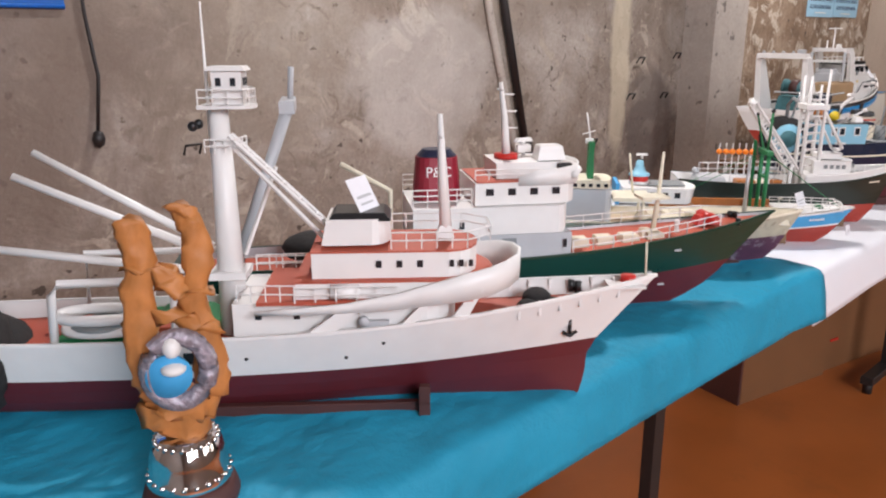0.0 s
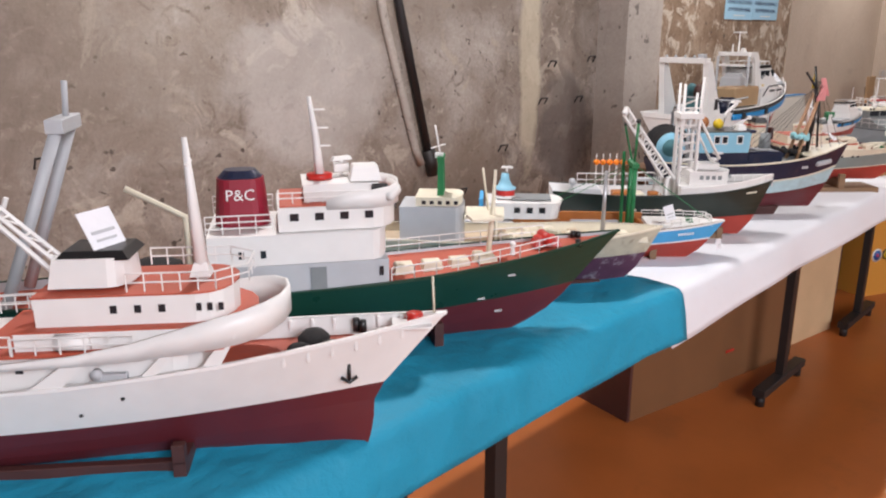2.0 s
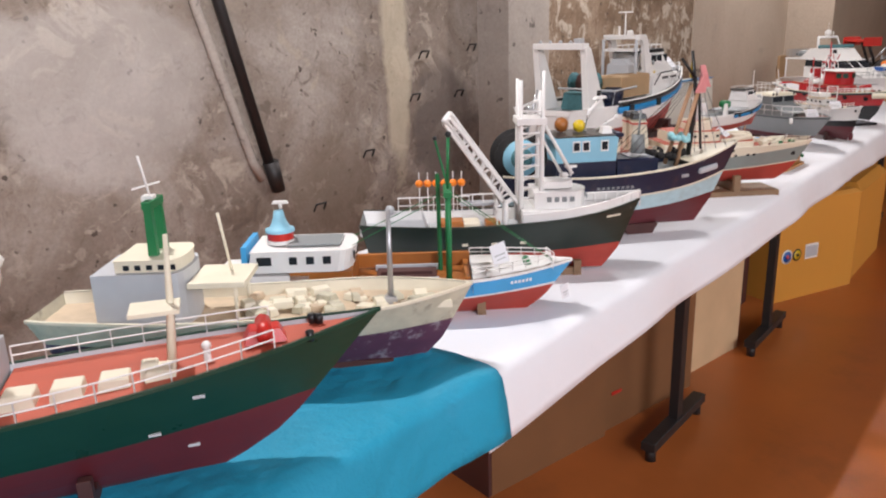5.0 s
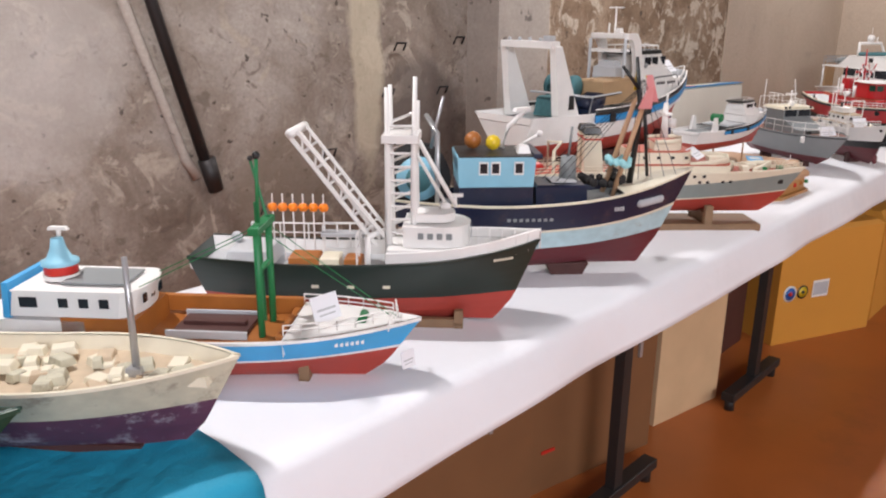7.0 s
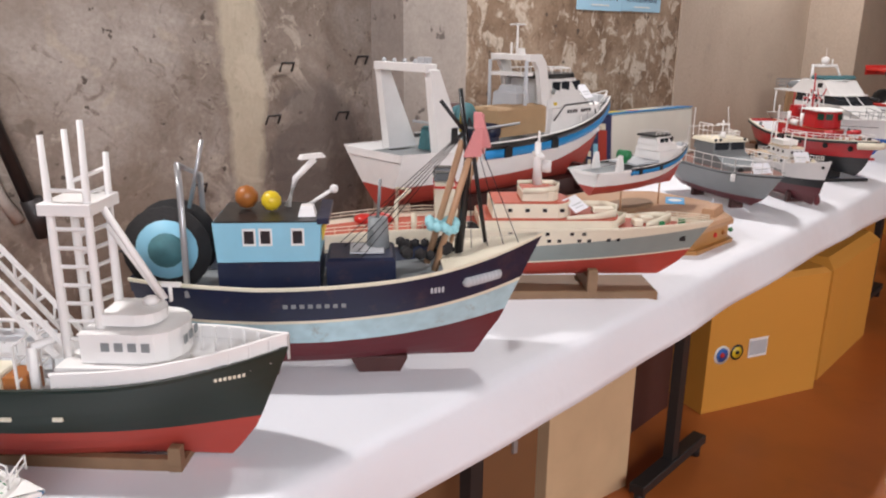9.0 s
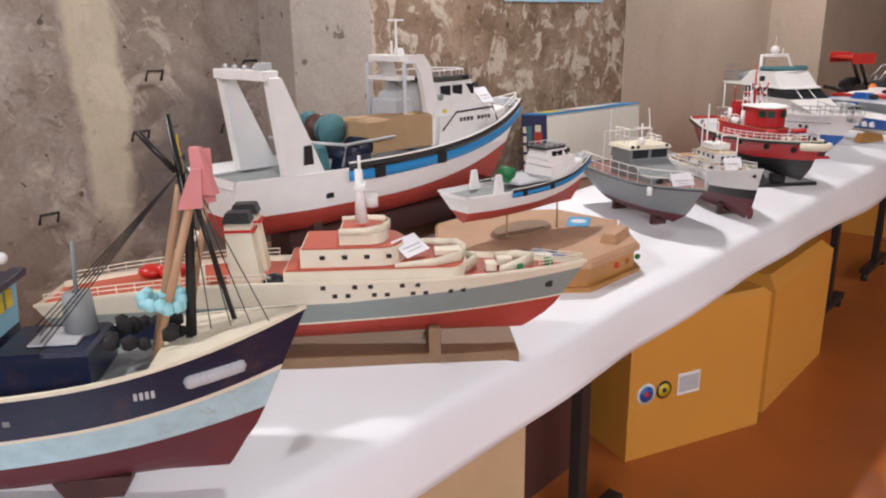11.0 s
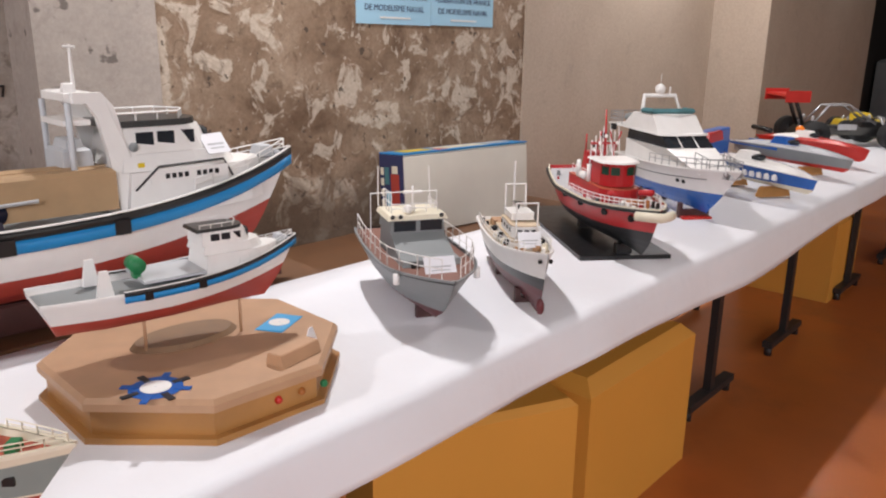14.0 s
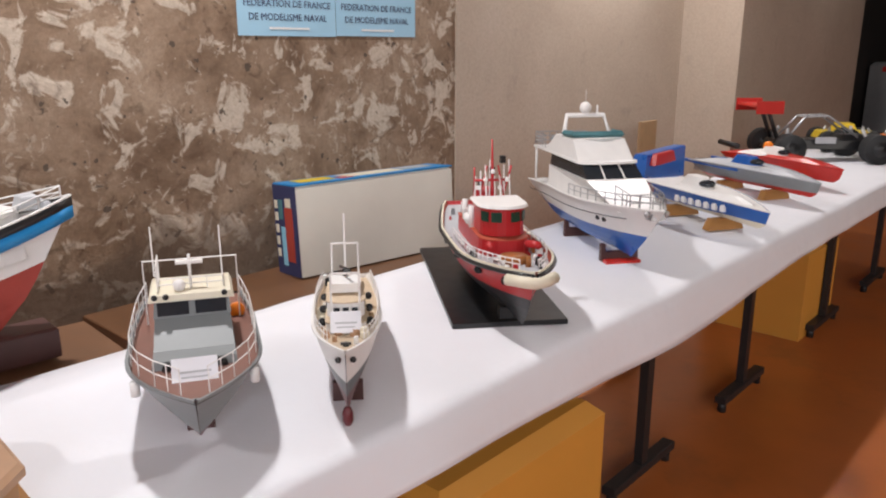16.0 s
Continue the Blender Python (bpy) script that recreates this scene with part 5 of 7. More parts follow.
part(ln, "deck_crane", CREAM, ("tube", [(-0.72, -0.05, 0.095), (-0.72, -0.05, 0.16)], 0.007), ("tube", [(-0.76, 0.05, 0.09), (-0.76, 0.05, 0.20), (-0.73, 0.0, 0.205), (-0.76, -0.06, 0.19), (-0.76, -0.06, 0.09)], 0.005))
part(ln, "drum", BLACK, ("tube", [(-0.59, -0.075, 0.125), (-0.59, -0.055, 0.125)], 0.02, 14))
g = Geo()
for sd in (-1, 1):
    g.rail([(x, y * sd, z) for x, y, z in H.edge(0.01, 0.10, 0.004, 0.002, 1, 4)], 0.012, 0.02, 2, 0.001)
    g.rail([(x, y * sd, z) for x, y, z in H.edge(0.6, 1.0, 0.004, 0.002, 1, 4)], 0.016, 0.03, 2, 0.001)
g.make("railing", CREAM, ln)
q = H.side(1 - 0.055 / 1.02, 0.093)
part(ln, "hawse", BLACK, ("box", (q[0], q[1] - 0.001, q[2]), (0.014, 0.004, 0.012)))
card(ln, (-0.34, -0.02, 0.178), 0.075, 0.045, 35, 55)
part(ln, "stand_board", WOOD_STAND, ("box", (-0.50, 0, -0.036), (0.72, 0.13, 0.022)))
part(ln, "stand_post", WOOD_STAND, ("box", (-0.30, 0, -0.008), (0.02, 0.13, 0.034)), ("box", (-0.75, 0, -0.008), (0.02, 0.13, 0.034)), ("box", (-0.30, -0.066, 0.004), (0.022, 0.02, 0.055)), ("box", (-0.30, 0.066, 0.004), (0.022, 0.02, 0.055)))


def stern_trawler(name, at, heading, base, k, label, full=True, group="model boats on the tables"):
    """White stern trawler with a blue stripe; k scales the big one's sizes, full adds its gantry, arch and deck gear."""
    t = ship(name, at, heading, base, label, group)
    S = lambda *p: tuple(v * k for v in p)
    H = Hull(1.22 * k, 0.34 * k, 0.178 * k, 0.272 * k, 0.185 * k, 0.075 * k, rake=0.13 * k, bulwark=0.024 * k, wl_bow=0.07 * k, entry=0.5, transom=0.85)
    H.mesh([RED_BOTTOM, (0.99, WHITE), (1, WHITE)], GREY, WHITE, t)
    # raised forward side with black and blue stripes
    n = 20
    for sd in (-1, 1):
        e = H.edge(0.0, 0.90 * k, -0.003 * k, 0, 1, n)
        for part_name, lo, hi, m in (("blue_stripe", -0.034, -0.006, STRIPE_BLUE), ("black_stripe", -0.006, 0.014, BLACK), ("side_rail", 0.014, 0.018, WHITE)):
            screen(t, part_name, [(x, y * sd) for x, y, z in e], [z + lo * k for x, y, z in e], [z + hi * k for x, y, z in e], m, 0.006 * k)
        for s in (0.56, 0.80):
            q = H.edge(s * k, s * k + 0.001, -0.006 * k, 0, sd, 1)[0]
            part(t, "stripe_break", BLACK, ("box", (q[0], q[1], q[2] - 0.018 * k), S(0.035, 0.008, 0.034)))
    # superstructure
    g = Geo()
    g.prism([S(*p) for p in plan(-0.52, -0.10, 0.24, 0.25)], 0.17 * k, 0.275 * k, 0, 0, 0.93)
    g.make("forecastle", WHITE, t)
    g = Geo()
    g.prism([S(*p) for p in plan(-0.52, -0.19, 0.21, 0.14)], 0.276 * k, 0.315 * k, 0, 0, 0.90, -0.012 * k)
    g.make("deckhouse", WHITE, t)
    g = Geo()
    g.prism([S(*p) for p in plan(-0.52, -0.255, 0.185, 0.09)], 0.3155 * k, 0.378 * k, 0, 0, 0.84, -0.02 * k)
    g.make("wheelhouse", WHITE, t)
    g = Geo()
    g.prism([S(*p) for p in plan(-0.54, -0.295, 0.172, 0.08)], 0.3785 * k, 0.393 * k, 0, 0, 0.96)
    g.make("roof", BLACK, t)
    for i in range(3):
        for sd in (-1, 1):
            windows(t, [S(-0.455 + 0.052 * i, sd * (0.0865 - 0.004 * (i == 2)), 0.350)], 0.042 * k, 0.032 * k, 90 + sd * (2 + 12 * (i == 2)))
    for i in range(3):
        windows(t, [S(-0.268 - 0.014 * abs(i - 1), -0.042 + 0.042 * i, 0.350)], 0.036 * k, 0.03 * k, 0)
    g = Geo()
    g.rail([S(-0.52, -0.075, 0.393), S(-0.36, -0.07, 0.393), S(-0.32, 0, 0.393), S(-0.36, 0.07, 0.393), S(-0.52, 0.075, 0.393)], 0.018 * k, 0.05 * k, 1, 0.0022 * k)
    e = H.edge(0.02 * k, 0.36 * k, 0.01 * k, 0.016 * k, -1, 6)
    g.rail(e, 0.028 * k, 0.045 * k, 2, 0.0018 * k)
    g.rail(flip(e), 0.028 * k, 0.045 * k, 2, 0.0018 * k)
    g.make("railing", WHITE, t)
    part(t, "foredeck_gear", GREY_LIGHT, ("box", S(-0.09, 0.0, 0.285), S(0.05, 0.06, 0.03), 0, 0.7), ("tube", [S(-0.06, -0.03, 0.275), S(-0.06, 0.03, 0.275)], 0.012 * k, 8))
    if not full:
        for sd in (-1, 1):
            part(t, "stern_post", WHITE, ("box", S(-0.96, sd * 0.11, 0.225), S(0.07, 0.03, 0.12), 0, 0.6, 0.5))
        part(t, "shelter_deck", GREY_LIGHT, ("box", S(-0.66, 0, 0.205), S(0.28, 0.25, 0.014)))
        part(t, "net_drum", GREEN, ("tube", [S(-0.80, -0.06, 0.265), S(-0.80, 0.03, 0.265)], 0.035 * k, 14), ("box", S(-0.80, -0.015, 0.22), S(0.03, 0.05, 0.03)))
        return t, H, S
    fin = [(-0.61, 0.462), (-0.548, 0.462), (-0.522, 0.43), (-0.505, 0.36), (-0.455, 0.26), (-0.455, 0.19), (-0.53, 0.19), (-0.545, 0.33), (-0.563, 0.41), (-0.582, 0.438), (-0.61, 0.438)]
    m_ = len(fin)
    for sd in (-1, 1):
        g = Geo()
        g.add([S(x, sd * (0.100 - 0.008 * (z > 0.3)), z) for x, z in fin] + [S(x, sd * (0.082 - 0.008 * (z > 0.3)), z) for x, z in fin], [tuple(range(m_)), tuple(range(2 * m_ - 1, m_ - 1, -1))] + [(i, (i + 1) % m_, m_ + (i + 1) % m_, m_ + i) for i in range(m_)])
        g.make("arch_fin", WHITE, t)
        part(t, "arch_post", GREY_LIGHT, ("tube", [S(-0.62, sd * 0.085, 0.19), S(-0.62, sd * 0.085, 0.44)], 0.007 * k, 6))
        g = Geo()
        g.box(S(-1.01, sd * 0.118, 0.295), S(0.12, 0.034, 0.262), 0, 0.8, 0.3, -0.075 * k)
        g.make("gantry_leg", WHITE, t)
        part(t, "gantry_vent", BLACK, ("box", S(-1.005, sd * 0.1365, 0.225), S(0.03, 0.003, 0.05), 0, 1.0, 0.8))
    part(t, "arch_top", WHITE, ("box", S(-0.588, 0, 0.452), S(0.07, 0.148, 0.018)), ("box", S(-0.60, 0, 0.395), S(0.06, 0.146, 0.012)))
    part(t, "mast", WHITE, ("tube", [S(-0.575, 0, 0.46), S(-0.575, 0, 0.565)], 0.005 * k, 5, 0, 0.003 * k), ("tube", [S(-0.575, -0.035, 0.56), S(-0.575, 0.035, 0.56)], 0.003 * k, 4), ("tube", [S(-0.56, 0.04, 0.46), S(-0.56, 0.04, 0.50)], 0.004 * k, 4), ("box", S(-0.60, -0.04, 0.472), S(0.03, 0.02, 0.02), 0, 0.7))
    part(t, "winch_house", GREY_LIGHT, ("box", S(-0.60, 0.0, 0.29), S(0.07, 0.12, 0.09), 0, 0.9), ("box", S(-0.60, 0.0, 0.345), S(0.04, 0.09, 0.02), 0, 0.8))
    part(t, "gantry_beam", WHITE, ("box", S(-1.092, 0, 0.430), S(0.045, 0.245, 0.024)))
    part(t, "gantry_light", GREY_LIGHT, *[("ball", S(-1.09, -0.10 + 0.05 * i, 0.447), 0.008 * k, 0, 6) for i in range(5)], ("box", S(-1.09, -0.09, 0.452), S(0.03, 0.03, 0.018)))
    part(t, "net_drum", TEAL, ("tube", [S(-0.84, -0.01, 0.262), S(-0.84, 0.09, 0.262)], 0.037 * k, 16), ("tube", [S(-0.84, -0.022, 0.262), S(-0.84, -0.010, 0.262)], 0.047 * k, 18), ("tube", [S(-0.84, 0.09, 0.262), S(-0.84, 0.10, 0.262)], 0.047 * k, 18))
    part(t, "drum_cover", WOOD_DARK, ("tube", [S(-0.84, 0.02, 0.262), S(-0.84, 0.06, 0.262)], 0.044 * k, 16))
    part(t, "deck_winch", NAVY, ("box", S(-0.83, -0.09, 0.19), S(0.10, 0.07, 0.06), 0, 0.8), ("tube", [S(-0.80, -0.12, 0.22), S(-0.80, -0.05, 0.22)], 0.026 * k, 12), ("tube", [S(-0.87, -0.12, 0.21), S(-0.87, -0.05, 0.21)], 0.022 * k, 12))
    part(t, "winch_casing", TEAL, ("box", S(-0.93, 0.0, 0.195), S(0.07, 0.16, 0.075), 0, 0.85))
    part(t, "deck_rail", GREY_LIGHT, ("tube", [S(-0.90, -0.14, 0.18), S(-0.885, -0.142, 0.238), S(-0.72, -0.15, 0.245)], 0.0045 * k), ("tube", [S(-0.885, -0.142, 0.238), S(-0.985, -0.05, 0.25), S(-0.985, 0.08, 0.25)], 0.0045 * k))
    return t, H, S


wt, H, S = stern_trawler("trawler", (4.887, 1.571), -4, 0.80, 1.0, "large white model stern trawler with blue stripe and red bottom")
g = Geo()
g.box((-0.665, -0.055, 0.245), (0.25, 0.12, 0.095))
g.box((-0.665, -0.055, 0.2935), (0.25, 0.02, 0.002))
g.make("cardboard_box", CARD_TAN, wt, "small tan cardboard box on the deck")
part(wt, "name_panel", WHITE, ("box", (-0.36, -0.1165, 0.262), (0.20, 0.003, 0.032)))
part(wt, "panel_outline", BLACK, ("tube", [(-0.50, -0.1195, 0.235), (-0.44, -0.1185, 0.286), (-0.27, -0.1150, 0.290), (-0.245, -0.1140, 0.245)], 0.003, 4))
part(wt, "name_marks", BLACK, *[("box", (-0.42 + 0.016 * i, -0.1188, 0.262), (0.010, 0.002, 0.012)) for i in range(9) if i != 4])
part(wt, "emblem", GREY, ("tube", [(-0.49, -0.101, 0.335), (-0.49, -0.1035, 0.335)], 0.011, 14))
part(wt, "yellow_mark", YELLOW, ("box", (-0.475, -0.101, 0.288), (0.016, 0.003, 0.016)))
q = H.side(1 - 0.17 / 1.22, 0.20)
lettering("819535", 0.03, BLACK, wt, (q[0], q[1] - 0.004, q[2]), 70, 28)
for s, z in ((-0.87, 0.15), (-0.95, 0.11)):
    q = H.side(1 + s / 1.22, z)
    part(wt, "scupper", BLACK, ("box", (q[0], q[1] - 0.001, q[2]), (0.022, 0.006, 0.014)))
card(wt, (-0.27, -0.075, 0.325), 0.07, 0.06, 50, 10)
part(wt, "keel_stand", WOOD_DARK, ("box", (-0.55, 0, -0.035), (0.95, 0.10, 0.07)))
for x in (-0.25, -0.95):
    part(wt, "stand_arm", WOOD_DARK, ("box", (x, 0, 0.0), (0.03, 0.16, 0.10)))

sm, H, S = stern_trawler("trawler", (4.492, 1.036), -9, 0.876, 0.41, "small white model stern trawler on two brass rods", False)
for s in (-0.13, -0.32):
    part(sm, "rod", WOOD_LIGHT, ("tube", [(s, 0, -0.072), (s, 0, 0.03)], 0.003, 6))

# octagonal plinth under the small trawler
oc = thing("octagonal_plinth", pose(4.275, 1.075, TABLE + 0.012, 0, 0, -3), "octagonal varnished wooden plinth with crests and coloured buttons", "display plinth")


def octagon(r, k=0.4142):
    return [(r, -r * k), (r, r * k), (r * k, r), (-r * k, r), (-r, r * k), (-r, -r * k), (-r * k, -r), (r * k, -r)]


g = Geo()
g.prism(octagon(0.265), 0.0, 0.012)
g.prism(octagon(0.25), 0.012, 0.058, 0, 0)
g.make("base", WOOD_OCT, oc)
g = Geo()
g.prism(octagon(0.262), 0.0585, 0.072)
g.prism(octagon(0.262), 0.0722, 0.080, 0, 0, 0.97)
g.make("top", WOOD_LIGHT, oc)
g = Geo()
g.prism([(0.11 * math.cos(a) - 0.01, 0.06 * math.sin(a) + 0.03) for a in [2 * math.pi * i / 24 for i in range(24)]], 0.0805, 0.090, 0, 0, 0.9)
o = g.make("oval_foot", WOOD_STAND, oc)
g = Geo()
g.box((0.17, -0.03, 0.0815), (0.10, 0.06, 0.002), 0, 0.95, None, 0, 30)
g.lathe((0.17, -0.03, 0.083), [(0.022, 0), (0.001, 0.0005)], 16, 1, False)
g.make("crest_badge", [HULL_BLUE, WHITE], oc)
g = Geo()
for i in range(8):
    a = i * math.pi / 4
    g.box((-0.155 + 0.045 * math.cos(a), -0.15 + 0.045 * math.sin(a), 0.0815), (0.03, 0.012, 0.002), i % 2, 1, None, 0, 45 * i)
g.lathe((-0.155, -0.15, 0.0815), [(0.045, 0), (0.001, 0.0008)], 20, 1, False)
g.lathe((-0.155, -0.15, 0.083), [(0.026, 0), (0.001, 0.0008)], 20, 2, False)
g.make("wheel_emblem", [BLACK, DEEP_BLUE, WHITE], oc)
g = Geo()
g.box((0.09, -0.20, 0.092), (0.10, 0.045, 0.024), 0, 0.7, 1.0, 0, 12)
g.make("name_block", WOOD_LIGHT, oc)
part(oc, "small_card", PAPER, ("box", (0.15, -0.17, 0.10), (0.04, 0.002, 0.03), 0, 1, 0.3, 0.0, 20))
for i, m in enumerate((RED, ORANGE_WOOD, GREEN)):
    part(oc, "button", m, ("ball", (0.02 + 0.05 * i, -0.2505, 0.035), 0.008, 0, 8))

# kit carton and the low bench behind the tables
bench = thing("bench", pose(6.2, 2.2, 0), "low dark brown wooden bench behind the tables", "bench")
g = Geo()
g.box((0, 0, 0.49), (2.0, 0.40, 0.04))
g.make("seat", WOOD_TOP, bench)
for x in (-0.9, 0.9):
    part(bench, "leg", WOOD_TOP, ("box", (x, 0, 0.235), (0.05, 0.34, 0.468)))
kit = thing("kit_carton", pose(6.39, 2.20, 0.513, -4, 0, -7), "large white model kit carton with blue printed edge", "box")
g = Geo()
g.box((0, 0, 0.185), (0.82, 0.17, 0.37))
g.make("body", CARTON_WHITE, kit)
g = Geo()
g.box((0, 0.0, 0.3725), (0.825, 0.174, 0.006))
g.make("printed_top", STRIPE_BLUE, kit)
g = Geo()
g.box((-0.4125, 0.0, 0.185), (0.006, 0.174, 0.368))
g.make("printed_end", INK, kit)
for at_, size_, m_k in (((-0.4165, -0.03, 0.17), (0.003, 0.06, 0.22), RED_BOTTOM), ((-0.4165, -0.03, 0.30), (0.003, 0.04, 0.035), CREAM), ((-0.4165, 0.02, 0.12), (0.003, 0.03, 0.16), SKY_BLUE), ((-0.4165, 0.03, 0.27), (0.003, 0.03, 0.08), TEAL), ((0.02, 0.01, 0.376), (0.30, 0.10, 0.003), CREAM), ((-0.27, 0.01, 0.376), (0.16, 0.09, 0.003), YELLOW), ((0.27, 0.02, 0.376), (0.16, 0.08, 0.003), GREY_LIGHT), ((-0.14, -0.03, 0.376), (0.06, 0.05, 0.003), RED)):
    part(kit, "printed_patch", m_k, ("box", at_, size_))
for i in range(5):
    part(kit, "printed_letter", CREAM, ("box", (-0.4165, 0.066, 0.09 + 0.05 * i), (0.003, 0.022, 0.034)))
prop = thing("trawler_bench", pose(4.3, 1.66, 0, 0, 0, -4), "narrow dark wooden bench carrying the large trawler", "bench")
part(prop, "seat", WOOD_TOP, ("box", (0, 0, 0.70), (1.3, 0.30, 0.03)))
for x in (-0.55, 0.55):
    part(prop, "leg", WOOD_TOP, ("box", (x, 0, 0.342), (0.05, 0.26, 0.684)))

# grey patrol boat
gr = ship("patrol_boat", (4.735, 0.80), -120, 0.752, "grey model patrol boat with brown deck and grey cabin")
H = Hull(0.58, 0.235, 0.122, 0.13, 0.122, 0.035, rake=0.09, bulwark=0.004, entry=0.40, transom=0.85, full=0.42, foot=0.10)
H.mesh([MAROON, (0.9, GREY), (1, BLACK)], DECK_BROWN, GREY, gr)
g = Geo()
g.prism(plan(-0.40, -0.16, 0.15), 0.102, 0.135, 0, 0, 0.94)
g.make("trunk_cabin", GREY, gr)
g = Geo()
g.add([(-0.155, -0.072, 0.105), (-0.155, 0.072, 0.105), (-0.30, 0.068, 0.175), (-0.30, -0.068, 0.175), (-0.40, -0.072, 0.105), (-0.40, 0.072, 0.105), (-0.40, 0.068, 0.175), (-0.40, -0.068, 0.175)], [(0, 1, 2, 3), (0, 3, 7, 4), (1, 5, 6, 2), (3, 2, 6, 7), (4, 7, 6, 5)])
g.prism(plan(-0.41, -0.29, 0.14), 0.172, 0.205, 0, 0, 0.95)
g.make("wheelhouse", GREY, gr)
part(gr, "roof", CREAM, ("box", (-0.35, 0, 0.211), (0.13, 0.155, 0.012), 0, 0.93))
for y in (-0.034, 0.034):
    windows(gr, [(-0.2885, y, 0.190)], 0.056, 0.026, 0)
for y in (-0.045, 0.045):
    part(gr, "vent_ring", BLACK, ("tube", [(-0.165, y, 0.125), (-0.155, y, 0.125)], 0.010, 10))
part(gr, "roof_light", BLACK, *[("ball", (-0.287, y, 0.214), 0.006, 0, 8) for y in (-0.065, -0.045, 0.06)])
part(gr, "deck_hatch", GREY, ("box", (-0.075, 0, 0.112), (0.04, 0.05, 0.012), 0, 0.85))
g = Geo()
e = H.edge(0.03, 0.55, 0.008, 0.002, -1, 10)
g.rail(e, 0.045, 0.04, 2)
g.rail(flip(e), 0.045, 0.04, 2)
g.rail([(-0.40, -0.06, 0.217), (-0.32, -0.06, 0.217)], 0.05, 0.03)
g.tube([(-0.34, 0.0, 0.217), (-0.34, 0.0, 0.28)], 0.003)
g.rail([(-0.40, 0.06, 0.217), (-0.32, 0.06, 0.217), (-0.32, -0.06, 0.217)], 0.022, 0.03)
g.box((-0.34, 0, 0.265), (0.012, 0.05, 0.006))
g.tube([(-0.38, 0.06, 0.217), (-0.40, 0.06, 0.32)], 0.002, 4)
g.tube([(-0.42, -0.07, 0.217), (-0.42, -0.07, 0.32)], 0.002, 4)
g.tube([(-0.42, 0.09, 0.105), (-0.42, 0.09, 0.25), (-0.42, -0.09, 0.25), (-0.42, -0.09, 0.105)], 0.002, 4)
g.ball((-0.31, -0.02, 0.228), 0.012)
g.make("railing", WHITE, gr)
for sd in (-1, 1):
    part(gr, "fender", WHITE, ("tube", [(-0.13, sd * 0.098, 0.095), (-0.13, sd * 0.098, 0.12)], 0.008, 8))
part(gr, "life_ring", ORANGE, ("tube", [(-0.43, 0.085, 0.13), (-0.42, 0.085, 0.13)], 0.016, 12))
card(gr, (-0.11, 0.0, 0.137), 0.075, 0.045, 55, 90)
cradle(gr, [-0.22, -0.45], 0.05, 0.026, -0.0285, WOOD_DARK, False)

# white coastal minesweeper
mi = ship("minesweeper", (4.975, 0.725), -131, 0.742, "white and black model naval ship with red bottom and light decks")
H = Hull(0.66, 0.145, 0.122, 0.170, 0.112, 0.05, rake=0.05, bulwark=0.010, wl_bow=0.02, entry=0.5)
H.mesh([MAROON, (0.32, BLACK), (1, WHITE)], PALE_DECK, WHITE, mi)
part(mi, "bulb", MAROON, ("ball", (-0.052, 0, 0.024), 0.011, 0, 10, 1.9))
house(mi, -0.42, -0.20, 0.08, 0.11, 0.145, WHITE, PALE_DECK, 0.02)
house(mi, -0.36, -0.22, 0.075, 0.152, 0.182, WHITE, PALE_DECK, 0.02)
front_windows(mi, -0.22, 0.018, 3, 0.17, 0.012, 0.009)
side_windows(mi, -0.35, -0.25, 4, 0.0375, 0.17, 0.011, 0.010)
house(mi, -0.35, -0.27, 0.06, 0.189, 0.205, WHITE, WHITE)
g = Geo()
for y in (-0.028, 0.028):
    g.tube([(-0.22, y, 0.145), (-0.22, y, 0.245)], 0.0025, 5)
    g.tube([(-0.36, y, 0.15), (-0.36, y, 0.27)], 0.0025, 5)
g.tube([(-0.22, -0.028, 0.245), (-0.22, 0.028, 0.245)], 0.0025, 5)
g.tube([(-0.36, -0.028, 0.27), (-0.36, 0.028, 0.27)], 0.0025, 5)
g.tube([(-0.38, 0, 0.20), (-0.38, 0, 0.33)], 0.003, 5)
g.rail(H.edge(0.10, 0.6, 0.005, 0.002, -1, 10), 0.022, 0.03, 2, 0.0012)
g.rail(flip(H.edge(0.10, 0.6, 0.005, 0.002, -1, 10)), 0.022, 0.03, 2, 0.0012)
g.make("mast_and_rails", WHITE, mi)
part(mi, "gun", BLACK, ("tube", [(-0.33, 0, 0.205), (-0.33, 0, 0.225)], 0.005), ("tube", [(-0.34, -0.01, 0.225), (-0.28, 0.01, 0.232)], 0.003), ("tube", [(-0.10, 0.0, 0.135), (-0.10, 0, 0.148)], 0.006), ("tube", [(-0.115, 0.01, 0.135), (-0.115, -0.01, 0.135)], 0.008))
for x in (-0.24, -0.32, -0.40):
    for y in (-0.048, 0.048):
        part(mi, "life_raft", BLACK, ("ball", (x, y, 0.138), 0.009, 0, 8))
part(mi, "tender", WOOD_LIGHT, ("ball", (-0.48, 0.0, 0.13), 0.03, 0, 10, 0.4), ("box", (-0.55, 0, 0.12), (0.05, 0.05, 0.02)))
part(mi, "hawse", BLACK, ("ball", (-0.024, -0.013, 0.146), 0.006, 0, 8), ("ball", (-0.024, 0.013, 0.146), 0.006, 0, 8))
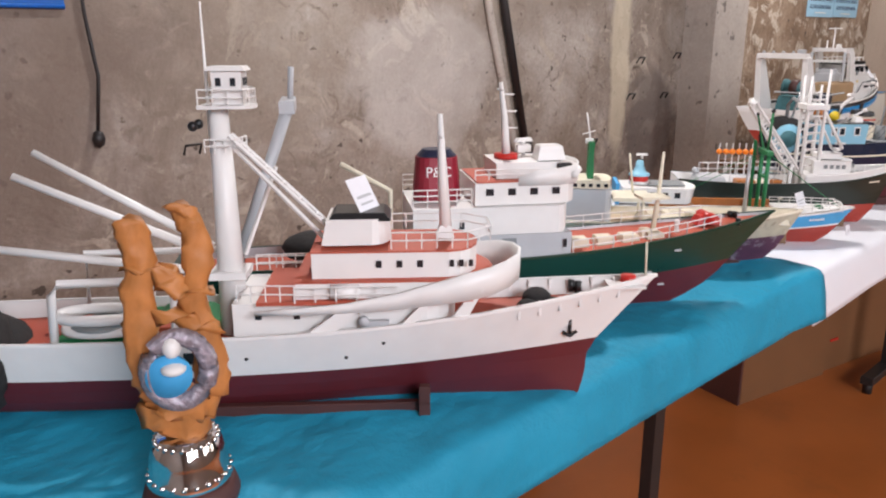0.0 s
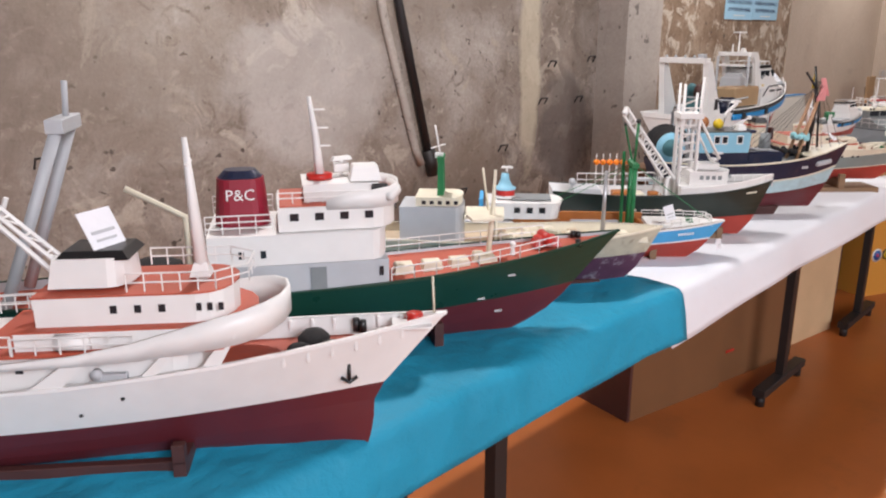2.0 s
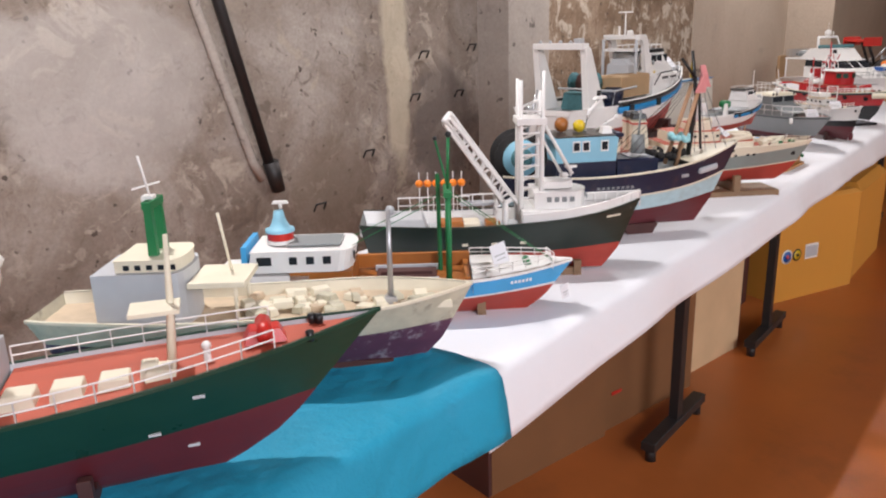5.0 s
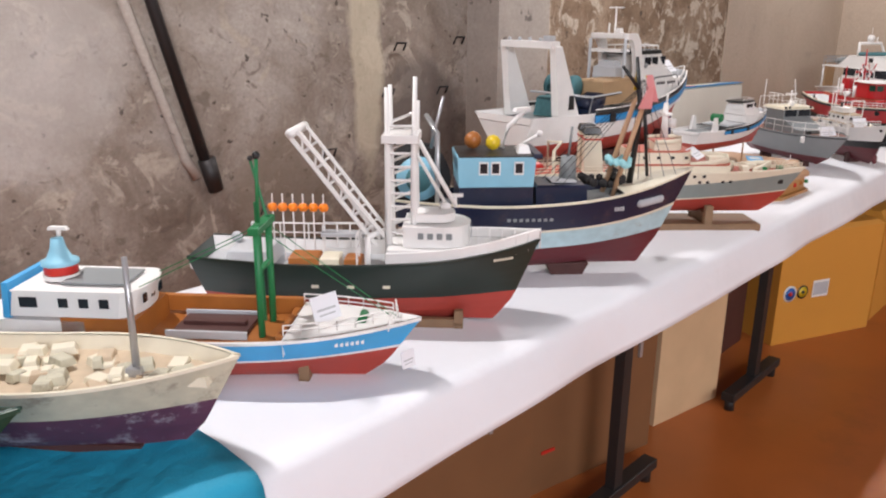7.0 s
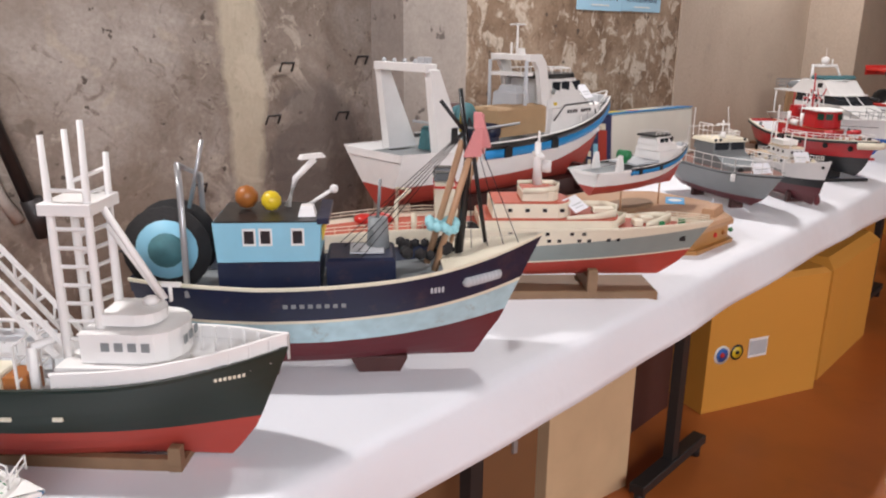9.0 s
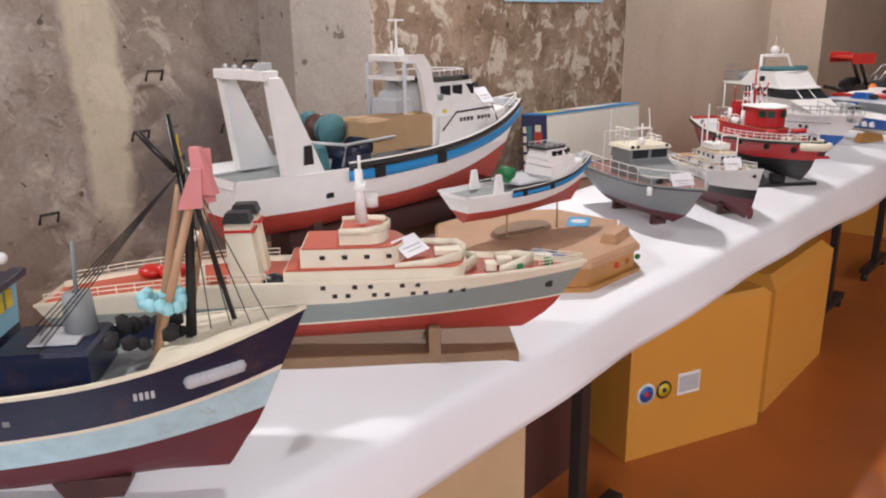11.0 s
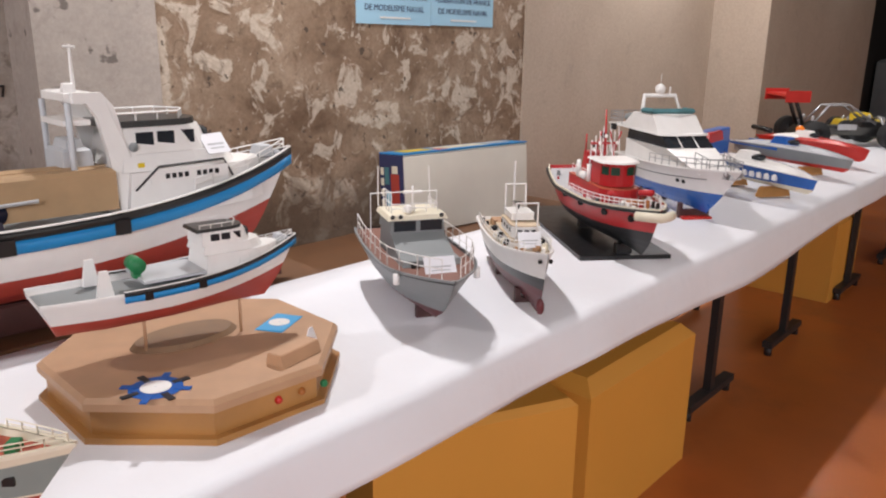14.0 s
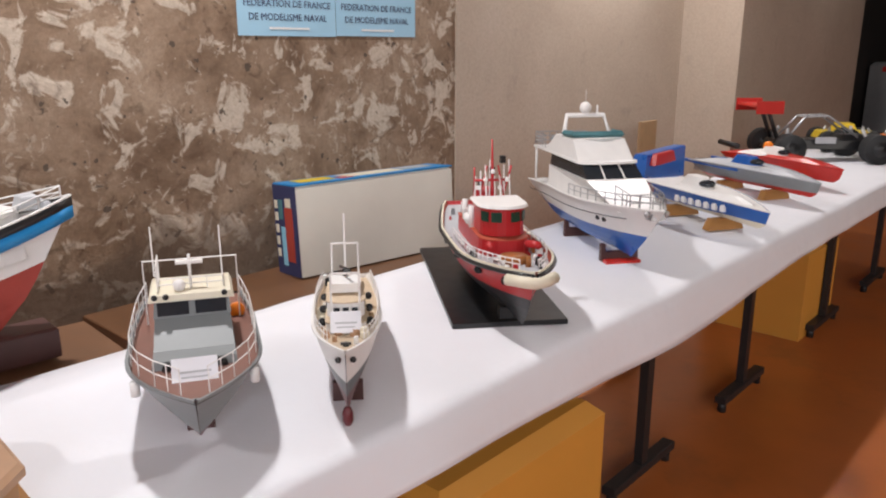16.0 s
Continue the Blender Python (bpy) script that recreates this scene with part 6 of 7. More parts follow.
for i in range(34):
    s, sd = random.uniform(0.10, 0.62), random.choice((-1, 1))
    y = sd * random.uniform(0.2, 0.75) * H.half(1 - s / 0.66)
    k = random.uniform(0.006, 0.014)
    part(mi, "deck_fitting", random.choice((CREAM, WOOD_LIGHT, BLACK, WHITE, CARD_TAN)), ("box", (-s, y, H.top(1 - s / 0.66) - 0.010 + k * 0.8), (k, k * 1.2, k * 1.7), 0, 0.8, None, 0.0, random.uniform(0, 90)))
card(mi, (-0.185, 0.0, 0.157), 0.06, 0.042, 60, 90)
cradle(mi, [-0.2, -0.45], 0.06, 0.018, -0.0185, WOOD_DARK, False)

# red tug on its black base
tb = thing("base_board", pose(5.90, 1.175, TABLE + 0.013, 0, 0, -130), "black board under the red tug", "display board")
part(tb, "board", BLACK, ("box", (0.0, 0, 0.007), (0.76, 0.30, 0.014)))
tg = ship("tugboat", (5.515, 0.712), -129, 0.775, "bright red model harbour tug with black bottom")
H = Hull(0.86, 0.235, 0.128, 0.16, 0.155, 0.045, rake=0.07, bulwark=0.012, wl_bow=0.03, entry=0.4, transom=0.55)
H.mesh([BLACK, (0.12, BLACK), (1, TUG_RED)], GREY_LIGHT, CREAM, tg, DECK_RED)
g = Geo()
for sd in (-1, 1):
    g.tube([(x, y * sd, z - 0.008) for x, y, z in H.edge(0.0, 0.84, -0.004, 0, 1, 20)], 0.006, 6)
g.make("rubbing_strake", BLACK, tg)
house(tg, -0.62, -0.27, 0.13, 0.115, 0.165, TUG_RED, DECK_RED, 0.05)
house(tg, -0.42, -0.29, 0.115, 0.172, 0.245, TUG_RED, None, 0.05)
g = Geo()
g.prism(plan(-0.44, -0.275, 0.135, 0.06), 0.2455, 0.252, 0, 0, 0.93)
g.make("wheelhouse_roof", WHITE, tg)
for a in (-60, -25, 25, 60):
    r = radians(a)
    windows(tg, [(-0.340 + 0.052 * math.cos(r), 0.0585 * math.sin(r), 0.222)], 0.028, 0.026, a, GREEN_HULL)
g = Geo()
g.prism(plan(-0.60, -0.52, 0.07, 0.02, 0.02), 0.17, 0.25, 0, 0, 0.85)
g.make("funnel", TUG_RED, tg)
g = Geo()
g.tube([(-0.46, 0, 0.17), (-0.46, 0, 0.31), (-0.47, 0, 0.40)], 0.006, 6, 0, 0.0025)
g.tube([(-0.46, -0.05, 0.29), (-0.46, 0.05, 0.29)], 0.004)
g.tube([(-0.46, -0.05, 0.17), (-0.46, -0.015, 0.33)], 0.0025)
g.tube([(-0.46, 0.05, 0.17), (-0.46, 0.015, 0.33)], 0.0025)
g.tube([(-0.50, 0.03, 0.20), (-0.45, 0.05, 0.33)], 0.003)
g.tube([(-0.56, -0.03, 0.24), (-0.56, -0.03, 0.31)], 0.003)
g.make("mast", TUG_RED, tg)
part(tg, "mast_lamps", WHITE, *[("tube", [(-0.46 + 0.02 * (i % 3), -0.05 + 0.014 * i, 0.20), (-0.465, -0.045 + 0.013 * i, 0.30 + 0.015 * (i % 4))], 0.0022, 5) for i in range(8)], *[("ball", (-0.455, -0.04 + 0.02 * i, 0.27 + 0.022 * (i % 3)), 0.007, 0, 8) for i in range(5)])
part(tg, "mast_gear", BLACK, *[("box", (-0.47, -0.03 + 0.03 * i, 0.285 + 0.03 * i), (0.016, 0.014, 0.02)) for i in range(3)])
for x in (-0.43, -0.53):
    part(tg, "exhaust_post", WHITE, ("tube", [(x, -0.062, 0.168), (x, -0.062, 0.225)], 0.008, 8))
for sd in (-1, 1):
    part(tg, "monitor", TUG_RED, ("tube", [(-0.26, sd * 0.05, 0.13), (-0.26, sd * 0.05, 0.16), (-0.20, sd * 0.06, 0.17)], 0.010, 8))
part(tg, "towing_bitt", ORANGE_WOOD, ("tube", [(-0.20, 0, 0.13), (-0.20, 0, 0.147)], 0.035, 14), ("tube", [(-0.14, -0.02, 0.135), (-0.14, -0.02, 0.16)], 0.007), ("tube", [(-0.14, 0.02, 0.135), (-0.14, 0.02, 0.16)], 0.007))
g = Geo()
e = H.edge(0.06, 0.5, 0.016, 0, -1, 10)
g.rail(e, 0.022, 0.03, 2, 0.0014)
g.rail(flip(e), 0.022, 0.03, 2, 0.0014)
for s in (-0.09, -0.13, -0.17):
    for y in (-0.045, 0.045):
        g.tube([(s, y, 0.14), (s, y, 0.155)], 0.006, 6)
g.rail([(-0.60, -0.06, 0.172), (-0.44, -0.06, 0.172)], 0.03, 0.03, 2, 0.0014)
g.make("railing", WHITE, tg)
for sd in (-1, 1):
    part(tg, "life_raft", WHITE, ("tube", [(-0.50, sd * 0.06, 0.18), (-0.46, sd * 0.06, 0.18)], 0.014, 10))
part(tg, "tender", TUG_RED, ("ball", (-0.68, 0.05, 0.165), 0.035, 0, 12, 0.5))
g = Geo()
g.tube([(-0.045, -0.055, 0.135), (-0.008, -0.025, 0.138), (0.006, 0, 0.138), (-0.008, 0.025, 0.138), (-0.045, 0.055, 0.135)], 0.014, 8)
g.make("bow_fender", CREAM, tg)
for s in (0.09, 0.2, 0.35, 0.5):
    for sd in (-1, 1):
        q = H.side(1 - s / 0.86, 0.12)
        part(tg, "tyre_fender", RUBBER, ("ball", (q[0], sd * q[1], 0.115), 0.012, 0, 8))
for i in range(26):
    s, sd = random.uniform(0.08, 0.78), random.choice((-1, 1))
    y = sd * (H.half(1 - s / 0.86) - random.uniform(0.022, 0.04))
    z = H.top(1 - s / 0.86) - 0.012
    k = random.uniform(0.006, 0.014)
    part(tg, "deck_fitting", random.choice((WHITE, TUG_RED, BLACK, GREY, ORANGE_WOOD)), ("box", (-s, y, z + k * 0.8), (k, k, k * 1.6), 0, 0.8))
for x in (-0.25, -0.6):
    part(tg, "keel_post", BLACK, ("box", (x, 0, -0.014), (0.03, 0.05, 0.032)))

# white motor yacht
ya = ship("motor_yacht", (6.212, 0.755), -127, 0.768, "white model motor yacht with deep blue bottom and flybridge")
H = Hull(0.95, 0.275, 0.16, 0.190, 0.135, 0.075, rake=0.16, bulwark=0.02, wl_bow=0.015, entry=0.52, transom=0.85, full=0.45)
H.mesh([DEEP_BLUE, (1, WHITE)], WHITE, WHITE, ya)
g = Geo()
g.add([(-0.16, -0.07, 0.155), (-0.16, 0.07, 0.155), (-0.36, 0.105, 0.225), (-0.36, -0.105, 0.225), (-0.72, -0.11, 0.14), (-0.72, 0.11, 0.14), (-0.72, 0.11, 0.225), (-0.72, -0.11, 0.225)], [(0, 1, 2, 3), (0, 3, 7, 4), (1, 5, 6, 2), (3, 2, 6, 7), (4, 7, 6, 5)])
g.add([(-0.45, -0.10, 0.2755), (-0.45, 0.10, 0.2755), (-0.52, 0.095, 0.34), (-0.52, -0.095, 0.34), (-0.78, -0.105, 0.2755), (-0.78, 0.105, 0.2755), (-0.70, 0.095, 0.34), (-0.70, -0.095, 0.34)], [(0, 1, 2, 3), (0, 3, 7, 4), (1, 5, 6, 2), (4, 7, 6, 5), (3, 2, 6, 7), (0, 4, 5, 1)])
g.prism(plan(-0.80, -0.40, 0.215, 0.03), 0.268, 0.2755, 0, 0, 0.98)
g.make("superstructure", WHITE, ya)
g = Geo()
g.add([(-0.362, -0.10, 0.2255), (-0.362, 0.10, 0.2255), (-0.425, 0.095, 0.2675), (-0.425, -0.095, 0.2675), (-0.72, -0.105, 0.2255), (-0.72, 0.105, 0.2255), (-0.72, 0.10, 0.2675), (-0.72, -0.10, 0.2675)], [(0, 1, 2, 3), (0, 3, 7, 4), (1, 5, 6, 2), (4, 7, 6, 5), (3, 2, 6, 7), (0, 4, 5, 1)])
g.make("window_band", GLASS_DARK, ya)
part(ya, "window_post", WHITE, *[("tube", [(-0.36, y, 0.2255), (-0.424, y * 0.95, 0.2675)], 0.003, 4) for y in (-0.035, 0.035)])
part(ya, "windscreen", TEAL, ("tube", [(-0.62, -0.092, 0.352), (-0.53, -0.088, 0.355), (-0.515, 0, 0.356), (-0.53, 0.088, 0.355), (-0.62, 0.092, 0.352)], 0.011, 4))
g = Geo()
g.tube([(-0.63, -0.09, 0.335), (-0.66, -0.07, 0.41), (-0.66, 0.07, 0.41), (-0.63, 0.09, 0.335)], 0.009, 8)
g.ball((-0.66, 0.0, 0.437), 0.022, 0, 12)
g.tube([(-0.66, 0, 0.45), (-0.66, 0, 0.50)], 0.0012, 4)
g.tube([(-0.67, 0.05, 0.41), (-0.67, 0.05, 0.445)], 0.004, 5)
g.make("radar_arch", WHITE, ya)
g = Geo()
e = H.edge(0.0, 0.45, 0.008, 0.002, -1, 10)
g.rail(e, 0.035, 0.045, 2, 0.0017)
g.rail(flip(e), 0.035, 0.045, 2, 0.0017)
g.rail([(-0.22, -0.06, 0.18), (-0.13, -0.05, 0.165), (-0.13, 0.05, 0.165), (-0.22, 0.06, 0.18)], 0.05, 0.04, 2, 0.0017)
g.rail([(-0.80, -0.10, 0.276), (-0.92, -0.10, 0.276), (-0.92, 0.10, 0.276), (-0.80, 0.10, 0.276)], 0.05, 0.03, 3, 0.002)
g.make("railing", STEEL, ya)
part(ya, "aft_deck", WHITE, ("box", (-0.86, 0, 0.27), (0.14, 0.21, 0.008)), ("tube", [(-0.92, -0.095, 0.13), (-0.92, -0.095, 0.27)], 0.005), ("tube", [(-0.92, 0.095, 0.13), (-0.92, 0.095, 0.27)], 0.005))
part(ya, "tender", GREY, ("ball", (-0.86, 0.0, 0.30), 0.06, 0, 12, 0.4))
part(ya, "anchor_windlass", STEEL, ("box", (-0.06, 0, 0.165), (0.05, 0.05, 0.02), 0, 0.7), ("ball", (-0.05, -0.03, 0.172), 0.010), ("ball", (-0.05, 0.03, 0.172), 0.010))
g = Geo()
for s in (0.24, 0.275):
    for sd in (-1, 1):
        q = H.side(1 - s / 0.95, 0.115)
        g.ball((q[0], sd * q[1], q[2]), 0.009, 0, 8)
g.make("porthole", BLACK, ya)
part(ya, "hull_stripe", BLACK, *[("tube", [(x, y * sd, z - 0.035) for x, y, z in H.edge(0.12, 0.9, -0.002, 0, 1, 12)], 0.0016, 4) for sd in (-1, 1)])
cradle(ya, [-0.30, -0.65], 0.13, 0.034, -0.0385, WOOD_DARK, False)
part(ya, "stand_foot", RED, ("box", (-0.27, 0, -0.033), (0.03, 0.12, 0.010)))


# racing boats
def racer(at, heading, base, L, B, deck, side, accent, bottom, label):
    r = ship("racing_boat", at, heading, base, label)
    H = Hull(L, B, 0.092, 0.07, 0.085, 0.022, rake=0.02, bulwark=0.002, full=0.5, transom=0.95, entry=0.75)
    H.mesh([bottom, (1, side)], deck, deck, r)
    g = Geo()
    g.prism(plan(-L * 0.75, -L * 0.12, B * 0.55, L * 0.45), 0.078, 0.098, 0, 0, 0.7, -0.03)
    g.make("deck_cowl", deck, r)
    g = Geo()
    g.prism(plan(-L * 0.72, -L * 0.48, B * 0.36, L * 0.1, 0.03), 0.098, 0.135, 0, 0, 0.65)
    g.make("canopy", accent, r)
    g = Geo()
    g.ball((-L * 0.52, 0, 0.112), B * 0.15, 0, 10, 0.5)
    g.make("canopy_glass", GLASS_DARK, r)
    part(r, "drive", STEEL, ("tube", [(-L, 0.02, 0.03), (-L - 0.06, 0.02, 0.02)], 0.006), ("box", (-L - 0.03, -0.02, 0.05), (0.05, 0.01, 0.06)))
    for k in (0.35, 0.75):
        part(r, "cradle", WOOD_OCT, ("box", (-L * k, 0, -0.022), (0.04, B * 0.7, 0.045), 0, 0.8))
    return r, H


def side_bars(parent, H, s0, s1, n, z, m, hgt=0.02):
    g = Geo()
    for i in range(n):
        for sd in (-1, 1):
            q = H.side(1 - (s0 + (s1 - s0) * i / (n - 1)) / H.L, z)
            g.box((q[0], sd * q[1], q[2]), (abs(s1 - s0) / n * 0.7, 0.011, hgt))
    g.make("side_marks", m, parent)


r1, H1 = racer((6.93, 0.70), -120, TABLE + 0.065, 0.70, 0.23, WHITE, DEEP_BLUE, WHITE, CREAM, "blue and white model powerboat with white side marks")
side_bars(r1, H1, 0.19, 0.43, 7, 0.055, WHITE, 0.036)
part(r1, "deck_mark", BLACK, ("box", (-0.22, 0, 0.0925), (0.05, 0.03, 0.002), 0, 1, None, 0, 20))
part(r1, "rear_marks", PINK, ("box", (-0.62, -0.10, 0.06), (0.05, 0.022, 0.04)), ("box", (-0.70, -0.10, 0.06), (0.04, 0.022, 0.03)))
r2, H2 = racer((7.72, 0.76), -116, TABLE + 0.06, 0.74, 0.23, GREY_LIGHT, GREY, DEEP_BLUE, RED, "silver and blue model powerboat numbered 121")
lettering("121", 0.05, BLACK, r2, (-0.33, -0.03, 0.099), 8, -90)
part(r2, "blue_flash", DEEP_BLUE, ("box", (-0.60, -0.095, 0.078), (0.4, 0.02, 0.014)), ("box", (-0.60, 0.095, 0.078), (0.4, 0.02, 0.014)))
r3, H3 = racer((8.20, 0.80), -112, TABLE + 0.06, 0.69, 0.22, RED, RED, WHITE, RED, "red and white model racing boat")
part(r3, "wing", WHITE, ("box", (-0.5, 0, 0.10), (0.16, 0.20, 0.012), 0, 0.7))
part(r3, "scoop", ORANGE, ("ball", (-0.46, 0, 0.135), 0.026))
part(r3, "exhaust", BLACK, ("tube", [(-0.72, 0.06, 0.10), (-0.88, 0.08, 0.11)], 0.016, 8))

tub = thing("blue_tub", pose(7.47, 1.41, TABLE + 0.013, 0, 0, 4), "deep blue plastic tub with a red model in front", "tub")
g = Geo()
g.box((0, 0, 0.115), (0.50, 0.07, 0.23), 0, 0.9, 0.9, 0.03)
g.make("body", DEEP_BLUE, tub)
part(tub, "red_model", RED, ("box", (-0.05, -0.045, 0.205), (0.24, 0.03, 0.05), 0, 0.7, 0.8))


# radio-controlled cars
def car(at, rz, body, wing, label, L=0.52, cage=True):
    c = thing("model_car", pose(at[0], at[1], TABLE + 0.013, 0, 0, rz), label, "model car", "model cars on the table")
    g = Geo()
    g.box((0, 0, 0.085), (L * 0.85, 0.14, 0.045), 0, 0.8, 0.9)
    g.box((L * 0.28, 0, 0.115), (L * 0.3, 0.12, 0.03), 0, 0.6, 0.6, -0.02)
    if not cage:
        g.box((-L * 0.05, 0, 0.15), (L * 0.4, 0.16, 0.08), 0, 0.7, 0.6)
        g.box((0, 0, 0.11), (L * 0.95, 0.2, 0.05), 0, 0.9, 0.9)
    g.make("body", body, c)
    for x in (-L * 0.34, L * 0.34):
        for y in (-0.15, 0.15):
            w = Geo()
            w.tube([(x, y - 0.035, 0.072), (x, y - 0.026, 0.072), (x, y + 0.026, 0.072), (x, y + 0.035, 0.072)], 0.071, 20)
            wheel = w.make("tyre", RUBBER, c)
            h = Geo()
            h.tube([(x, y - 0.038, 0.072), (x, y + 0.038, 0.072)], 0.036, 12)
            h.make("rim", BLACK, c)
            part(c, "arm", STEEL, ("tube", [(x, y * 0.7, 0.072), (x * 0.9, y * 0.3, 0.09)], 0.006), ("tube", [(x, y * 0.65, 0.075), (x * 0.85, y * 0.35, 0.16)], 0.009))
    if cage:
        g = Geo()
        for y in (-0.055, 0.055):
            g.tube([(-L * 0.3, y, 0.11), (-L * 0.16, y * 0.8, 0.215), (L * 0.02, y * 0.8, 0.22), (L * 0.26, y, 0.12)], 0.006, 6)
        for x, z in ((-0.16, 0.215), (0.02, 0.22), (-0.07, 0.218)):
            g.tube([(L * x, -0.045, z), (L * x, 0.045, z)], 0.005, 5)
        g.make("roll_cage", STEEL, c)
        part(c, "panel", GREY_LIGHT, ("box", (0, -0.073, 0.105), (0.10, 0.004, 0.03)))
    if wing:
        part(c, "wing", wing, ("box", (-L * 0.5, 0, 0.27), (0.12, 0.26, 0.012), 0, 0.95), ("box", (-L * 0.5, -0.13, 0.265), (0.13, 0.006, 0.06)), ("box", (-L * 0.5, 0.13, 0.265), (0.13, 0.006, 0.06)))
        part(c, "wing_stay", BLACK, ("tube", [(-L * 0.36, -0.04, 0.11), (-L * 0.47, -0.04, 0.27)], 0.010), ("tube", [(-L * 0.36, 0.04, 0.11), (-L * 0.47, 0.04, 0.27)], 0.010))
    return c


buggy = car((9.36, 1.26), -48, BLACK, RED, "black and grey model buggy with roll cage and red wing", 0.62)
buggy.scale = (1.28, 1.28, 1.28)
car((10.0, 1.27), -60, YELLOW, None, "yellow model car on the table", 0.42, False)
car((10.0, 0.88), -50, ORANGE, None, "orange model car on the table", 0.42, False)

# far end of the hall
cab = thing("grey_cabinet", pose(14.8, 2.0, 0), "dark grey steel cabinet with a red plate", "cabinet")
part(cab, "body", GREY, ("box", (0, 0, 0.63), (0.5, 0.52, 1.26)))
part(cab, "plate", RED, ("box", (-0.252, 0, 1.18), (0.006, 0.24, 0.06)))
cup = thing("wooden_cabinet", pose(13.2, 0.95, 0), "orange-brown wooden cabinet against the dark curtain", "cabinet")
part(cup, "body", ORANGE_WOOD, ("box", (0, 0, 0.66), (0.45, 0.5, 1.32)))
part(cup, "door", ORANGE_WOOD, ("box", (-0.231, 0, 0.68), (0.012, 0.44, 1.2)))
ntc = thing("notice", pose(15.985, 0.9, 1.35, 0, 0, -90), "white notice sheet on the dark far wall", "notice")
part(ntc, "sheet", PAPER, ("box", (0, 0, 0.2), (0.5, 0.004, 0.6)))
chr_ = thing("chair_back", pose(8.85, 2.16, 0, 0, 0, 0), "brown wooden chair with a plain back board", "chair")
part(chr_, "backrest", CARD_TAN, ("box", (0, 0.02, 0.82), (0.22, 0.02, 0.26)))
part(chr_, "seat", WOOD_TOP, ("box", (0, 0.1, 0.45), (0.36, 0.3, 0.025)))
for x in (-0.14, 0.14):
    part(chr_, "leg", BLACK_METAL, ("tube", [(x, 0.22, 0), (x, 0.2, 0.44)], 0.012))
    part(chr_, "leg", BLACK_METAL, ("tube", [(x, -0.03, 0), (x * 0.6, 0.0, 0.45), (x * 0.55, 0.035, 0.85)], 0.012))

# trophy beside the seiner
tr = thing("trophy", pose(0.362, 0.885, TABLE + 0.009, 0, 0, -24), "carved burr wood trophy on a silver dome and dark foot", "trophy")
g = Geo()
g.lathe((0, 0, 0), [(0.001, 0.0), (0.062, 0.0), (0.064, 0.012), (0.058, 0.03), (0.05, 0.034), (0.001, 0.034)], 28)
g.make("foot", WOOD_DARK, tr)
g = Geo()
g.lathe((0, 0, 0.034), [(0.054, 0.0), (0.056, 0.006), (0.052, 0.012), (0.05, 0.035), (0.043, 0.058), (0.036, 0.066), (0.001, 0.068)], 32)
for i in range(22):
    a = 2 * math.pi * i / 22
    g.ball((0.053 * math.cos(a), 0.053 * math.sin(a), 0.045), 0.004, 0, 6)
    g.ball((0.040 * math.cos(a), 0.040 * math.sin(a), 0.094), 0.0045, 0, 6)
g.make("dome", CHROME, tr)


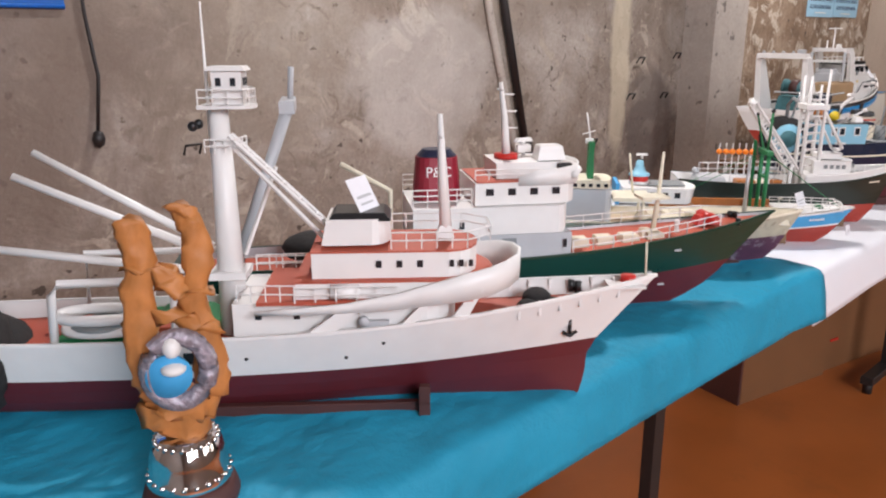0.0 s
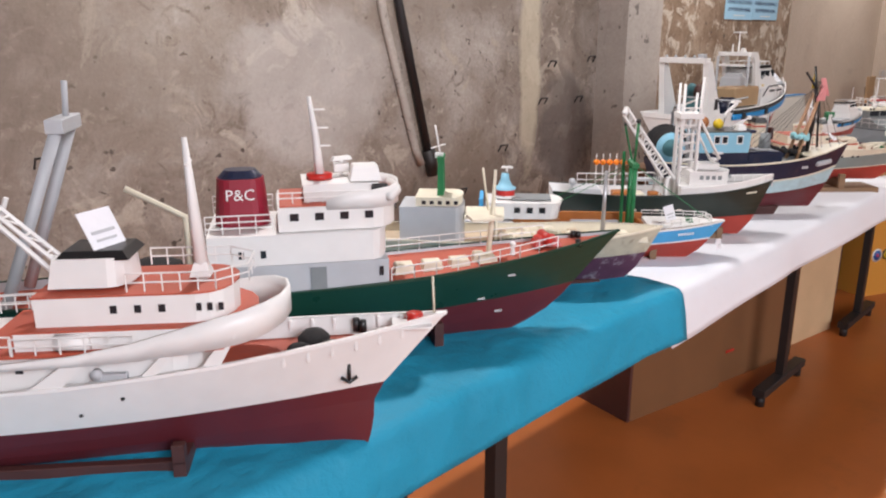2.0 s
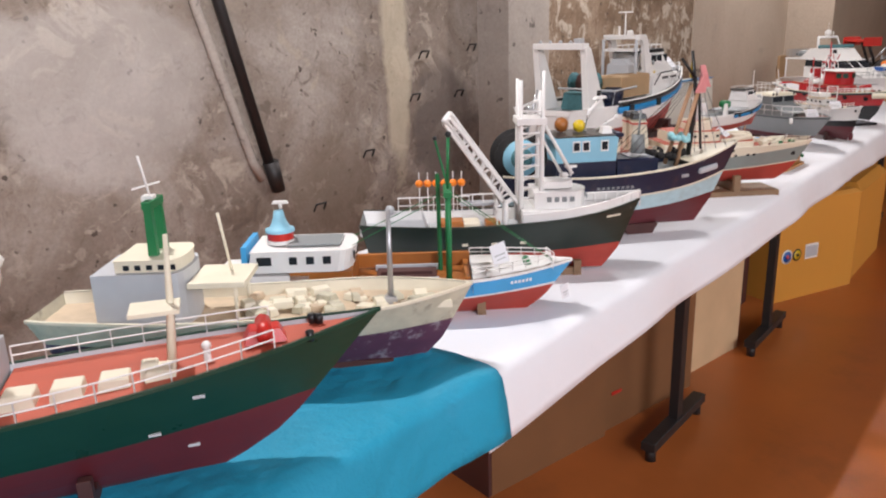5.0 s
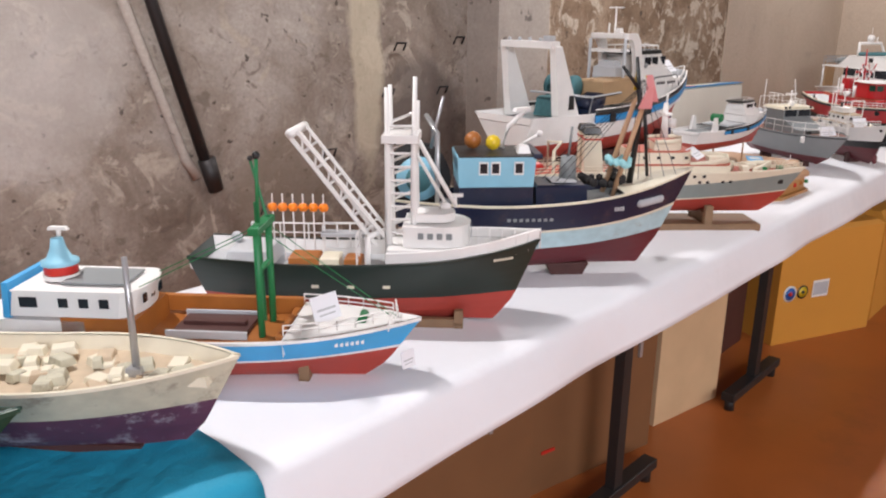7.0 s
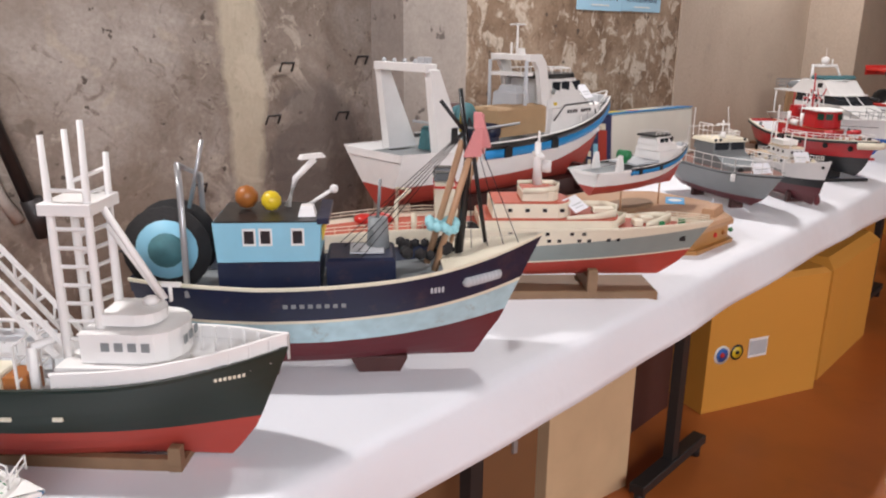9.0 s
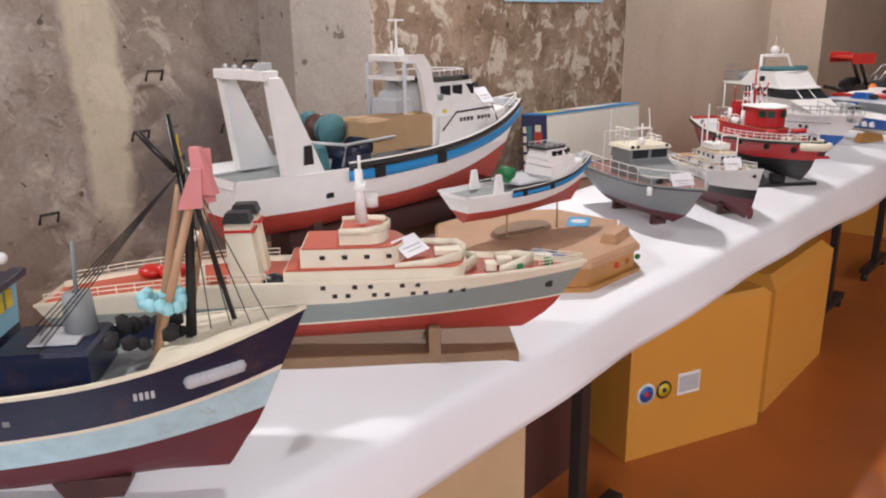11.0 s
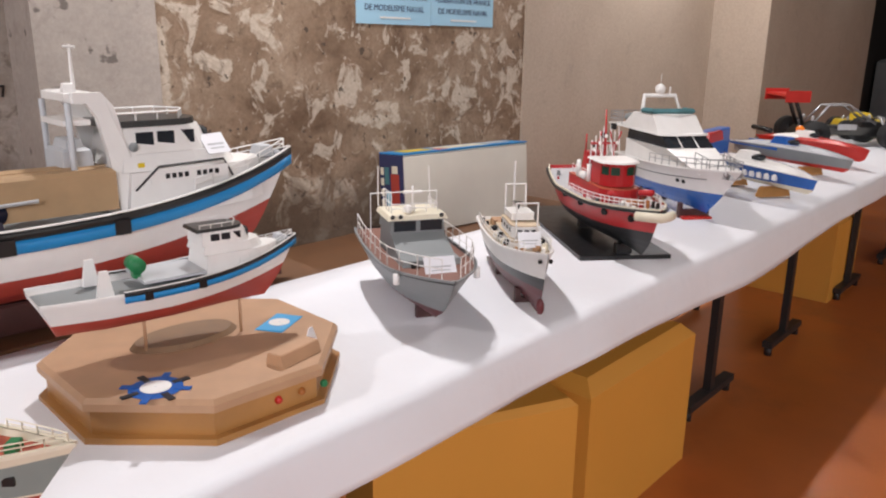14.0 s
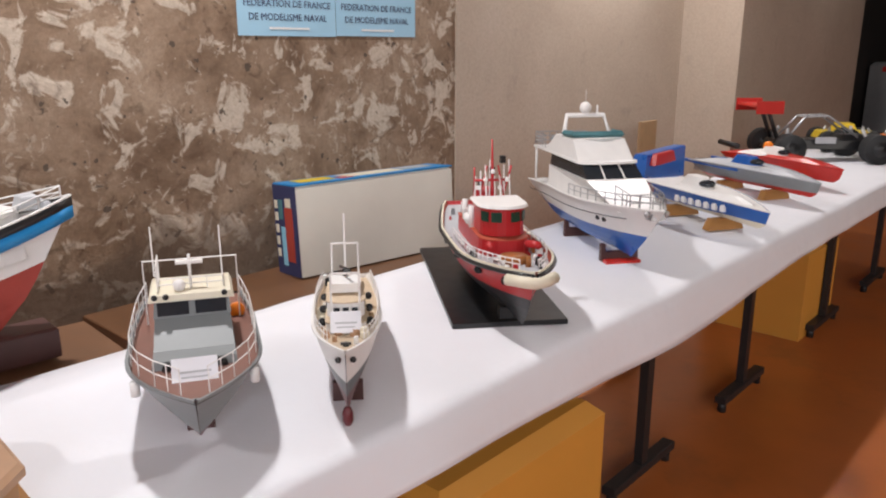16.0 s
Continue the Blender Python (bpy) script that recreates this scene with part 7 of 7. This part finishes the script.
def burr(pts, r0, r1, seed):
    """A gnarled limb with flats and a ragged outline."""
    g = Geo()
    n, m_ = 16, 6 * (len(pts) - 1)
    vs, fs = [], []
    for i in range(m_ + 1):
        t = i / m_ * (len(pts) - 1)
        k = min(int(t), len(pts) - 2)
        p = Vector(pts[k]).lerp(Vector(pts[k + 1]), t - k)
        p.x *= 0.76
        r = r0 + (r1 - r0) * i / m_
        for j in range(n):
            a = 2 * math.pi * j / n
            c_, s_ = math.cos(a), math.sin(a)
            q = r * (0.92 + 0.6 * noise.noise(Vector((p.z * 42 + seed, c_ * 1.3, s_ * 1.3 + seed))) + 0.28 * noise.noise(Vector((p.z * 110 + seed, c_ * 3, s_ * 3))))
            vs.append((p.x + q * 1.05 * math.cos(a), p.y + q * 0.55 * math.sin(a), p.z + 0.25 * q * math.sin(a * 2 + i)))
    for i in range(m_):
        for j in range(n):
            fs.append((i * n + j, i * n + (j + 1) % n, i * n + n + (j + 1) % n, i * n + n + j))
    fs += [tuple(range(n)), tuple(range(len(vs) - n, len(vs)))]
    g.add(vs, fs, 0, True)
    return g.make("burr_limb", BROWN_LEAF, tr)


burr([(0, 0, 0.10), (0.0, 0, 0.13), (0.0, 0, 0.155)], 0.035, 0.045, 1.0)
burr([(-0.045, 0, 0.15), (-0.058, 0, 0.21), (-0.052, 0, 0.28), (-0.045, 0, 0.34), (-0.052, 0, 0.39)], 0.018, 0.017, 2.0)
burr([(0.05, 0, 0.15), (0.052, 0, 0.21), (0.035, 0, 0.28), (0.045, 0, 0.34), (0.04, 0, 0.385), (0.022, 0, 0.405)], 0.02, 0.016, 3.0)
burr([(-0.05, 0, 0.33), (-0.01, 0.0, 0.325), (0.0, 0, 0.30), (0.04, 0, 0.29)], 0.022, 0.024, 4.0)
burr([(0.0, 0, 0.27), (0.02, 0, 0.255), (0.045, 0, 0.24)], 0.022, 0.026, 5.0)
g = Geo()
ring = [(0.036 * math.cos(a) + 0.0, -0.022, 0.198 + 0.044 * math.sin(a)) for a in [2 * math.pi * i / 24 for i in range(25)]]
g.tube(ring, 0.0125, 8)
g.make("glass_ring", GLASS_STONE, tr)
g = Geo()
g.tube([(-0.012, -0.028, 0.195), (-0.012, -0.034, 0.195)], 0.028, 24)
g.make("medallion", HULL_BLUE, tr)
g = Geo()
g.ball((-0.006, -0.034, 0.205), 0.016, 0, 10, 0.5)
g.ball((-0.006, -0.03, 0.232), 0.012, 0, 10, 1.2)
g.make("medallion_wave", WHITE, tr)

bag = thing("black_bag", pose(0.16, 1.34, TABLE + 0.008), "black soft bag lying on the cloth", "bag")
part(bag, "body", BLACK_NET, ("ball", (0, 0, 0.115), 0.12, 0, 16, 0.98), ("ball", (0.07, 0.02, 0.085), 0.09, 0, 14, 0.95))
